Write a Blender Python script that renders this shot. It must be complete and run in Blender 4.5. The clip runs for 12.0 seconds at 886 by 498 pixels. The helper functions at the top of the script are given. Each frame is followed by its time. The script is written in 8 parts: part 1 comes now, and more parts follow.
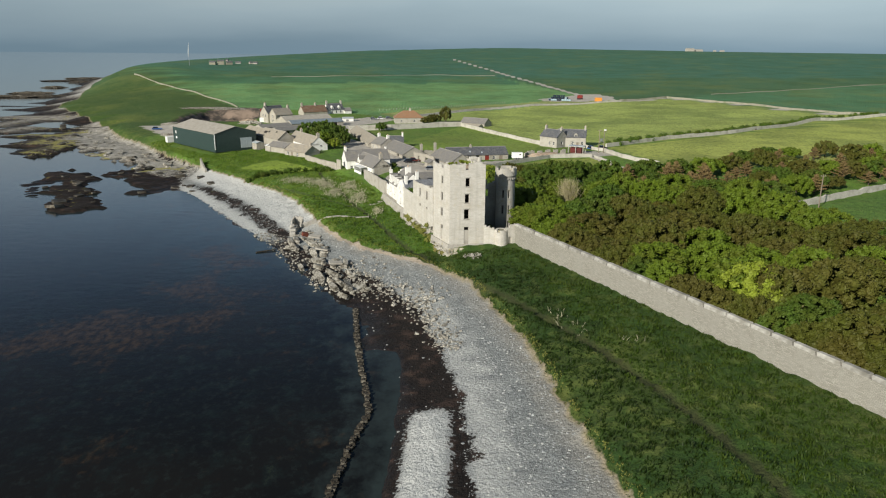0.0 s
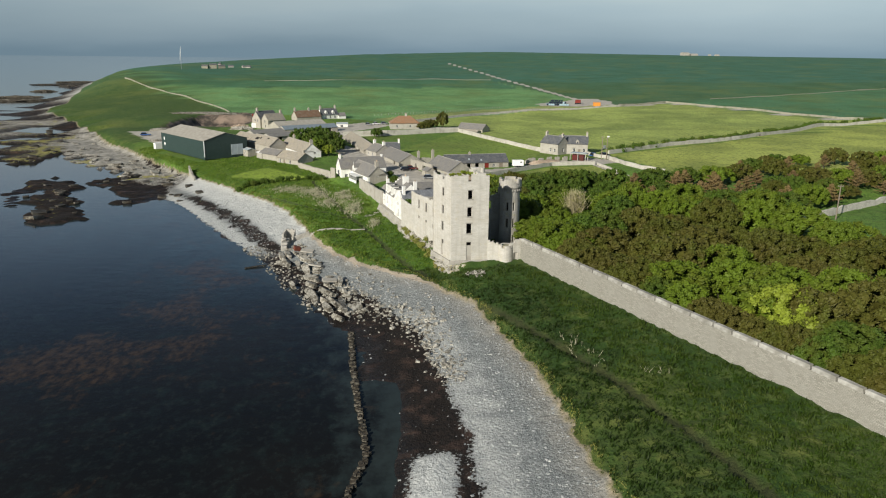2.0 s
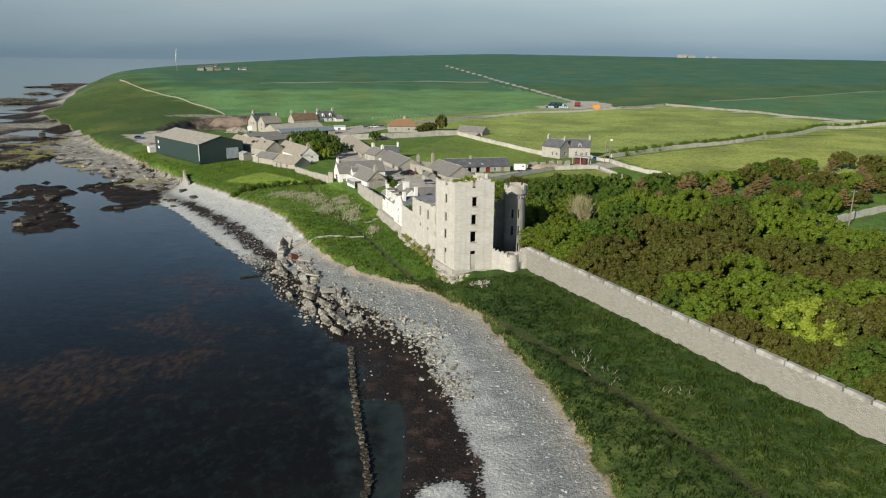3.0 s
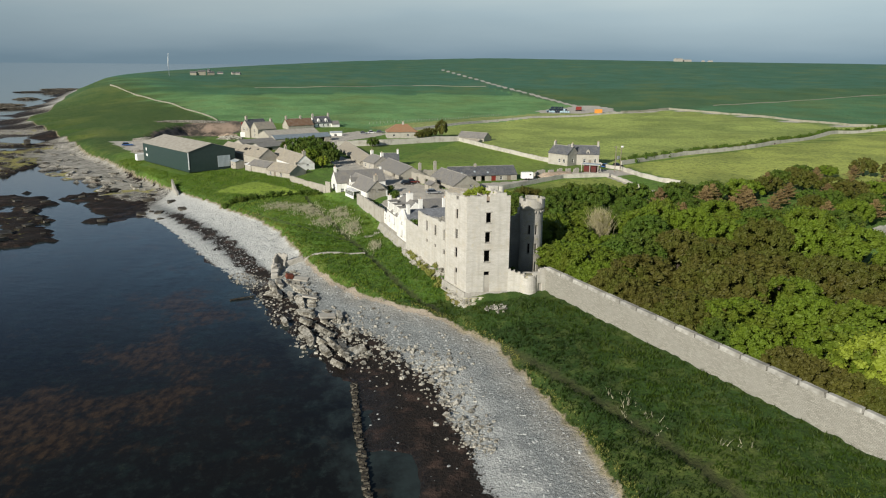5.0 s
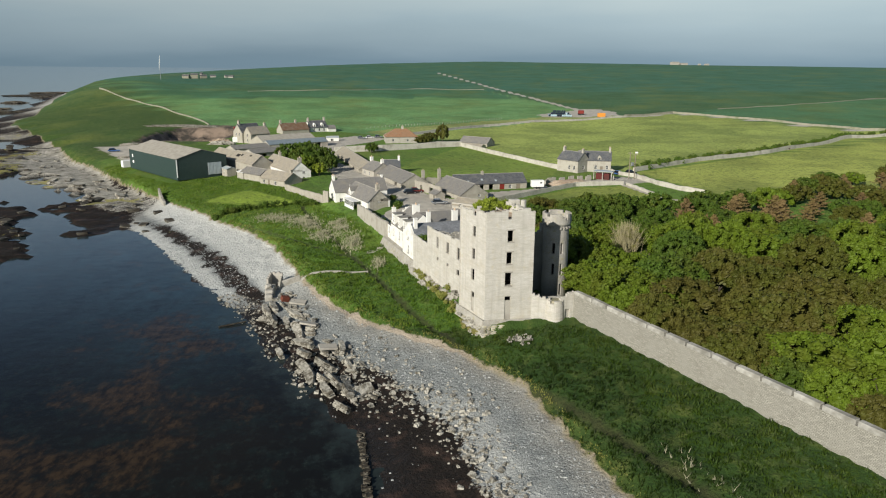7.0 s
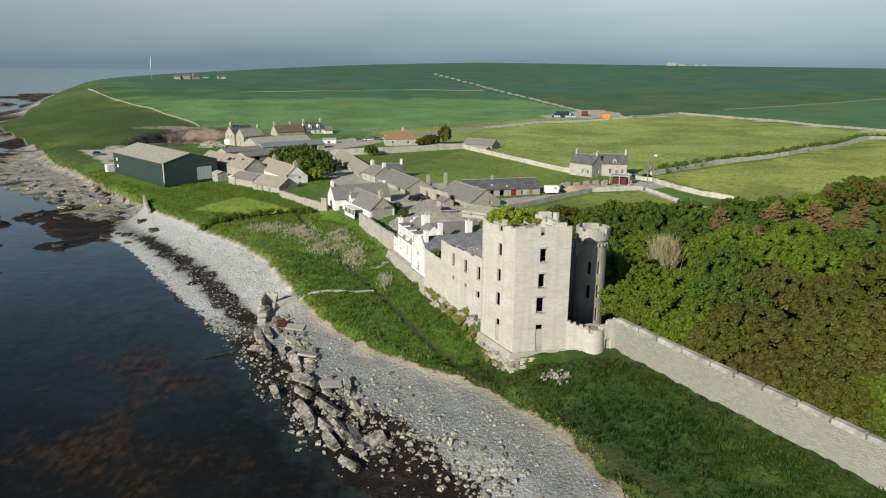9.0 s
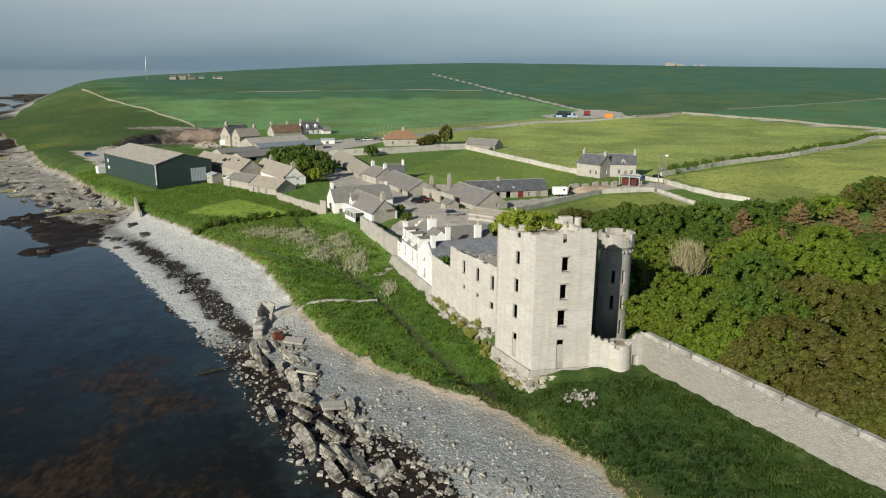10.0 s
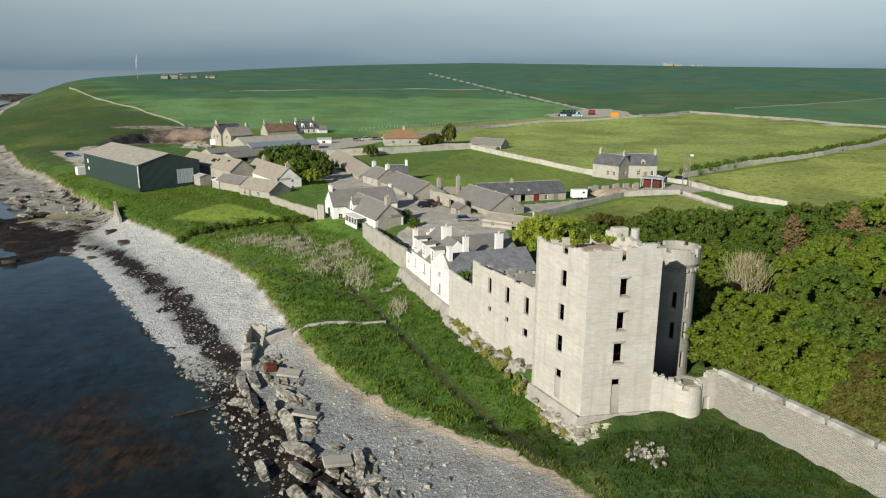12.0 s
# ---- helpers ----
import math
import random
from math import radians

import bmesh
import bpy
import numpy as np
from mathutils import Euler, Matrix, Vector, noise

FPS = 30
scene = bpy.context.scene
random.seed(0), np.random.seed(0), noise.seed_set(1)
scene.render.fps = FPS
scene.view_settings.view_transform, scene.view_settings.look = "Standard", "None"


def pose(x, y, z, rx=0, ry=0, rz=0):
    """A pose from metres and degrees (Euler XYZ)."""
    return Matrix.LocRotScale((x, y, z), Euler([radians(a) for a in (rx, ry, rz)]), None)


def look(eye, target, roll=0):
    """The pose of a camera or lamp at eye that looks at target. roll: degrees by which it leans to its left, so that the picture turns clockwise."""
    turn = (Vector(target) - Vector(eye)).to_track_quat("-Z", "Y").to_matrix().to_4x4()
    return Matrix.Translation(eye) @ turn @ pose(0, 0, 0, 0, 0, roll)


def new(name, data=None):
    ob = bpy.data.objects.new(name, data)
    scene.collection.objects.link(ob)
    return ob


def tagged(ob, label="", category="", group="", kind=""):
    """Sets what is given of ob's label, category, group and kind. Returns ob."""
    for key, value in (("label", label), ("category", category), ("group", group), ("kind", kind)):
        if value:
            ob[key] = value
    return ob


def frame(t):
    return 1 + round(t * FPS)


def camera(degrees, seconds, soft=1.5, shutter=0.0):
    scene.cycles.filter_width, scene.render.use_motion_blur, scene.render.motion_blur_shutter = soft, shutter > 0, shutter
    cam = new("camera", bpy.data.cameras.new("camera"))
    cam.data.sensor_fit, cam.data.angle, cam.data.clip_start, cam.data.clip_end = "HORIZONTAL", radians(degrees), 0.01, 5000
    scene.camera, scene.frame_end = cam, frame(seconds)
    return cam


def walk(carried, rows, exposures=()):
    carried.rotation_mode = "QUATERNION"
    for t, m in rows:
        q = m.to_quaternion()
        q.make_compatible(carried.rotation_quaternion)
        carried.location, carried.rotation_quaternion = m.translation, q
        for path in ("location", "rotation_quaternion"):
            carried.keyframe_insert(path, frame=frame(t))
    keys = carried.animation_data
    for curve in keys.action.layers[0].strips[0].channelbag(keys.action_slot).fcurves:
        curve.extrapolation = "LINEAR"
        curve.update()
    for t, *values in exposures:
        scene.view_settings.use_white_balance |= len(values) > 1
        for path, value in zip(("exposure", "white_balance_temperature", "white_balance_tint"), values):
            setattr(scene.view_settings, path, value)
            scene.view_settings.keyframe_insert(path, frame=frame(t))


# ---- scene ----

cam = camera(63.663, 12.0, soft=1.15)
walk(cam, [
    (0, look((-0.13, -43.58, 48.03), (-0.90, 52.66, 20.90), 0.49)),
    (0.5, look((-0.37, -41.32, 48.10), (-0.96, 54.95, 21.06), 0.55)),
    (1, look((-0.71, -38.95, 48.11), (-1.09, 57.36, 21.20), 0.56)),
    (1.5, look((-1.12, -36.40, 48.06), (-1.32, 59.95, 21.31), 0.52)),
    (2, look((-1.63, -33.62, 48.01), (-1.60, 62.77, 21.37), 0.56)),
    (2.5, look((-2.21, -30.70, 47.92), (-1.97, 65.73, 21.43), 0.58)),
    (3, look((-2.88, -27.74, 47.84), (-2.41, 68.72, 21.48), 0.57)),
    (5, look((-5.74, -14.31, 47.23), (-4.54, 82.30, 21.44), 0.48)),
    (5.5, look((-6.53, -10.72, 47.06), (-5.13, 85.92, 21.37), 0.51)),
    (6, look((-7.29, -7.06, 46.86), (-5.74, 89.60, 21.29), 0.50)),
    (6.5, look((-8.15, -3.28, 46.63), (-6.37, 93.42, 21.19), 0.48)),
    (7, look((-9.02, 0.58, 46.37), (-7.02, 97.30, 21.05), 0.48)),
    (9, look((-12.37, 16.73, 44.95), (-9.63, 113.49, 19.83), 0.44)),
    (9.5, look((-13.25, 20.89, 44.40), (-10.30, 117.65, 19.31), 0.41)),
    (10, look((-14.06, 25.11, 43.78), (-10.94, 121.88, 18.77), 0.38)),
    (10.5, look((-14.80, 29.36, 43.15), (-11.53, 126.13, 18.16), 0.36)),
    (11, look((-15.56, 33.52, 42.49), (-12.12, 130.30, 17.58), 0.34)),
    (11.5, look((-16.34, 37.74, 41.89), (-12.70, 134.54, 17.05), 0.35)),
    (12, look((-17.11, 41.99, 41.36), (-13.26, 138.77, 16.49), 0.41)),
])

# ---- world and sun ----
SUN_FROM = Vector((-0.60, -0.80, 0.0)).normalized()
SUN_HIGH = radians(24)
world = bpy.data.worlds.new("sky")
scene.world = world
world.use_nodes = True
wn, wl = world.node_tree.nodes, world.node_tree.links
wn.clear()
sky = wn.new("ShaderNodeTexSky")
sky.sky_type, sky.sun_disc = "NISHITA", False
sky.sun_elevation, sky.sun_rotation = SUN_HIGH, math.atan2(SUN_FROM.x, SUN_FROM.y)
sky.air_density, sky.dust_density = 1.2, 1.5
w_co = wn.new("ShaderNodeTexCoord")
w_sep = wn.new("ShaderNodeSeparateXYZ")
wl.new(w_co.outputs["Generated"], w_sep.inputs[0])
w_map = wn.new("ShaderNodeMapping")
w_map.inputs["Scale"].default_value = (1.6, 1.6, 9.0)
wl.new(w_co.outputs["Generated"], w_map.inputs["Vector"])
w_noise = wn.new("ShaderNodeTexNoise")
w_noise.inputs["Scale"].default_value, w_noise.inputs["Detail"].default_value = 1.5, 6
wl.new(w_map.outputs[0], w_noise.inputs["Vector"])
w_add = wn.new("ShaderNodeMath")
w_add.operation = "MULTIPLY_ADD"
w_add.inputs[1].default_value, w_add.inputs[2].default_value = 0.075, -0.0375
wl.new(w_noise.outputs["Fac"], w_add.inputs[0])
w_sum = wn.new("ShaderNodeMath")
w_sum.operation = "ADD"
wl.new(w_sep.outputs["Z"], w_sum.inputs[0])
wl.new(w_add.outputs[0], w_sum.inputs[1])
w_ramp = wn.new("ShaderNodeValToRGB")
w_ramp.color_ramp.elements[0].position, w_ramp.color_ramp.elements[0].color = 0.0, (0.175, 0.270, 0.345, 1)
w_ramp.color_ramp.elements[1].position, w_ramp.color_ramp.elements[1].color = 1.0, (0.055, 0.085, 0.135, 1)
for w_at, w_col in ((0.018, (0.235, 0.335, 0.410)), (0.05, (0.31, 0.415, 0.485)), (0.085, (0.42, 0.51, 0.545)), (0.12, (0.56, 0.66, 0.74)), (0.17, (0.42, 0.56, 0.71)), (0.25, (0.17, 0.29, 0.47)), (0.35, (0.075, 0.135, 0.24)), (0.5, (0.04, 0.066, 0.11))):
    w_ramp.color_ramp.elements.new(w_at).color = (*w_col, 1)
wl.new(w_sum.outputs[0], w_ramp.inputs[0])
w_sky = wn.new("ShaderNodeMix")
w_sky.data_type, w_sky.blend_type = "RGBA", "MULTIPLY"
w_sky.inputs["Factor"].default_value = 1.0
w_sky.inputs["B"].default_value = (0.09, 0.09, 0.09, 1)
wl.new(sky.outputs[0], w_sky.inputs["A"])
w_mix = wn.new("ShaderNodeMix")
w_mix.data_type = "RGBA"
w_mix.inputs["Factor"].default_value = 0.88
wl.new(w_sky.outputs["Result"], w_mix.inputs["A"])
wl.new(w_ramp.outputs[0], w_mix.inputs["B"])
# the cloud is thinner towards the land
w_side = wn.new("ShaderNodeMapRange")
for w_name, w_val in (("From Min", -0.5), ("From Max", 0.35), ("To Min", 0.78), ("To Max", 1.04)):
    w_side.inputs[w_name].default_value = w_val
wl.new(w_sep.outputs["X"], w_side.inputs["Value"])
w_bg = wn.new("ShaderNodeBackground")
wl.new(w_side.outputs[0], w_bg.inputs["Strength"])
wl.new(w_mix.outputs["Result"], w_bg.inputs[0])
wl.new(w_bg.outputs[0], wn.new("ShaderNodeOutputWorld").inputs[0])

sun = new("sun", bpy.data.lights.new("sun", "SUN"))
sun.data.energy, sun.data.angle, sun.data.color = 5.0, radians(0.6), (1.0, 0.95, 0.85)
sun.matrix_world = look(SUN_FROM * math.cos(SUN_HIGH) * 300 + Vector((0, 0, math.sin(SUN_HIGH) * 300)), (0, 0, 0))
scene.view_settings.exposure = 0.22

# ---- materials ----
def nodes_of(name):
    m = bpy.data.materials.new(name)
    m.use_nodes = True
    n, l = m.node_tree.nodes, m.node_tree.links
    return m, n, l, n["Principled BSDF"]


def noise_of(n, l, vec, scale, detail=4.0, rough=0.55):
    k = n.new("ShaderNodeTexNoise")
    k.inputs["Scale"].default_value, k.inputs["Detail"].default_value, k.inputs["Roughness"].default_value = scale, detail, rough
    l.new(vec, k.inputs["Vector"])
    return k.outputs["Fac"]


def ranged(n, l, v, a, b, c=0.0, d=1.0):
    k = n.new("ShaderNodeMapRange")
    for s, t in zip(("From Min", "From Max", "To Min", "To Max"), (a, b, c, d)):
        k.inputs[s].default_value = t
    l.new(v, k.inputs["Value"])
    return k.outputs[0]


def mixed(n, l, f, a, b, way="MIX"):
    k = n.new("ShaderNodeMix")
    k.data_type, k.blend_type = "RGBA", way
    for s, t in (("Factor", f), ("A", a), ("B", b)):
        if isinstance(t, (int, float)):
            k.inputs[s].default_value = t
        elif isinstance(t, tuple):
            k.inputs[s].default_value = (*t, 1)
        else:
            l.new(t, k.inputs[s])
    return k.outputs["Result"]


def calc(n, l, op, a, b):
    k = n.new("ShaderNodeMath")
    k.operation = op
    for s, t in ((0, a), (1, b)):
        if isinstance(t, (int, float)):
            k.inputs[s].default_value = t
        else:
            l.new(t, k.inputs[s])
    return k.outputs[0]


def bumped(n, l, bsdf, h, strength=0.4, distance=0.05):
    k = n.new("ShaderNodeBump")
    k.inputs["Strength"].default_value, k.inputs["Distance"].default_value = strength, distance
    l.new(h, k.inputs["Height"])
    l.new(k.outputs[0], bsdf.inputs["Normal"])


def plain(name, a, b, c=None, fine=6.0, coarse=0.5, rough=0.8, metal=0.0, bump=0.3, dist=0.03, vary=0.0, spec=0.3):
    """Two colours mingled by a fine grain, a third in large stains, with relief."""
    m, n, l, p = nodes_of(name)
    co = n.new("ShaderNodeTexCoord").outputs["Object"]
    f = noise_of(n, l, co, fine, 6)
    col = mixed(n, l, ranged(n, l, f, 0.35, 0.65), a, b)
    if c:
        col = mixed(n, l, ranged(n, l, noise_of(n, l, co, coarse, 3), 0.48, 0.68), col, c)
    if vary:
        r = n.new("ShaderNodeObjectInfo").outputs["Random"]
        col = mixed(n, l, 1.0, col, mixed(n, l, r, (1 - vary,) * 3, (1 + vary,) * 3), "MULTIPLY")
    l.new(col, p.inputs["Base Color"])
    p.inputs["Roughness"].default_value, p.inputs["Metallic"].default_value = rough, metal
    p.inputs["Specular IOR Level"].default_value = spec
    if bump:
        bumped(n, l, p, f, bump, dist)
    return m


def masonry(name, a, b, joint, stain, stone=(0.55, 0.2), depth=0.6, lichen=None, beds=None, streaks=0.35, wander=0.16):
    """Coursed rubble on a wall that runs along its own x and z."""
    m, n, l, p = nodes_of(name)
    co = n.new("ShaderNodeTexCoord").outputs["Object"]
    sep = n.new("ShaderNodeSeparateXYZ")
    l.new(co, sep.inputs[0])
    wob = noise_of(n, l, co, 1.7, 3)
    com = n.new("ShaderNodeCombineXYZ")
    l.new(calc(n, l, "ADD", calc(n, l, "ADD", sep.outputs["X"], sep.outputs["Y"]), calc(n, l, "MULTIPLY", wob, 0.5)), com.inputs[0])
    l.new(calc(n, l, "ADD", sep.outputs["Z"], calc(n, l, "MULTIPLY", wob, wander)), com.inputs[1])
    br = n.new("ShaderNodeTexBrick")
    l.new(com.outputs[0], br.inputs["Vector"])
    for s, v in (("Scale", 1.0), ("Brick Width", stone[0]), ("Row Height", stone[1]), ("Mortar Size", 0.018), ("Mortar Smooth", 0.5), ("Bias", 0.0)):
        br.inputs[s].default_value = v
    br.inputs["Color1"].default_value, br.inputs["Color2"].default_value, br.inputs["Mortar"].default_value = (*a, 1), (*b, 1), (*joint, 1)
    big = noise_of(n, l, co, 0.35, 5)
    col = mixed(n, l, ranged(n, l, big, 0.42, 0.72), br.outputs["Color"], stain)
    col = mixed(n, l, ranged(n, l, noise_of(n, l, co, 9, 5), 0.3, 0.7, 0.25, 0.0), col, (0.06, 0.055, 0.045))
    streak = n.new("ShaderNodeMapping")
    streak.inputs["Scale"].default_value = (1.4, 1.4, 0.10)
    l.new(co, streak.inputs["Vector"])
    col = mixed(n, l, ranged(n, l, noise_of(n, l, streak.outputs[0], 1.0, 4), 0.5, 0.75, 0.0, streaks), col, (0.20, 0.185, 0.15))
    if beds:
        bed = n.new("ShaderNodeMapping")
        bed.inputs["Scale"].default_value = (0.55, 0.55, 3.0)
        l.new(co, bed.inputs["Vector"])
        col = mixed(n, l, ranged(n, l, noise_of(n, l, bed.outputs[0], 1.0, 8, 0.75), 0.46, 0.66, 0.0, 0.8), col, beds)
        col = mixed(n, l, ranged(n, l, noise_of(n, l, co, 0.28, 6, 0.7), 0.52, 0.7, 0.0, 0.45), col, (0.44, 0.385, 0.285))
    if lichen:
        col = mixed(n, l, ranged(n, l, noise_of(n, l, co, 1.3, 6), 0.56, 0.7, 0.0, 0.6), col, lichen)
    l.new(col, p.inputs["Base Color"])
    p.inputs["Roughness"].default_value, p.inputs["Specular IOR Level"].default_value = 0.92, 0.15
    hgt = calc(n, l, "ADD", calc(n, l, "MULTIPLY", br.outputs["Fac"], -1.0), calc(n, l, "MULTIPLY", noise_of(n, l, co, 6, 5), 0.9))
    bumped(n, l, p, hgt, depth, 0.05)
    return m


def slates(name, a, b, moss, row=0.24):
    """Slate courses on a slope that runs along its own x and y."""
    m, n, l, p = nodes_of(name)
    co = n.new("ShaderNodeTexCoord").outputs["Object"]
    br = n.new("ShaderNodeTexBrick")
    l.new(co, br.inputs["Vector"])
    for s, v in (("Scale", 1.0), ("Brick Width", row * 1.4), ("Row Height", row), ("Mortar Size", 0.012), ("Mortar Smooth", 0.3)):
        br.inputs[s].default_value = v
    br.inputs["Color1"].default_value, br.inputs["Color2"].default_value = (*a, 1), (*b, 1)
    br.inputs["Mortar"].default_value = (a[0] * 0.4, a[1] * 0.4, a[2] * 0.4, 1)
    col = mixed(n, l, ranged(n, l, noise_of(n, l, co, 0.5, 5), 0.45, 0.7, 0.0, 0.75), br.outputs["Color"], moss)
    col = mixed(n, l, ranged(n, l, noise_of(n, l, co, 5, 5), 0.35, 0.7, 0.3, 0.0), col, (a[0] * 0.5, a[1] * 0.5, a[2] * 0.5))
    l.new(col, p.inputs["Base Color"])
    p.inputs["Roughness"].default_value, p.inputs["Specular IOR Level"].default_value = 0.65, 0.3
    bumped(n, l, p, calc(n, l, "MULTIPLY", br.outputs["Fac"], -1.0), 0.5, 0.03)
    return m


def sheets(name, a, b, gap=0.32, rough=0.45, axis="X"):
    """Corrugated sheet, ribs across the given axis."""
    m, n, l, p = nodes_of(name)
    co = n.new("ShaderNodeTexCoord").outputs["Object"]
    sep = n.new("ShaderNodeSeparateXYZ")
    l.new(co, sep.inputs[0])
    rib = calc(n, l, "SINE", calc(n, l, "MULTIPLY", sep.outputs[axis], 6.283 / gap), 0)
    col = mixed(n, l, ranged(n, l, noise_of(n, l, co, 0.6, 6), 0.35, 0.7), a, b)
    col = mixed(n, l, ranged(n, l, rib, -1, 0.2, 0.25, 0.0), col, (a[0] * 0.5, a[1] * 0.5, a[2] * 0.5))
    l.new(col, p.inputs["Base Color"])
    p.inputs["Roughness"].default_value = rough
    bumped(n, l, p, rib, 0.5, 0.04)
    return m


def leaves(name, a, b, c, patch=None):
    m, n, l, p = nodes_of(name)
    g = n.new("ShaderNodeNewGeometry")
    r = n.new("ShaderNodeObjectInfo").outputs["Random"]
    col = mixed(n, l, g.outputs["Random Per Island"], a, b)
    col = mixed(n, l, ranged(n, l, r, 0.3, 1.0, 0.0, 0.75), col, c)
    col = mixed(n, l, ranged(n, l, noise_of(n, l, g.outputs["Position"], 0.35, 3), 0.4, 0.7, 0.0, 0.5), col, (b[0] * 0.6, b[1] * 0.6, b[2] * 0.6))
    if patch:
        col = mixed(n, l, ranged(n, l, noise_of(n, l, g.outputs["Position"], 0.16, 5, 0.6), 0.47, 0.64, 0.0, 0.9), col, patch)
        col = mixed(n, l, ranged(n, l, noise_of(n, l, g.outputs["Position"], 0.9, 4), 0.48, 0.64, 0.0, 0.3), col, (a[0] * 0.5, a[1] * 0.5, a[2] * 0.5))
    l.new(col, p.inputs["Base Color"])
    p.inputs["Roughness"].default_value, p.inputs["Specular IOR Level"].default_value = 0.6, 0.25
    p.inputs["Subsurface Weight"].default_value = 0.0
    tr = n.new("ShaderNodeBsdfTranslucent")
    l.new(col, tr.inputs["Color"])
    mx = n.new("ShaderNodeMixShader")
    mx.inputs[0].default_value = 0.22
    l.new(p.outputs[0], mx.inputs[1])
    l.new(tr.outputs[0], mx.inputs[2])
    l.new(mx.outputs[0], n["Material Output"].inputs[0])
    return m


def glass_dark(name):
    m, n, l, p = nodes_of(name)
    p.inputs["Base Color"].default_value = (0.012, 0.014, 0.017, 1)
    p.inputs["Roughness"].default_value, p.inputs["Specular IOR Level"].default_value = 0.06, 0.5
    return m


STONE = masonry("tower_stone", (0.585, 0.56, 0.505), (0.515, 0.492, 0.44), (0.505, 0.48, 0.425), (0.65, 0.632, 0.58), (0.62, 0.22), 0.42, beds=(0.37, 0.352, 0.295), streaks=0.3, lichen=(0.47, 0.425, 0.315), wander=0.42)
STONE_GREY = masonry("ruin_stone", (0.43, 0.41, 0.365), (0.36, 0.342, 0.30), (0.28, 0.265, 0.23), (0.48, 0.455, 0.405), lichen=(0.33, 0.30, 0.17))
STONE_WALL = masonry("garden_wall_stone", (0.415, 0.40, 0.345), (0.29, 0.28, 0.24), (0.24, 0.23, 0.198), (0.35, 0.337, 0.292), (0.5, 0.17), 0.95, streaks=0.08)
COPING = plain("coping_stone", (0.42, 0.41, 0.37), (0.31, 0.30, 0.27), (0.23, 0.22, 0.19), 2.2, 0.5, 0.9, bump=0.7, dist=0.08, vary=0.15)
STONE_FARM = masonry("farm_stone", (0.44, 0.41, 0.345), (0.35, 0.325, 0.27), (0.40, 0.372, 0.315), (0.47, 0.44, 0.375))
HARL = plain("white_harling", (0.80, 0.79, 0.74), (0.72, 0.71, 0.66), (0.62, 0.60, 0.54), 14, 0.5, 0.9, bump=0.3)
HARL_GREY = plain("grey_render", (0.42, 0.395, 0.345), (0.345, 0.325, 0.28), (0.29, 0.27, 0.23), 8, 0.5, 0.9, bump=0.3)
SLATE = slates("grey_slate", (0.205, 0.197, 0.185), (0.255, 0.245, 0.23), (0.285, 0.26, 0.21))
ROUGH_SLATE = slates("rough_blue_slate", (0.17, 0.18, 0.195), (0.255, 0.265, 0.285), (0.11, 0.115, 0.12), 0.36)
SLATE_DARK = slates("dark_slate", (0.085, 0.09, 0.10), (0.15, 0.155, 0.165), (0.20, 0.195, 0.175))
FLAG_ROOF = slates("flagstone_roof", (0.37, 0.335, 0.275), (0.29, 0.26, 0.21), (0.40, 0.345, 0.245), 0.45)
RED_ROOF = slates("rusty_roof", (0.22, 0.125, 0.07), (0.17, 0.11, 0.075), (0.25, 0.21, 0.165), 0.3)
TILE_ROOF = slates("orange_tile_roof", (0.36, 0.20, 0.11), (0.29, 0.165, 0.095), (0.27, 0.19, 0.12), 0.3)
SHEET_GREEN = sheets("dark_green_sheet", (0.022, 0.045, 0.040), (0.032, 0.058, 0.052))
SHEET_ROOF = sheets("weathered_sheet_roof", (0.42, 0.39, 0.33), (0.30, 0.275, 0.23), 0.9, 0.85)
SHEET_DULL = sheets("dull_sheet_roof", (0.235, 0.225, 0.205), (0.165, 0.16, 0.148), 0.9, 0.85)
SHEET_BLUE = sheets("blue_grey_sheet", (0.22, 0.27, 0.30), (0.16, 0.19, 0.21), 0.9, 0.5)
SHEET_GREY = sheets("pale_door_sheet", (0.44, 0.49, 0.51), (0.37, 0.42, 0.44), 0.5, 0.4)
# near-black colour that stands for the shade of unlit insides
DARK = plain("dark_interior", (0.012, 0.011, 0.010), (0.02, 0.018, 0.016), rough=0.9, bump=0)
GLASS = glass_dark("window_glass")
WHITE_PAINT = plain("white_paint", (0.80, 0.80, 0.78), (0.74, 0.74, 0.71), fine=3, rough=0.5, bump=0.05)
CONCRETE = plain("old_concrete", (0.42, 0.40, 0.355), (0.33, 0.312, 0.275), (0.24, 0.225, 0.19), 5, 0.6, 0.9, bump=0.5)
ROCK = plain("slab_rock", (0.39, 0.37, 0.32), (0.17, 0.16, 0.13), (0.085, 0.074, 0.055), 2.0, 1.0, 0.85, bump=1.0, dist=0.18, vary=0.35)
ROCK_DARK = plain("weedy_rock", (0.030, 0.024, 0.017), (0.055, 0.046, 0.032), (0.13, 0.12, 0.095), 2.6, 0.9, 0.6, bump=0.8, dist=0.1, vary=0.35)
LICHEN_RUBBLE = plain("lichened_rubble", (0.33, 0.305, 0.235), (0.22, 0.20, 0.14), (0.26, 0.24, 0.10), 2.5, 0.6, 0.95, bump=1.0, dist=0.15)
FOOT_STONE = plain("foot_stone", (0.44, 0.42, 0.37), (0.30, 0.285, 0.24), (0.34, 0.31, 0.19), 3.0, 1.2, 0.92, bump=0.8, dist=0.05, vary=0.3)
EARTH = plain("bare_earth", (0.37, 0.29, 0.215), (0.28, 0.21, 0.15), (0.44, 0.36, 0.27), 2, 0.4, 0.95, bump=0.7, dist=0.1)
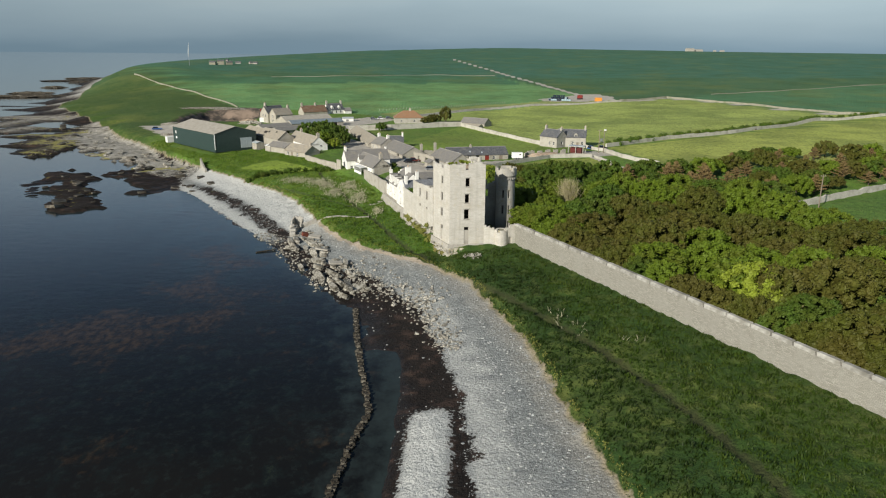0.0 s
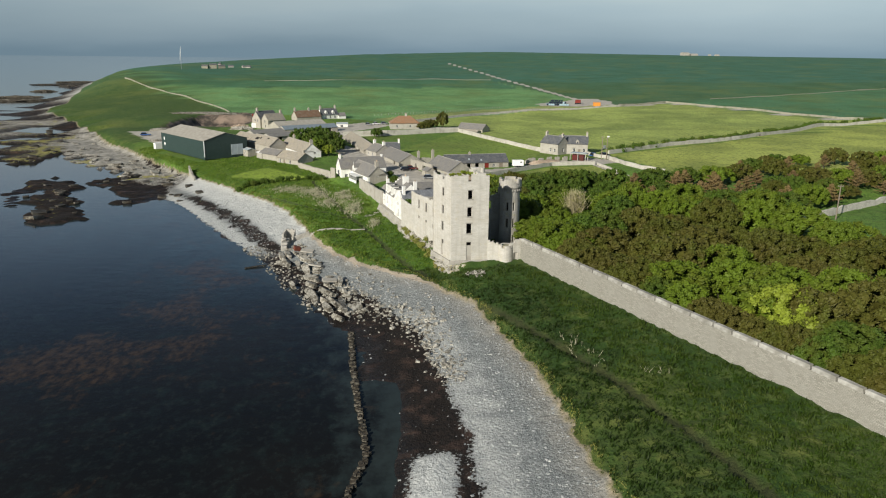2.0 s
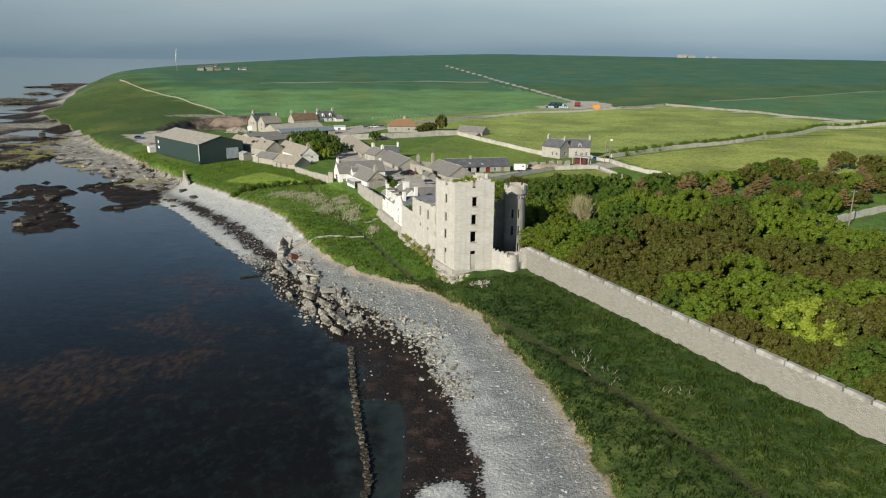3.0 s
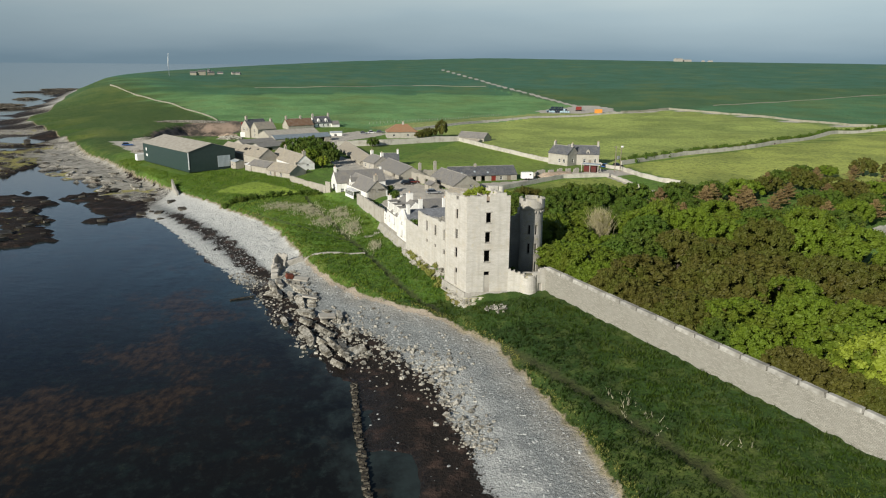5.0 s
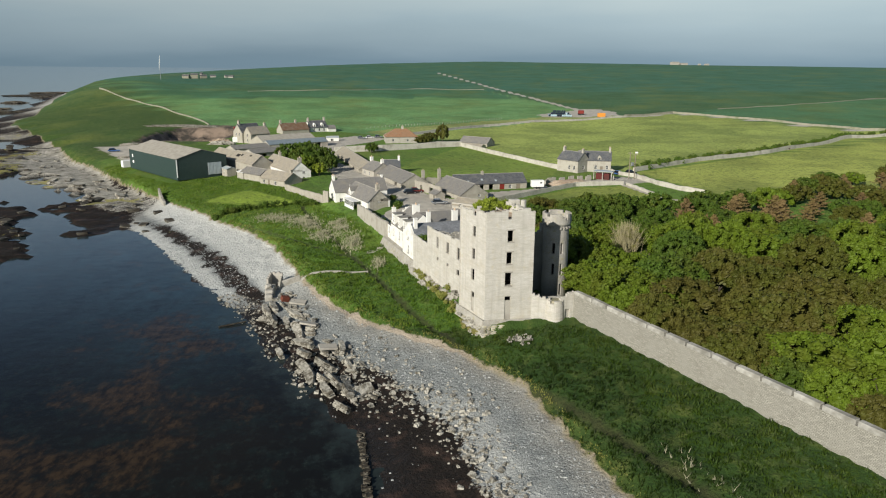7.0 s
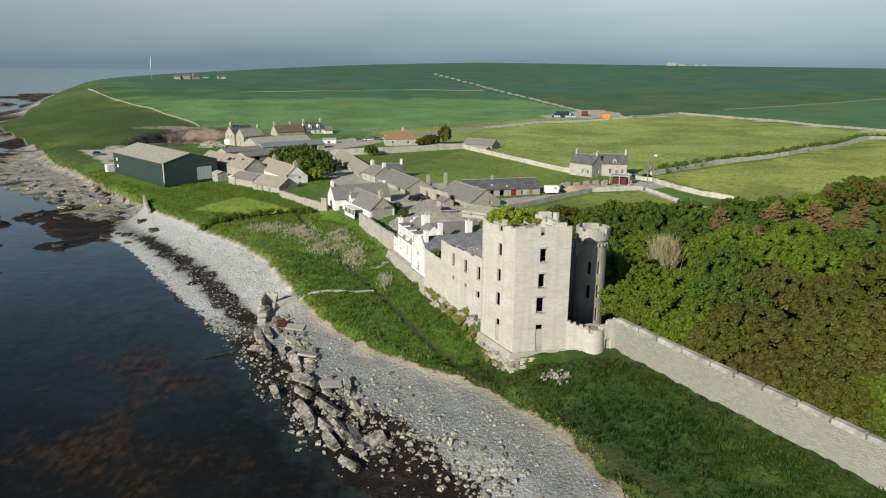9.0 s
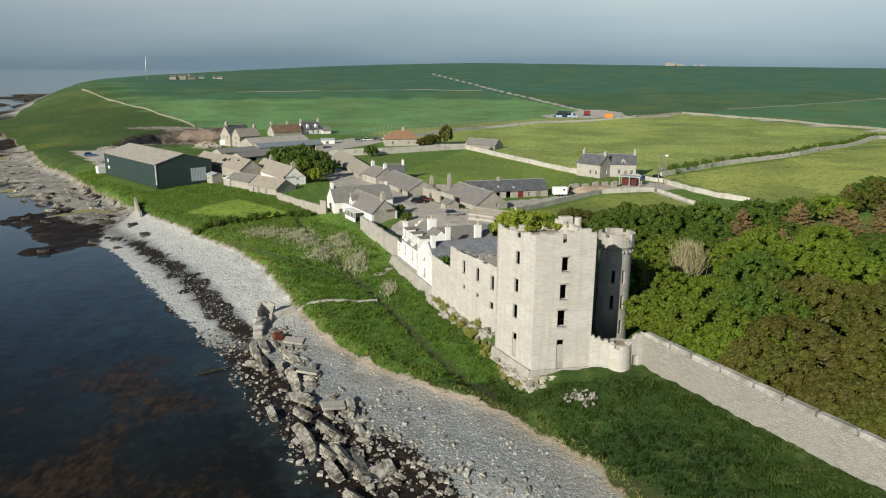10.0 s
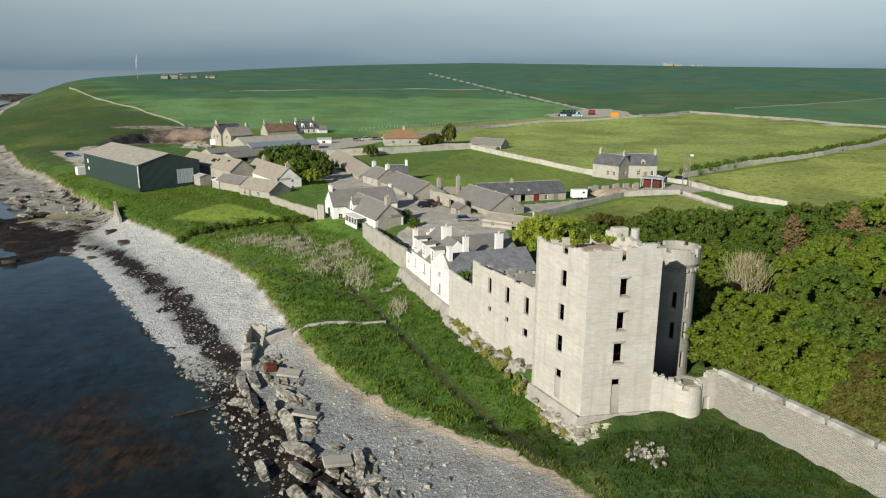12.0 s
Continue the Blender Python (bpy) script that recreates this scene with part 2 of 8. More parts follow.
WOOD = plain("weathered_wood", (0.24, 0.20, 0.155), (0.17, 0.14, 0.11), fine=9, rough=0.85)
TWIG = plain("pale_twigs", (0.40, 0.36, 0.21), (0.29, 0.26, 0.15), fine=9, rough=0.95)
BARK = plain("bark", (0.085, 0.068, 0.05), (0.05, 0.042, 0.032), fine=7, rough=0.95)
RED_PAINT = plain("red_paint", (0.20, 0.022, 0.016), (0.16, 0.02, 0.014), (0.13, 0.03, 0.022), fine=3, rough=0.5, bump=0.05)
RUST_DARK = plain("dark_red_boards", (0.105, 0.016, 0.013), (0.075, 0.013, 0.011), (0.06, 0.02, 0.016), fine=3, rough=0.7, bump=0.1)
ORANGE_PAINT = plain("orange_paint", (0.75, 0.30, 0.05), (0.62, 0.25, 0.045), fine=2, rough=0.5, bump=0.05)
BLUE_PAINT = plain("blue_paint", (0.05, 0.12, 0.30), (0.04, 0.10, 0.26), fine=2, rough=0.3, bump=0.0)
SILVER_PAINT = plain("silver_paint", (0.45, 0.46, 0.47), (0.42, 0.43, 0.44), fine=2, rough=0.25, metal=0.5, bump=0.0)
BLACK_PAINT = plain("black_paint", (0.012, 0.012, 0.014), (0.018, 0.018, 0.02), fine=2, rough=0.25, bump=0.0)
RUBBER = plain("tyre_rubber", (0.015, 0.015, 0.015), (0.025, 0.025, 0.025), fine=8, rough=0.85)
STEEL = plain("grey_steel", (0.40, 0.41, 0.42), (0.34, 0.35, 0.36), fine=3, rough=0.4, metal=0.7, bump=0.0)
POT = plain("clay_pot", (0.52, 0.42, 0.31), (0.40, 0.29, 0.20), fine=6, rough=0.85)
LEAF_BRIGHT = leaves("bright_leaves", (0.1152, 0.1781, 0.0136), (0.1440, 0.2092, 0.0161), (0.0992, 0.1469, 0.0124), (0.1072, 0.1336, 0.0136))
LEAF_DARK = leaves("deep_green_leaves", (0.0666, 0.1209, 0.0134), (0.0843, 0.1404, 0.0157), (0.0598, 0.0975, 0.0122), (0.0877, 0.1131, 0.0145))
LEAF_BROWN = leaves("bronze_leaves", (0.0962, 0.0932, 0.0169), (0.1157, 0.1123, 0.0202), (0.0913, 0.0819, 0.0177), (0.0897, 0.1095, 0.0146))
LEAF_OLIVE = leaves("olive_leaves", (0.0814, 0.0950, 0.0127), (0.0965, 0.1064, 0.0148), (0.0706, 0.0798, 0.0127), (0.0893, 0.0798, 0.0148))
LEAF_RUSSET = leaves("russet_sprays", (0.2145, 0.1500, 0.0630), (0.2681, 0.1921, 0.0840), (0.1804, 0.1219, 0.0546), (0.1852, 0.1546, 0.0462))
LEAF_YELLOW = leaves("yellow_green_leaves", (0.2300, 0.2902, 0.0268), (0.2470, 0.2995, 0.0340), (0.1850, 0.2340, 0.0251))
MOSSY = leaves("yellowed_growth", (0.20, 0.23, 0.045), (0.26, 0.25, 0.07), (0.30, 0.27, 0.10))
DRY = leaves("dry_grass", (0.40, 0.38, 0.25), (0.50, 0.48, 0.34), (0.36, 0.34, 0.20))
# near blades darker than far ones: cloud shade put into their green
BLADE_SHADED = leaves("shaded_grass_blades", (0.0272, 0.0567, 0.0040), (0.0423, 0.0766, 0.0052), (0.0282, 0.0588, 0.0045), (0.0542, 0.0819, 0.0090))
BLADE_SHADED_DEEP = leaves("shaded_deep_grass_blades", (0.0150, 0.0340, 0.0026), (0.0230, 0.0470, 0.0034), (0.0170, 0.0370, 0.0030), (0.0300, 0.0500, 0.0050))
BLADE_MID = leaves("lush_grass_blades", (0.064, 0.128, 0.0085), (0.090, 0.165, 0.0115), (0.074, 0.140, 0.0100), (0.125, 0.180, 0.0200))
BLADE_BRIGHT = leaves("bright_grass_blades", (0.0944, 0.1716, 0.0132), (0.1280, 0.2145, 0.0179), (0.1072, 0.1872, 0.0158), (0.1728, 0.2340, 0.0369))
# ---- the lie of the land ----
EDGE = np.array([(30, -120), (22, 0), (18.6, 20.7), (15.2, 40), (12.5, 60), (9.4, 72), (4, 90.3), (-4.2, 103.5), (-12, 109.9), (-20.4, 117),
                 (-28.4, 128), (-36, 143.5), (-46.4, 167.4), (-55, 181), (-66, 193), (-75, 205), (-83, 213.5), (-92, 224), (-110, 248), (-124, 265),
                 (-137, 283), (-152, 305), (-168, 321), (-199, 370), (-238, 425), (-296, 500), (-321, 580), (-360, 680), (-397, 780), (-450, 930),
                 (-500, 1100), (-560, 1500), (-560, 6000)], float)
SHORE = np.array([(-16, -120), (-14, 0), (-13.4, 26), (-11.6, 44), (-14.6, 60), (-17.5, 78), (-27.4, 96), (-34.5, 107), (-42.5, 123), (-54, 140),
                  (-73, 168), (-86, 188), (-105, 210), (-120, 236), (-140, 250), (-165, 272), (-200, 300), (-245, 335), (-290, 440), (-338, 560),
                  (-374, 680), (-410, 790), (-462, 930), (-512, 1100), (-570, 1500), (-570, 6000)], float)
# seaward foot of the castle and its terraces
CASTLE = np.array([(40, 100), (15, 107), (8, 109.2), (-0.2, 108.6), (-3.4, 118.8), (-9.8, 141.2), (-18.8, 166.8), (-29.0, 189.5), (-39, 205), (-45, 222)], float)


# trodden path and ditch along the bank
TRAIL = np.array([(-46, 206), (-44.6, 201), (-38.3, 183), (-31.4, 168.3), (-25.5, 153.8), (-19.2, 138.5), (-12.7, 121.5), (-7, 110), (-2, 99), (8, 84), (20, 60), (29, 36), (36, 10)], float)
DITCH = np.array([(-60, 187), (-55, 182.7), (-43.2, 169.8), (-34.7, 161.5), (-25.5, 153.8)], float)


def side_of(line, x, y):
    """Distance of places from a line, above nought on the right-hand side of its course (inland)."""
    best, sign = np.full(x.shape, 1e9), np.ones(x.shape)
    for (ax, ay), (bx, by) in zip(line[:-1], line[1:]):
        dx, dy = bx - ax, by - ay
        k = np.clip(((x - ax) * dx + (y - ay) * dy) / (dx * dx + dy * dy), 0, 1)
        ox, oy = x - ax - k * dx, y - ay - k * dy
        d = np.hypot(ox, oy)
        near = d < best
        best = np.where(near, d, best)
        sign = np.where(near, np.where(dx * oy - dy * ox <= 0, 1.0, -1.0), sign)
    return best * sign


def step(a, b, v):
    k = np.clip((v - a) / (b - a), 0, 1)
    return k * k * (3 - 2 * k)


def waves(x, y, size, seed=0):
    """Smooth, irregular relief between about -1 and 1."""
    r = np.random.RandomState(seed)
    out = 0 * x
    for k in range(9):
        a, f, p = r.uniform(0, 6.283), r.uniform(0.6, 1.7) * 6.283 / size, r.uniform(0, 6.283)
        out = out + np.sin((x * math.cos(a) + y * math.sin(a)) * f + p + 1.3 * np.sin((x * math.sin(a) - y * math.cos(a)) * f * 0.6 + p))
    return out / 4.5


def inside(poly, x, y):
    """Which places lie in a polygon."""
    hit = np.zeros(x.shape, bool)
    for (ax, ay), (bx, by) in zip(poly, poly[1:] + poly[:1]):
        cross = ((ay > y) != (by > y)) & (x < (bx - ax) * (y - ay) / (by - ay + 1e-9) + ax)
        hit ^= cross
    return hit


# ledges, weed beds and skerries of the rocky foreshore: outline, height, weed, lichen
REEFS = [
    ([(-155, 232), (-140, 226), (-127, 206), (-120, 187), (-107, 170), (-111, 158), (-115, 159), (-133, 191)], 0.65, 0.9, 0.35),
    ([(-226, 358), (-237, 396), (-202, 346), (-182, 305), (-181, 286), (-186, 282), (-180, 268), (-194, 277), (-228, 344)], 1.1, 0.6, 0.9),
    ([(-236, 331), (-236, 357), (-262, 418), (-245, 431), (-266, 480), (-302, 501), (-408, 611)], 1.0, 0.4, 0.5),
]
LEDGES = [
    ([(-208, 356), (-211, 398), (-166, 336), (-122, 265), (-104, 239), (-124, 242), (-143, 264), (-175, 298)], 0.9, 0.05, 0.1),
    ([(-133, 234), (-119, 235), (-100, 224), (-92, 198), (-76, 169), (-89, 178), (-113, 205)], 0.45, 1.0, 0.0),
    ([(-119, 235), (-104, 236), (-99, 239), (-86, 193), (-92, 203)], 0.9, 0.45, 0.0),
    ([(-153, 211), (-147, 214), (-134, 181), (-143, 190)], 0.15, 1.0, 0.0),
    ([(-127, 240), (-105, 241), (-103, 234), (-125, 230)], 0.6, 0.3, 1.0),
    ([(-164, 281), (-152, 282), (-149, 268), (-160, 271)], 0.3, 0.1, 1.0),
]


def foreshore(x, y):
    """Height, weed and lichen of the rocky foreshore."""
    wx = x + 5 * waves(x, y, 19, 51) + 2.2 * waves(x, y, 6, 52)
    wy = y + 5 * waves(x, y, 17, 54) + 2.2 * waves(x, y, 7, 55)
    rough = 0.28 * waves(x, y, 8, 56) + 0.16 * waves(x, y, 3.6, 57)
    z, weed_, lich_ = -0.65 + rough, 0 * x + 0.6, 0 * x
    for poly, top, wd_, li_ in REEFS + LEDGES:
        on = inside(poly, wx, wy)
        z = np.where(on, np.maximum(z, top + rough), z)
        weed_, lich_ = np.where(on, wd_, weed_), np.where(on, li_, lich_)
    return z, weed_, lich_


def fore_part(x, y):
    return step(-88, -106, x) * step(150, 157, y) * step(480, 430, y)


def height(x, y):
    x, y = np.asarray(x, float), np.asarray(y, float)
    g, w = side_of(EDGE, x, y), side_of(SHORE, x, y)
    g = g + 0.7 * waves(x, y, 6, 3) * step(400, 250, y)
    far = np.hypot(x, y + 40)
    bearing = np.degrees(np.arctan2(x, y + 40))
    # inland
    inland = 3.7 + 2.5 * (1 - np.exp(-np.maximum(g, 0) / 7)) + 1.9 * step(125, 200, y) * step(22, 46, g)
    top = np.interp(bearing, [-40, -26, -22, -17, -8, 4, 20, 32, 60], [6, 21, 25, 27, 38, 49, 44, 42, 40])
    crest = np.interp(bearing, [-40, -26, -22, -17, -8, 4, 20, 32, 60], [900, 950, 950, 1200, 1500, 2100, 1900, 2000, 2000])
    inland = inland + (top - 8) * step(300, crest, far) * (step(20, 140, g) * step(690, 560, y) + step(-4, 26, g) * step(560, 690, y)) - 12 * step(1.0, 2.0, far / crest)
    c = side_of(CASTLE, x, y)
    foot = step(0.4, -0.8, c) * step(-26, -9, c) * step(103, 112, y) * step(0, 5, g) * step(11.5, 4.5, x)
    inland = inland - foot * (1.75 * step(176, 160, y) + 0.7 * step(160, 176, y) * step(222, 205, y))
    inland = inland - 1.0 * np.exp(-(((x + 2.5) / 3.5) ** 2 + ((y - 106.0) / 3.0) ** 2))
    inland = inland + (0.16 * waves(x, y, 9, 5) + 0.22 * waves(x, y, 3.4, 15)) * step(0, 5, g) * step(230, 190, y) + 0.5 * waves(x, y, 70, 6) * step(240, 420, y)
    inland = inland - 7.5 * np.exp(-((x + 136) / 19) ** 8 - ((y - 388) / 29) ** 8) * (1 + 0.3 * waves(x, y, 16, 18))
    worn = np.minimum(np.abs(side_of(TRAIL, x, y)), np.abs(side_of(DITCH, x, y)) + 0.2)
    inland = inland - 0.45 * np.exp(-(worn / 0.7) ** 2) * step(2, 5, g)
    # beach
    s = np.clip(w / np.maximum(w - g, 1e-3), 0, 1)
    beach = 3.0 * s ** 1.6 + 0.10 * waves(x, y, 4, 7) + 0.10 * waves(x, y, 11, 8)
    beach = beach + 0.55 * np.exp(-((x + 2.6 - 0.02 * (y - 30)) / 3.0) ** 2) * step(47, 40, y) * step(0, 8, w)
    beach = beach - 0.75 * np.exp(-((x + 10.2) / 3.0) ** 4) * step(67, 60, y)
    rocky = step(-92, -112, x) * step(200, 232, y)
    beach = beach + rocky * (0.8 * waves(x, y, 26, 9) + 0.5 * waves(x, y, 9, 10) + 0.2 * waves(x, y, 3.5, 14) - 0.2)
    # under water
    bed = np.maximum(-0.25 + w * 0.06, -2.2) + 0.25 * waves(x, y, 12, 11)
    bed = np.maximum(bed, rocky * (1.5 * waves(x, y, 24, 12) + 0.5 * waves(x, y, 8, 16) - 0.55) * step(-75, -20, w) - 3 * (1 - rocky * step(-75, -20, w)))
    low = np.where(w > 0, beach, np.minimum(bed, 0.5))
    low = np.where(np.abs(w) < 2, beach * step(-2, 2, w) + bed * (1 - step(-2, 2, w)), low)
    fz = np.maximum(foreshore(x, y)[0], 1.7 + 0.45 * np.minimum(g, 0))
    fp = fore_part(x, y)
    low = low * (1 - fp) + fz * fp
    return np.where(g > 0, low + (inland - low) * step(0, 1.3, g), low)

# ---- ground: one sheet from the sea bed to the horizon ----
def mesh_of(name, verts, faces, material=None, smooth=False):
    me = bpy.data.meshes.new(name)
    me.from_pydata([tuple(v) for v in verts], [], [tuple(f) for f in faces])
    me.update()
    if material:
        me.materials.append(material)
    if smooth:
        me.polygons.foreach_set("use_smooth", [True] * len(me.polygons))
    return me


def spread(*runs):
    out = []
    for a, b, s in runs:
        out += list(np.arange(a, b, s))
    return np.array(out)


GX = np.concatenate([-np.geomspace(4600, 190, 36), spread((-185, -62, 2.2), (-62, 58, 0.8), (58, 150, 2.4)), np.geomspace(152, 3200, 40)])
GY = np.concatenate([spread((-420, 8, 12), (8, 152, 0.8), (152, 300, 1.5), (300, 430, 2.5), (430, 560, 5)), np.geomspace(565, 4700, 64)])
mx_, my_ = np.meshgrid(GX, GY)
mz_ = height(mx_, my_)
nx_, ny_ = len(GX), len(GY)
ids = np.arange(nx_ * ny_).reshape(ny_, nx_)
quads = np.stack([ids[:-1, :-1], ids[:-1, 1:], ids[1:, 1:], ids[1:, :-1]], -1).reshape(-1, 4)
ground_mesh = bpy.data.meshes.new("ground")
ground_mesh.vertices.add(nx_ * ny_)
ground_mesh.vertices.foreach_set("co", np.stack([mx_, my_, mz_], -1).ravel())
ground_mesh.loops.add(quads.size)
ground_mesh.loops.foreach_set("vertex_index", quads.ravel())
ground_mesh.polygons.add(len(quads))
ground_mesh.polygons.foreach_set("loop_start", np.arange(0, quads.size, 4))
ground_mesh.polygons.foreach_set("use_smooth", np.ones(len(quads), bool))
ground_mesh.update(calc_edges=True)


def give(name, values):
    ground_mesh.attributes.new(name, "FLOAT", "POINT").data.foreach_set("value", np.asarray(values, np.float32).ravel())


g_edge, g_shore = side_of(EDGE, mx_, my_), side_of(SHORE, mx_, my_)
g_s = np.clip(g_shore / np.maximum(g_shore - g_edge, 1e-3), 0, 1)
give("edge", np.clip(g_edge, -30, 60))
near_bay = step(142, 122, my_)
mid_bay = step(96, 112, my_)
# wrack and weed: wide and wet in the near bay, a thin dark strand line further on
weed = near_bay * step(0.60, 0.46, g_s + 0.05 * waves(mx_, my_, 7, 21) + 0.10 * mid_bay)
weed = np.maximum(weed, (1 - near_bay) * step(0.17, 0.05, np.abs(g_s - 0.40 + 0.06 * waves(mx_, my_, 9, 22))) * step(215, 190, my_))
weed = np.maximum(weed, (1 - near_bay) * 0.8 * step(0.06, 0.0, g_s) + step(3, -1, g_shore))
spit = np.exp(-((mx_ + 2.6 - 0.02 * (my_ - 30)) / 3.1) ** 4) * step(46, 41, my_) * step(0, 6, g_shore)
weed = np.clip(weed * (1 - spit), 0, 1)
rocky_zone = np.maximum(step(-85, -108, mx_) * step(195, 230, my_) * (g_edge < 3), fore_part(mx_, my_))
weed = np.where(rocky_zone > 0.5, np.maximum(step(0.75, 0.35, mz_), 0.35 * step(0.2, -0.2, waves(mx_, my_, 22, 41))), weed)
f_z, f_weed, f_lich = foreshore(mx_, my_)
f_on = fore_part(mx_, my_) > 0.5
weed = np.where((my_ > 430) & (g_edge < 0), 0.75, weed)
weed = np.where(f_on, np.where(f_z < 0.15, 0.9, f_weed), weed)
give("weed", weed)
give("lichen", np.where(f_on, f_lich, 0))
give("rocky", rocky_zone)
give("drown", step(-0.15, -0.6, mz_))
give("earthy", step(94, 106, my_) * step(150, 132, my_))
give("wet", step(0.55, 0.1, mz_))
give("pale", np.clip(spit + 0.6 * near_bay * step(0.46, 0.56, g_s) * step(0.80, 0.60, g_s + 0.06 * waves(mx_, my_, 8, 24)) * step(98, 84, my_) + 0.9 * step(0.08, 0.18, np.abs(g_s - 0.40)) * step(128, 146, my_), 0, 1))
# pasture, field by field
tint = np.zeros(mx_.shape + (3,))
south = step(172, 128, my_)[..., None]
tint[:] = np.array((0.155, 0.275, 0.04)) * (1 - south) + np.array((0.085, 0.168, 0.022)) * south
# near strip tinted darker, with cloud shade in the colour
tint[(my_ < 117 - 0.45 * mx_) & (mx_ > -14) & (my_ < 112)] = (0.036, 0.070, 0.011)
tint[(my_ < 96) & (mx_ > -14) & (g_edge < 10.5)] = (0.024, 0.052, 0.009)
# distant pasture, its haze already mixed into the green
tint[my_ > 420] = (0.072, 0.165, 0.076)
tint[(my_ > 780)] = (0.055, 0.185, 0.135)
FIELDS = [
    ([(-25, 256), (6, 335), (39, 264), (30, 236), (0, 226)], (0.26, 0.37, 0.06)),
    ([(6, 335), (6, 360), (-30, 375), (24, 434), (64, 463), (128, 502), (170, 527), (244, 415), (266, 401), (141, 315), (67, 262), (39, 264)], (0.47, 0.55, 0.14)),
    ([(66, 258), (141, 312), (266, 398), (420, 420), (420, 250), (130, 214), (78, 212)], (0.52, 0.57, 0.13)),
    ([(84, 143), (100, 151), (420, 300), (420, 20), (110, 60)], (0.16, 0.28, 0.05)),
    ([(-139, 428), (-404, 888), (-340, 840), (-182, 700), (-60, 775), (50, 802), (105, 560), (64, 463), (-31, 374), (-70, 410)], (0.20, 0.40, 0.15)),
    # cloud shade on the upper far field, painted as a darker tint
    ([(-404, 888), (-340, 840), (-182, 700), (-60, 775), (50, 802), (70, 690), (-60, 660), (-200, 610), (-250, 640)], (0.075, 0.215, 0.11)),
    ([(-31, 374), (24, 434), (64, 463), (128, 502), (112, 526), (58, 490), (14, 458), (-44, 396)], (0.42, 0.46, 0.16)),
    ([(170, 527), (217, 565), (437, 695), (900, 900), (900, 500), (266, 401)], (0.092, 0.235, 0.115)),
    ([(-97, 246), (-139, 428), (-404, 888), (-520, 1000), (-345, 600), (-240, 390), (-150, 280)], (0.062, 0.105, 0.022)),
    ([(-150, 306), (-92, 224), (-66, 193), (-45, 190), (-42, 222), (-60, 262), (-100, 330), (-125, 340)], (0.115, 0.20, 0.03)),
    ([(-77, 214), (-67, 229), (-49, 211), (-58, 203)], (0.36, 0.48, 0.06)),
    ([(10, 197), (22, 208), (38, 224), (56, 228), (60, 208), (70, 196), (30, 182), (14, 180)], (0.34, 0.39, 0.08)),
]
for poly, colour in FIELDS:
    tint[inside(poly, mx_, my_)] = colour
# far hill tinted cooler and duller: haze and cloud shade put into colour
haze_k = (0.85 * step(560, 1050, my_ + 70 * waves(mx_, my_, 420, 44)))[..., None] * (my_ > 430)[..., None]
tint = tint * (1 - haze_k) + np.array((0.050, 0.165, 0.122)) * haze_k
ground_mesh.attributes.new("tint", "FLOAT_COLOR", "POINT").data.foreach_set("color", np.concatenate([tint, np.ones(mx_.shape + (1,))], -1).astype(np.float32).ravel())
# bare tracks, yards and trodden paths
TRACKS = [
    ([(-22, 186), (-15, 172), (-2, 178), (8, 200), (0, 203), (-6, 206), (-14, 219), (-22, 246), (-30, 252), (-38, 268), (-48, 285), (-50, 330), (-60, 326), (-60, 300), (-46, 262), (-38, 232), (-24, 214), (-17, 198)], 0),
    ([(-60, 326), (-50, 330), (-30, 362), (-48, 376), (-60, 360)], 0),
    ([(-130, 292), (-168, 345), (-140, 352), (-118, 300)], 0),
    ([(70, 497), (98, 503), (124, 512), (132, 548), (112, 566), (84, 536), (66, 512)], 0),
    ([(8, 205), (20, 210), (31, 220), (29, 226), (21, 220), (7, 214)], 0),
    ([(30, 225), (36, 234), (48, 240), (54, 248), (62, 246), (66, 236), (54, 231), (42, 228)], 0),
]
LINES = [
    ([(2, 1167), (53, 908), (90, 676), (107, 551), (128, 505)], 3.5), ([(128, 503), (170, 528), (205, 482), (244, 416), (266, 402)], 3.5),
    ([(54, 231), (59, 209), (70, 195)], 1.2),
    ([(-31, 374), (24, 434), (64, 464), (128, 503)], 2.0), ([(-22.4, 157.6), (-20.4, 162), (-18.6, 165)], 1.1),
]
bare = np.zeros(mx_.shape)
for poly, _ in TRACKS:
    bare[inside(poly, mx_, my_)] = 1
for line, wide in LINES:
    bare = np.maximum(bare, step(wide, wide * 0.5, np.abs(side_of(np.array(line, float), mx_, my_))))
give("bare", bare)
give("pit", np.exp(-((mx_ + 134) / 23) ** 4 - ((my_ - 388) / 38) ** 4))
trail = step(1.15, 0.5, np.minimum(np.abs(side_of(TRAIL, mx_, my_) + 0.3 * waves(mx_, my_, 8, 31)), np.abs(side_of(DITCH, mx_, my_) + 0.3 * waves(mx_, my_, 7, 32)) + 0.15))
give("trail", trail)

ground_mat, n_, l_, p_ = nodes_of("coast_ground")
pos = n_.new("ShaderNodeNewGeometry").outputs["Position"]


def read(name, socket="Fac"):
    k = n_.new("ShaderNodeAttribute")
    k.attribute_name = name
    return k.outputs[socket]


fine_n, mid_n, big_n = noise_of(n_, l_, pos, 2.2, 6), noise_of(n_, l_, pos, 0.35, 5), noise_of(n_, l_, pos, 0.035, 4)
grain_n = noise_of(n_, l_, pos, 9.0, 4)
smear = n_.new("ShaderNodeMapping")
smear.inputs["Rotation"].default_value, smear.inputs["Scale"].default_value = (0, 0, 0.35), (1.0, 3.0, 1.0)
l_.new(pos, smear.inputs["Vector"])
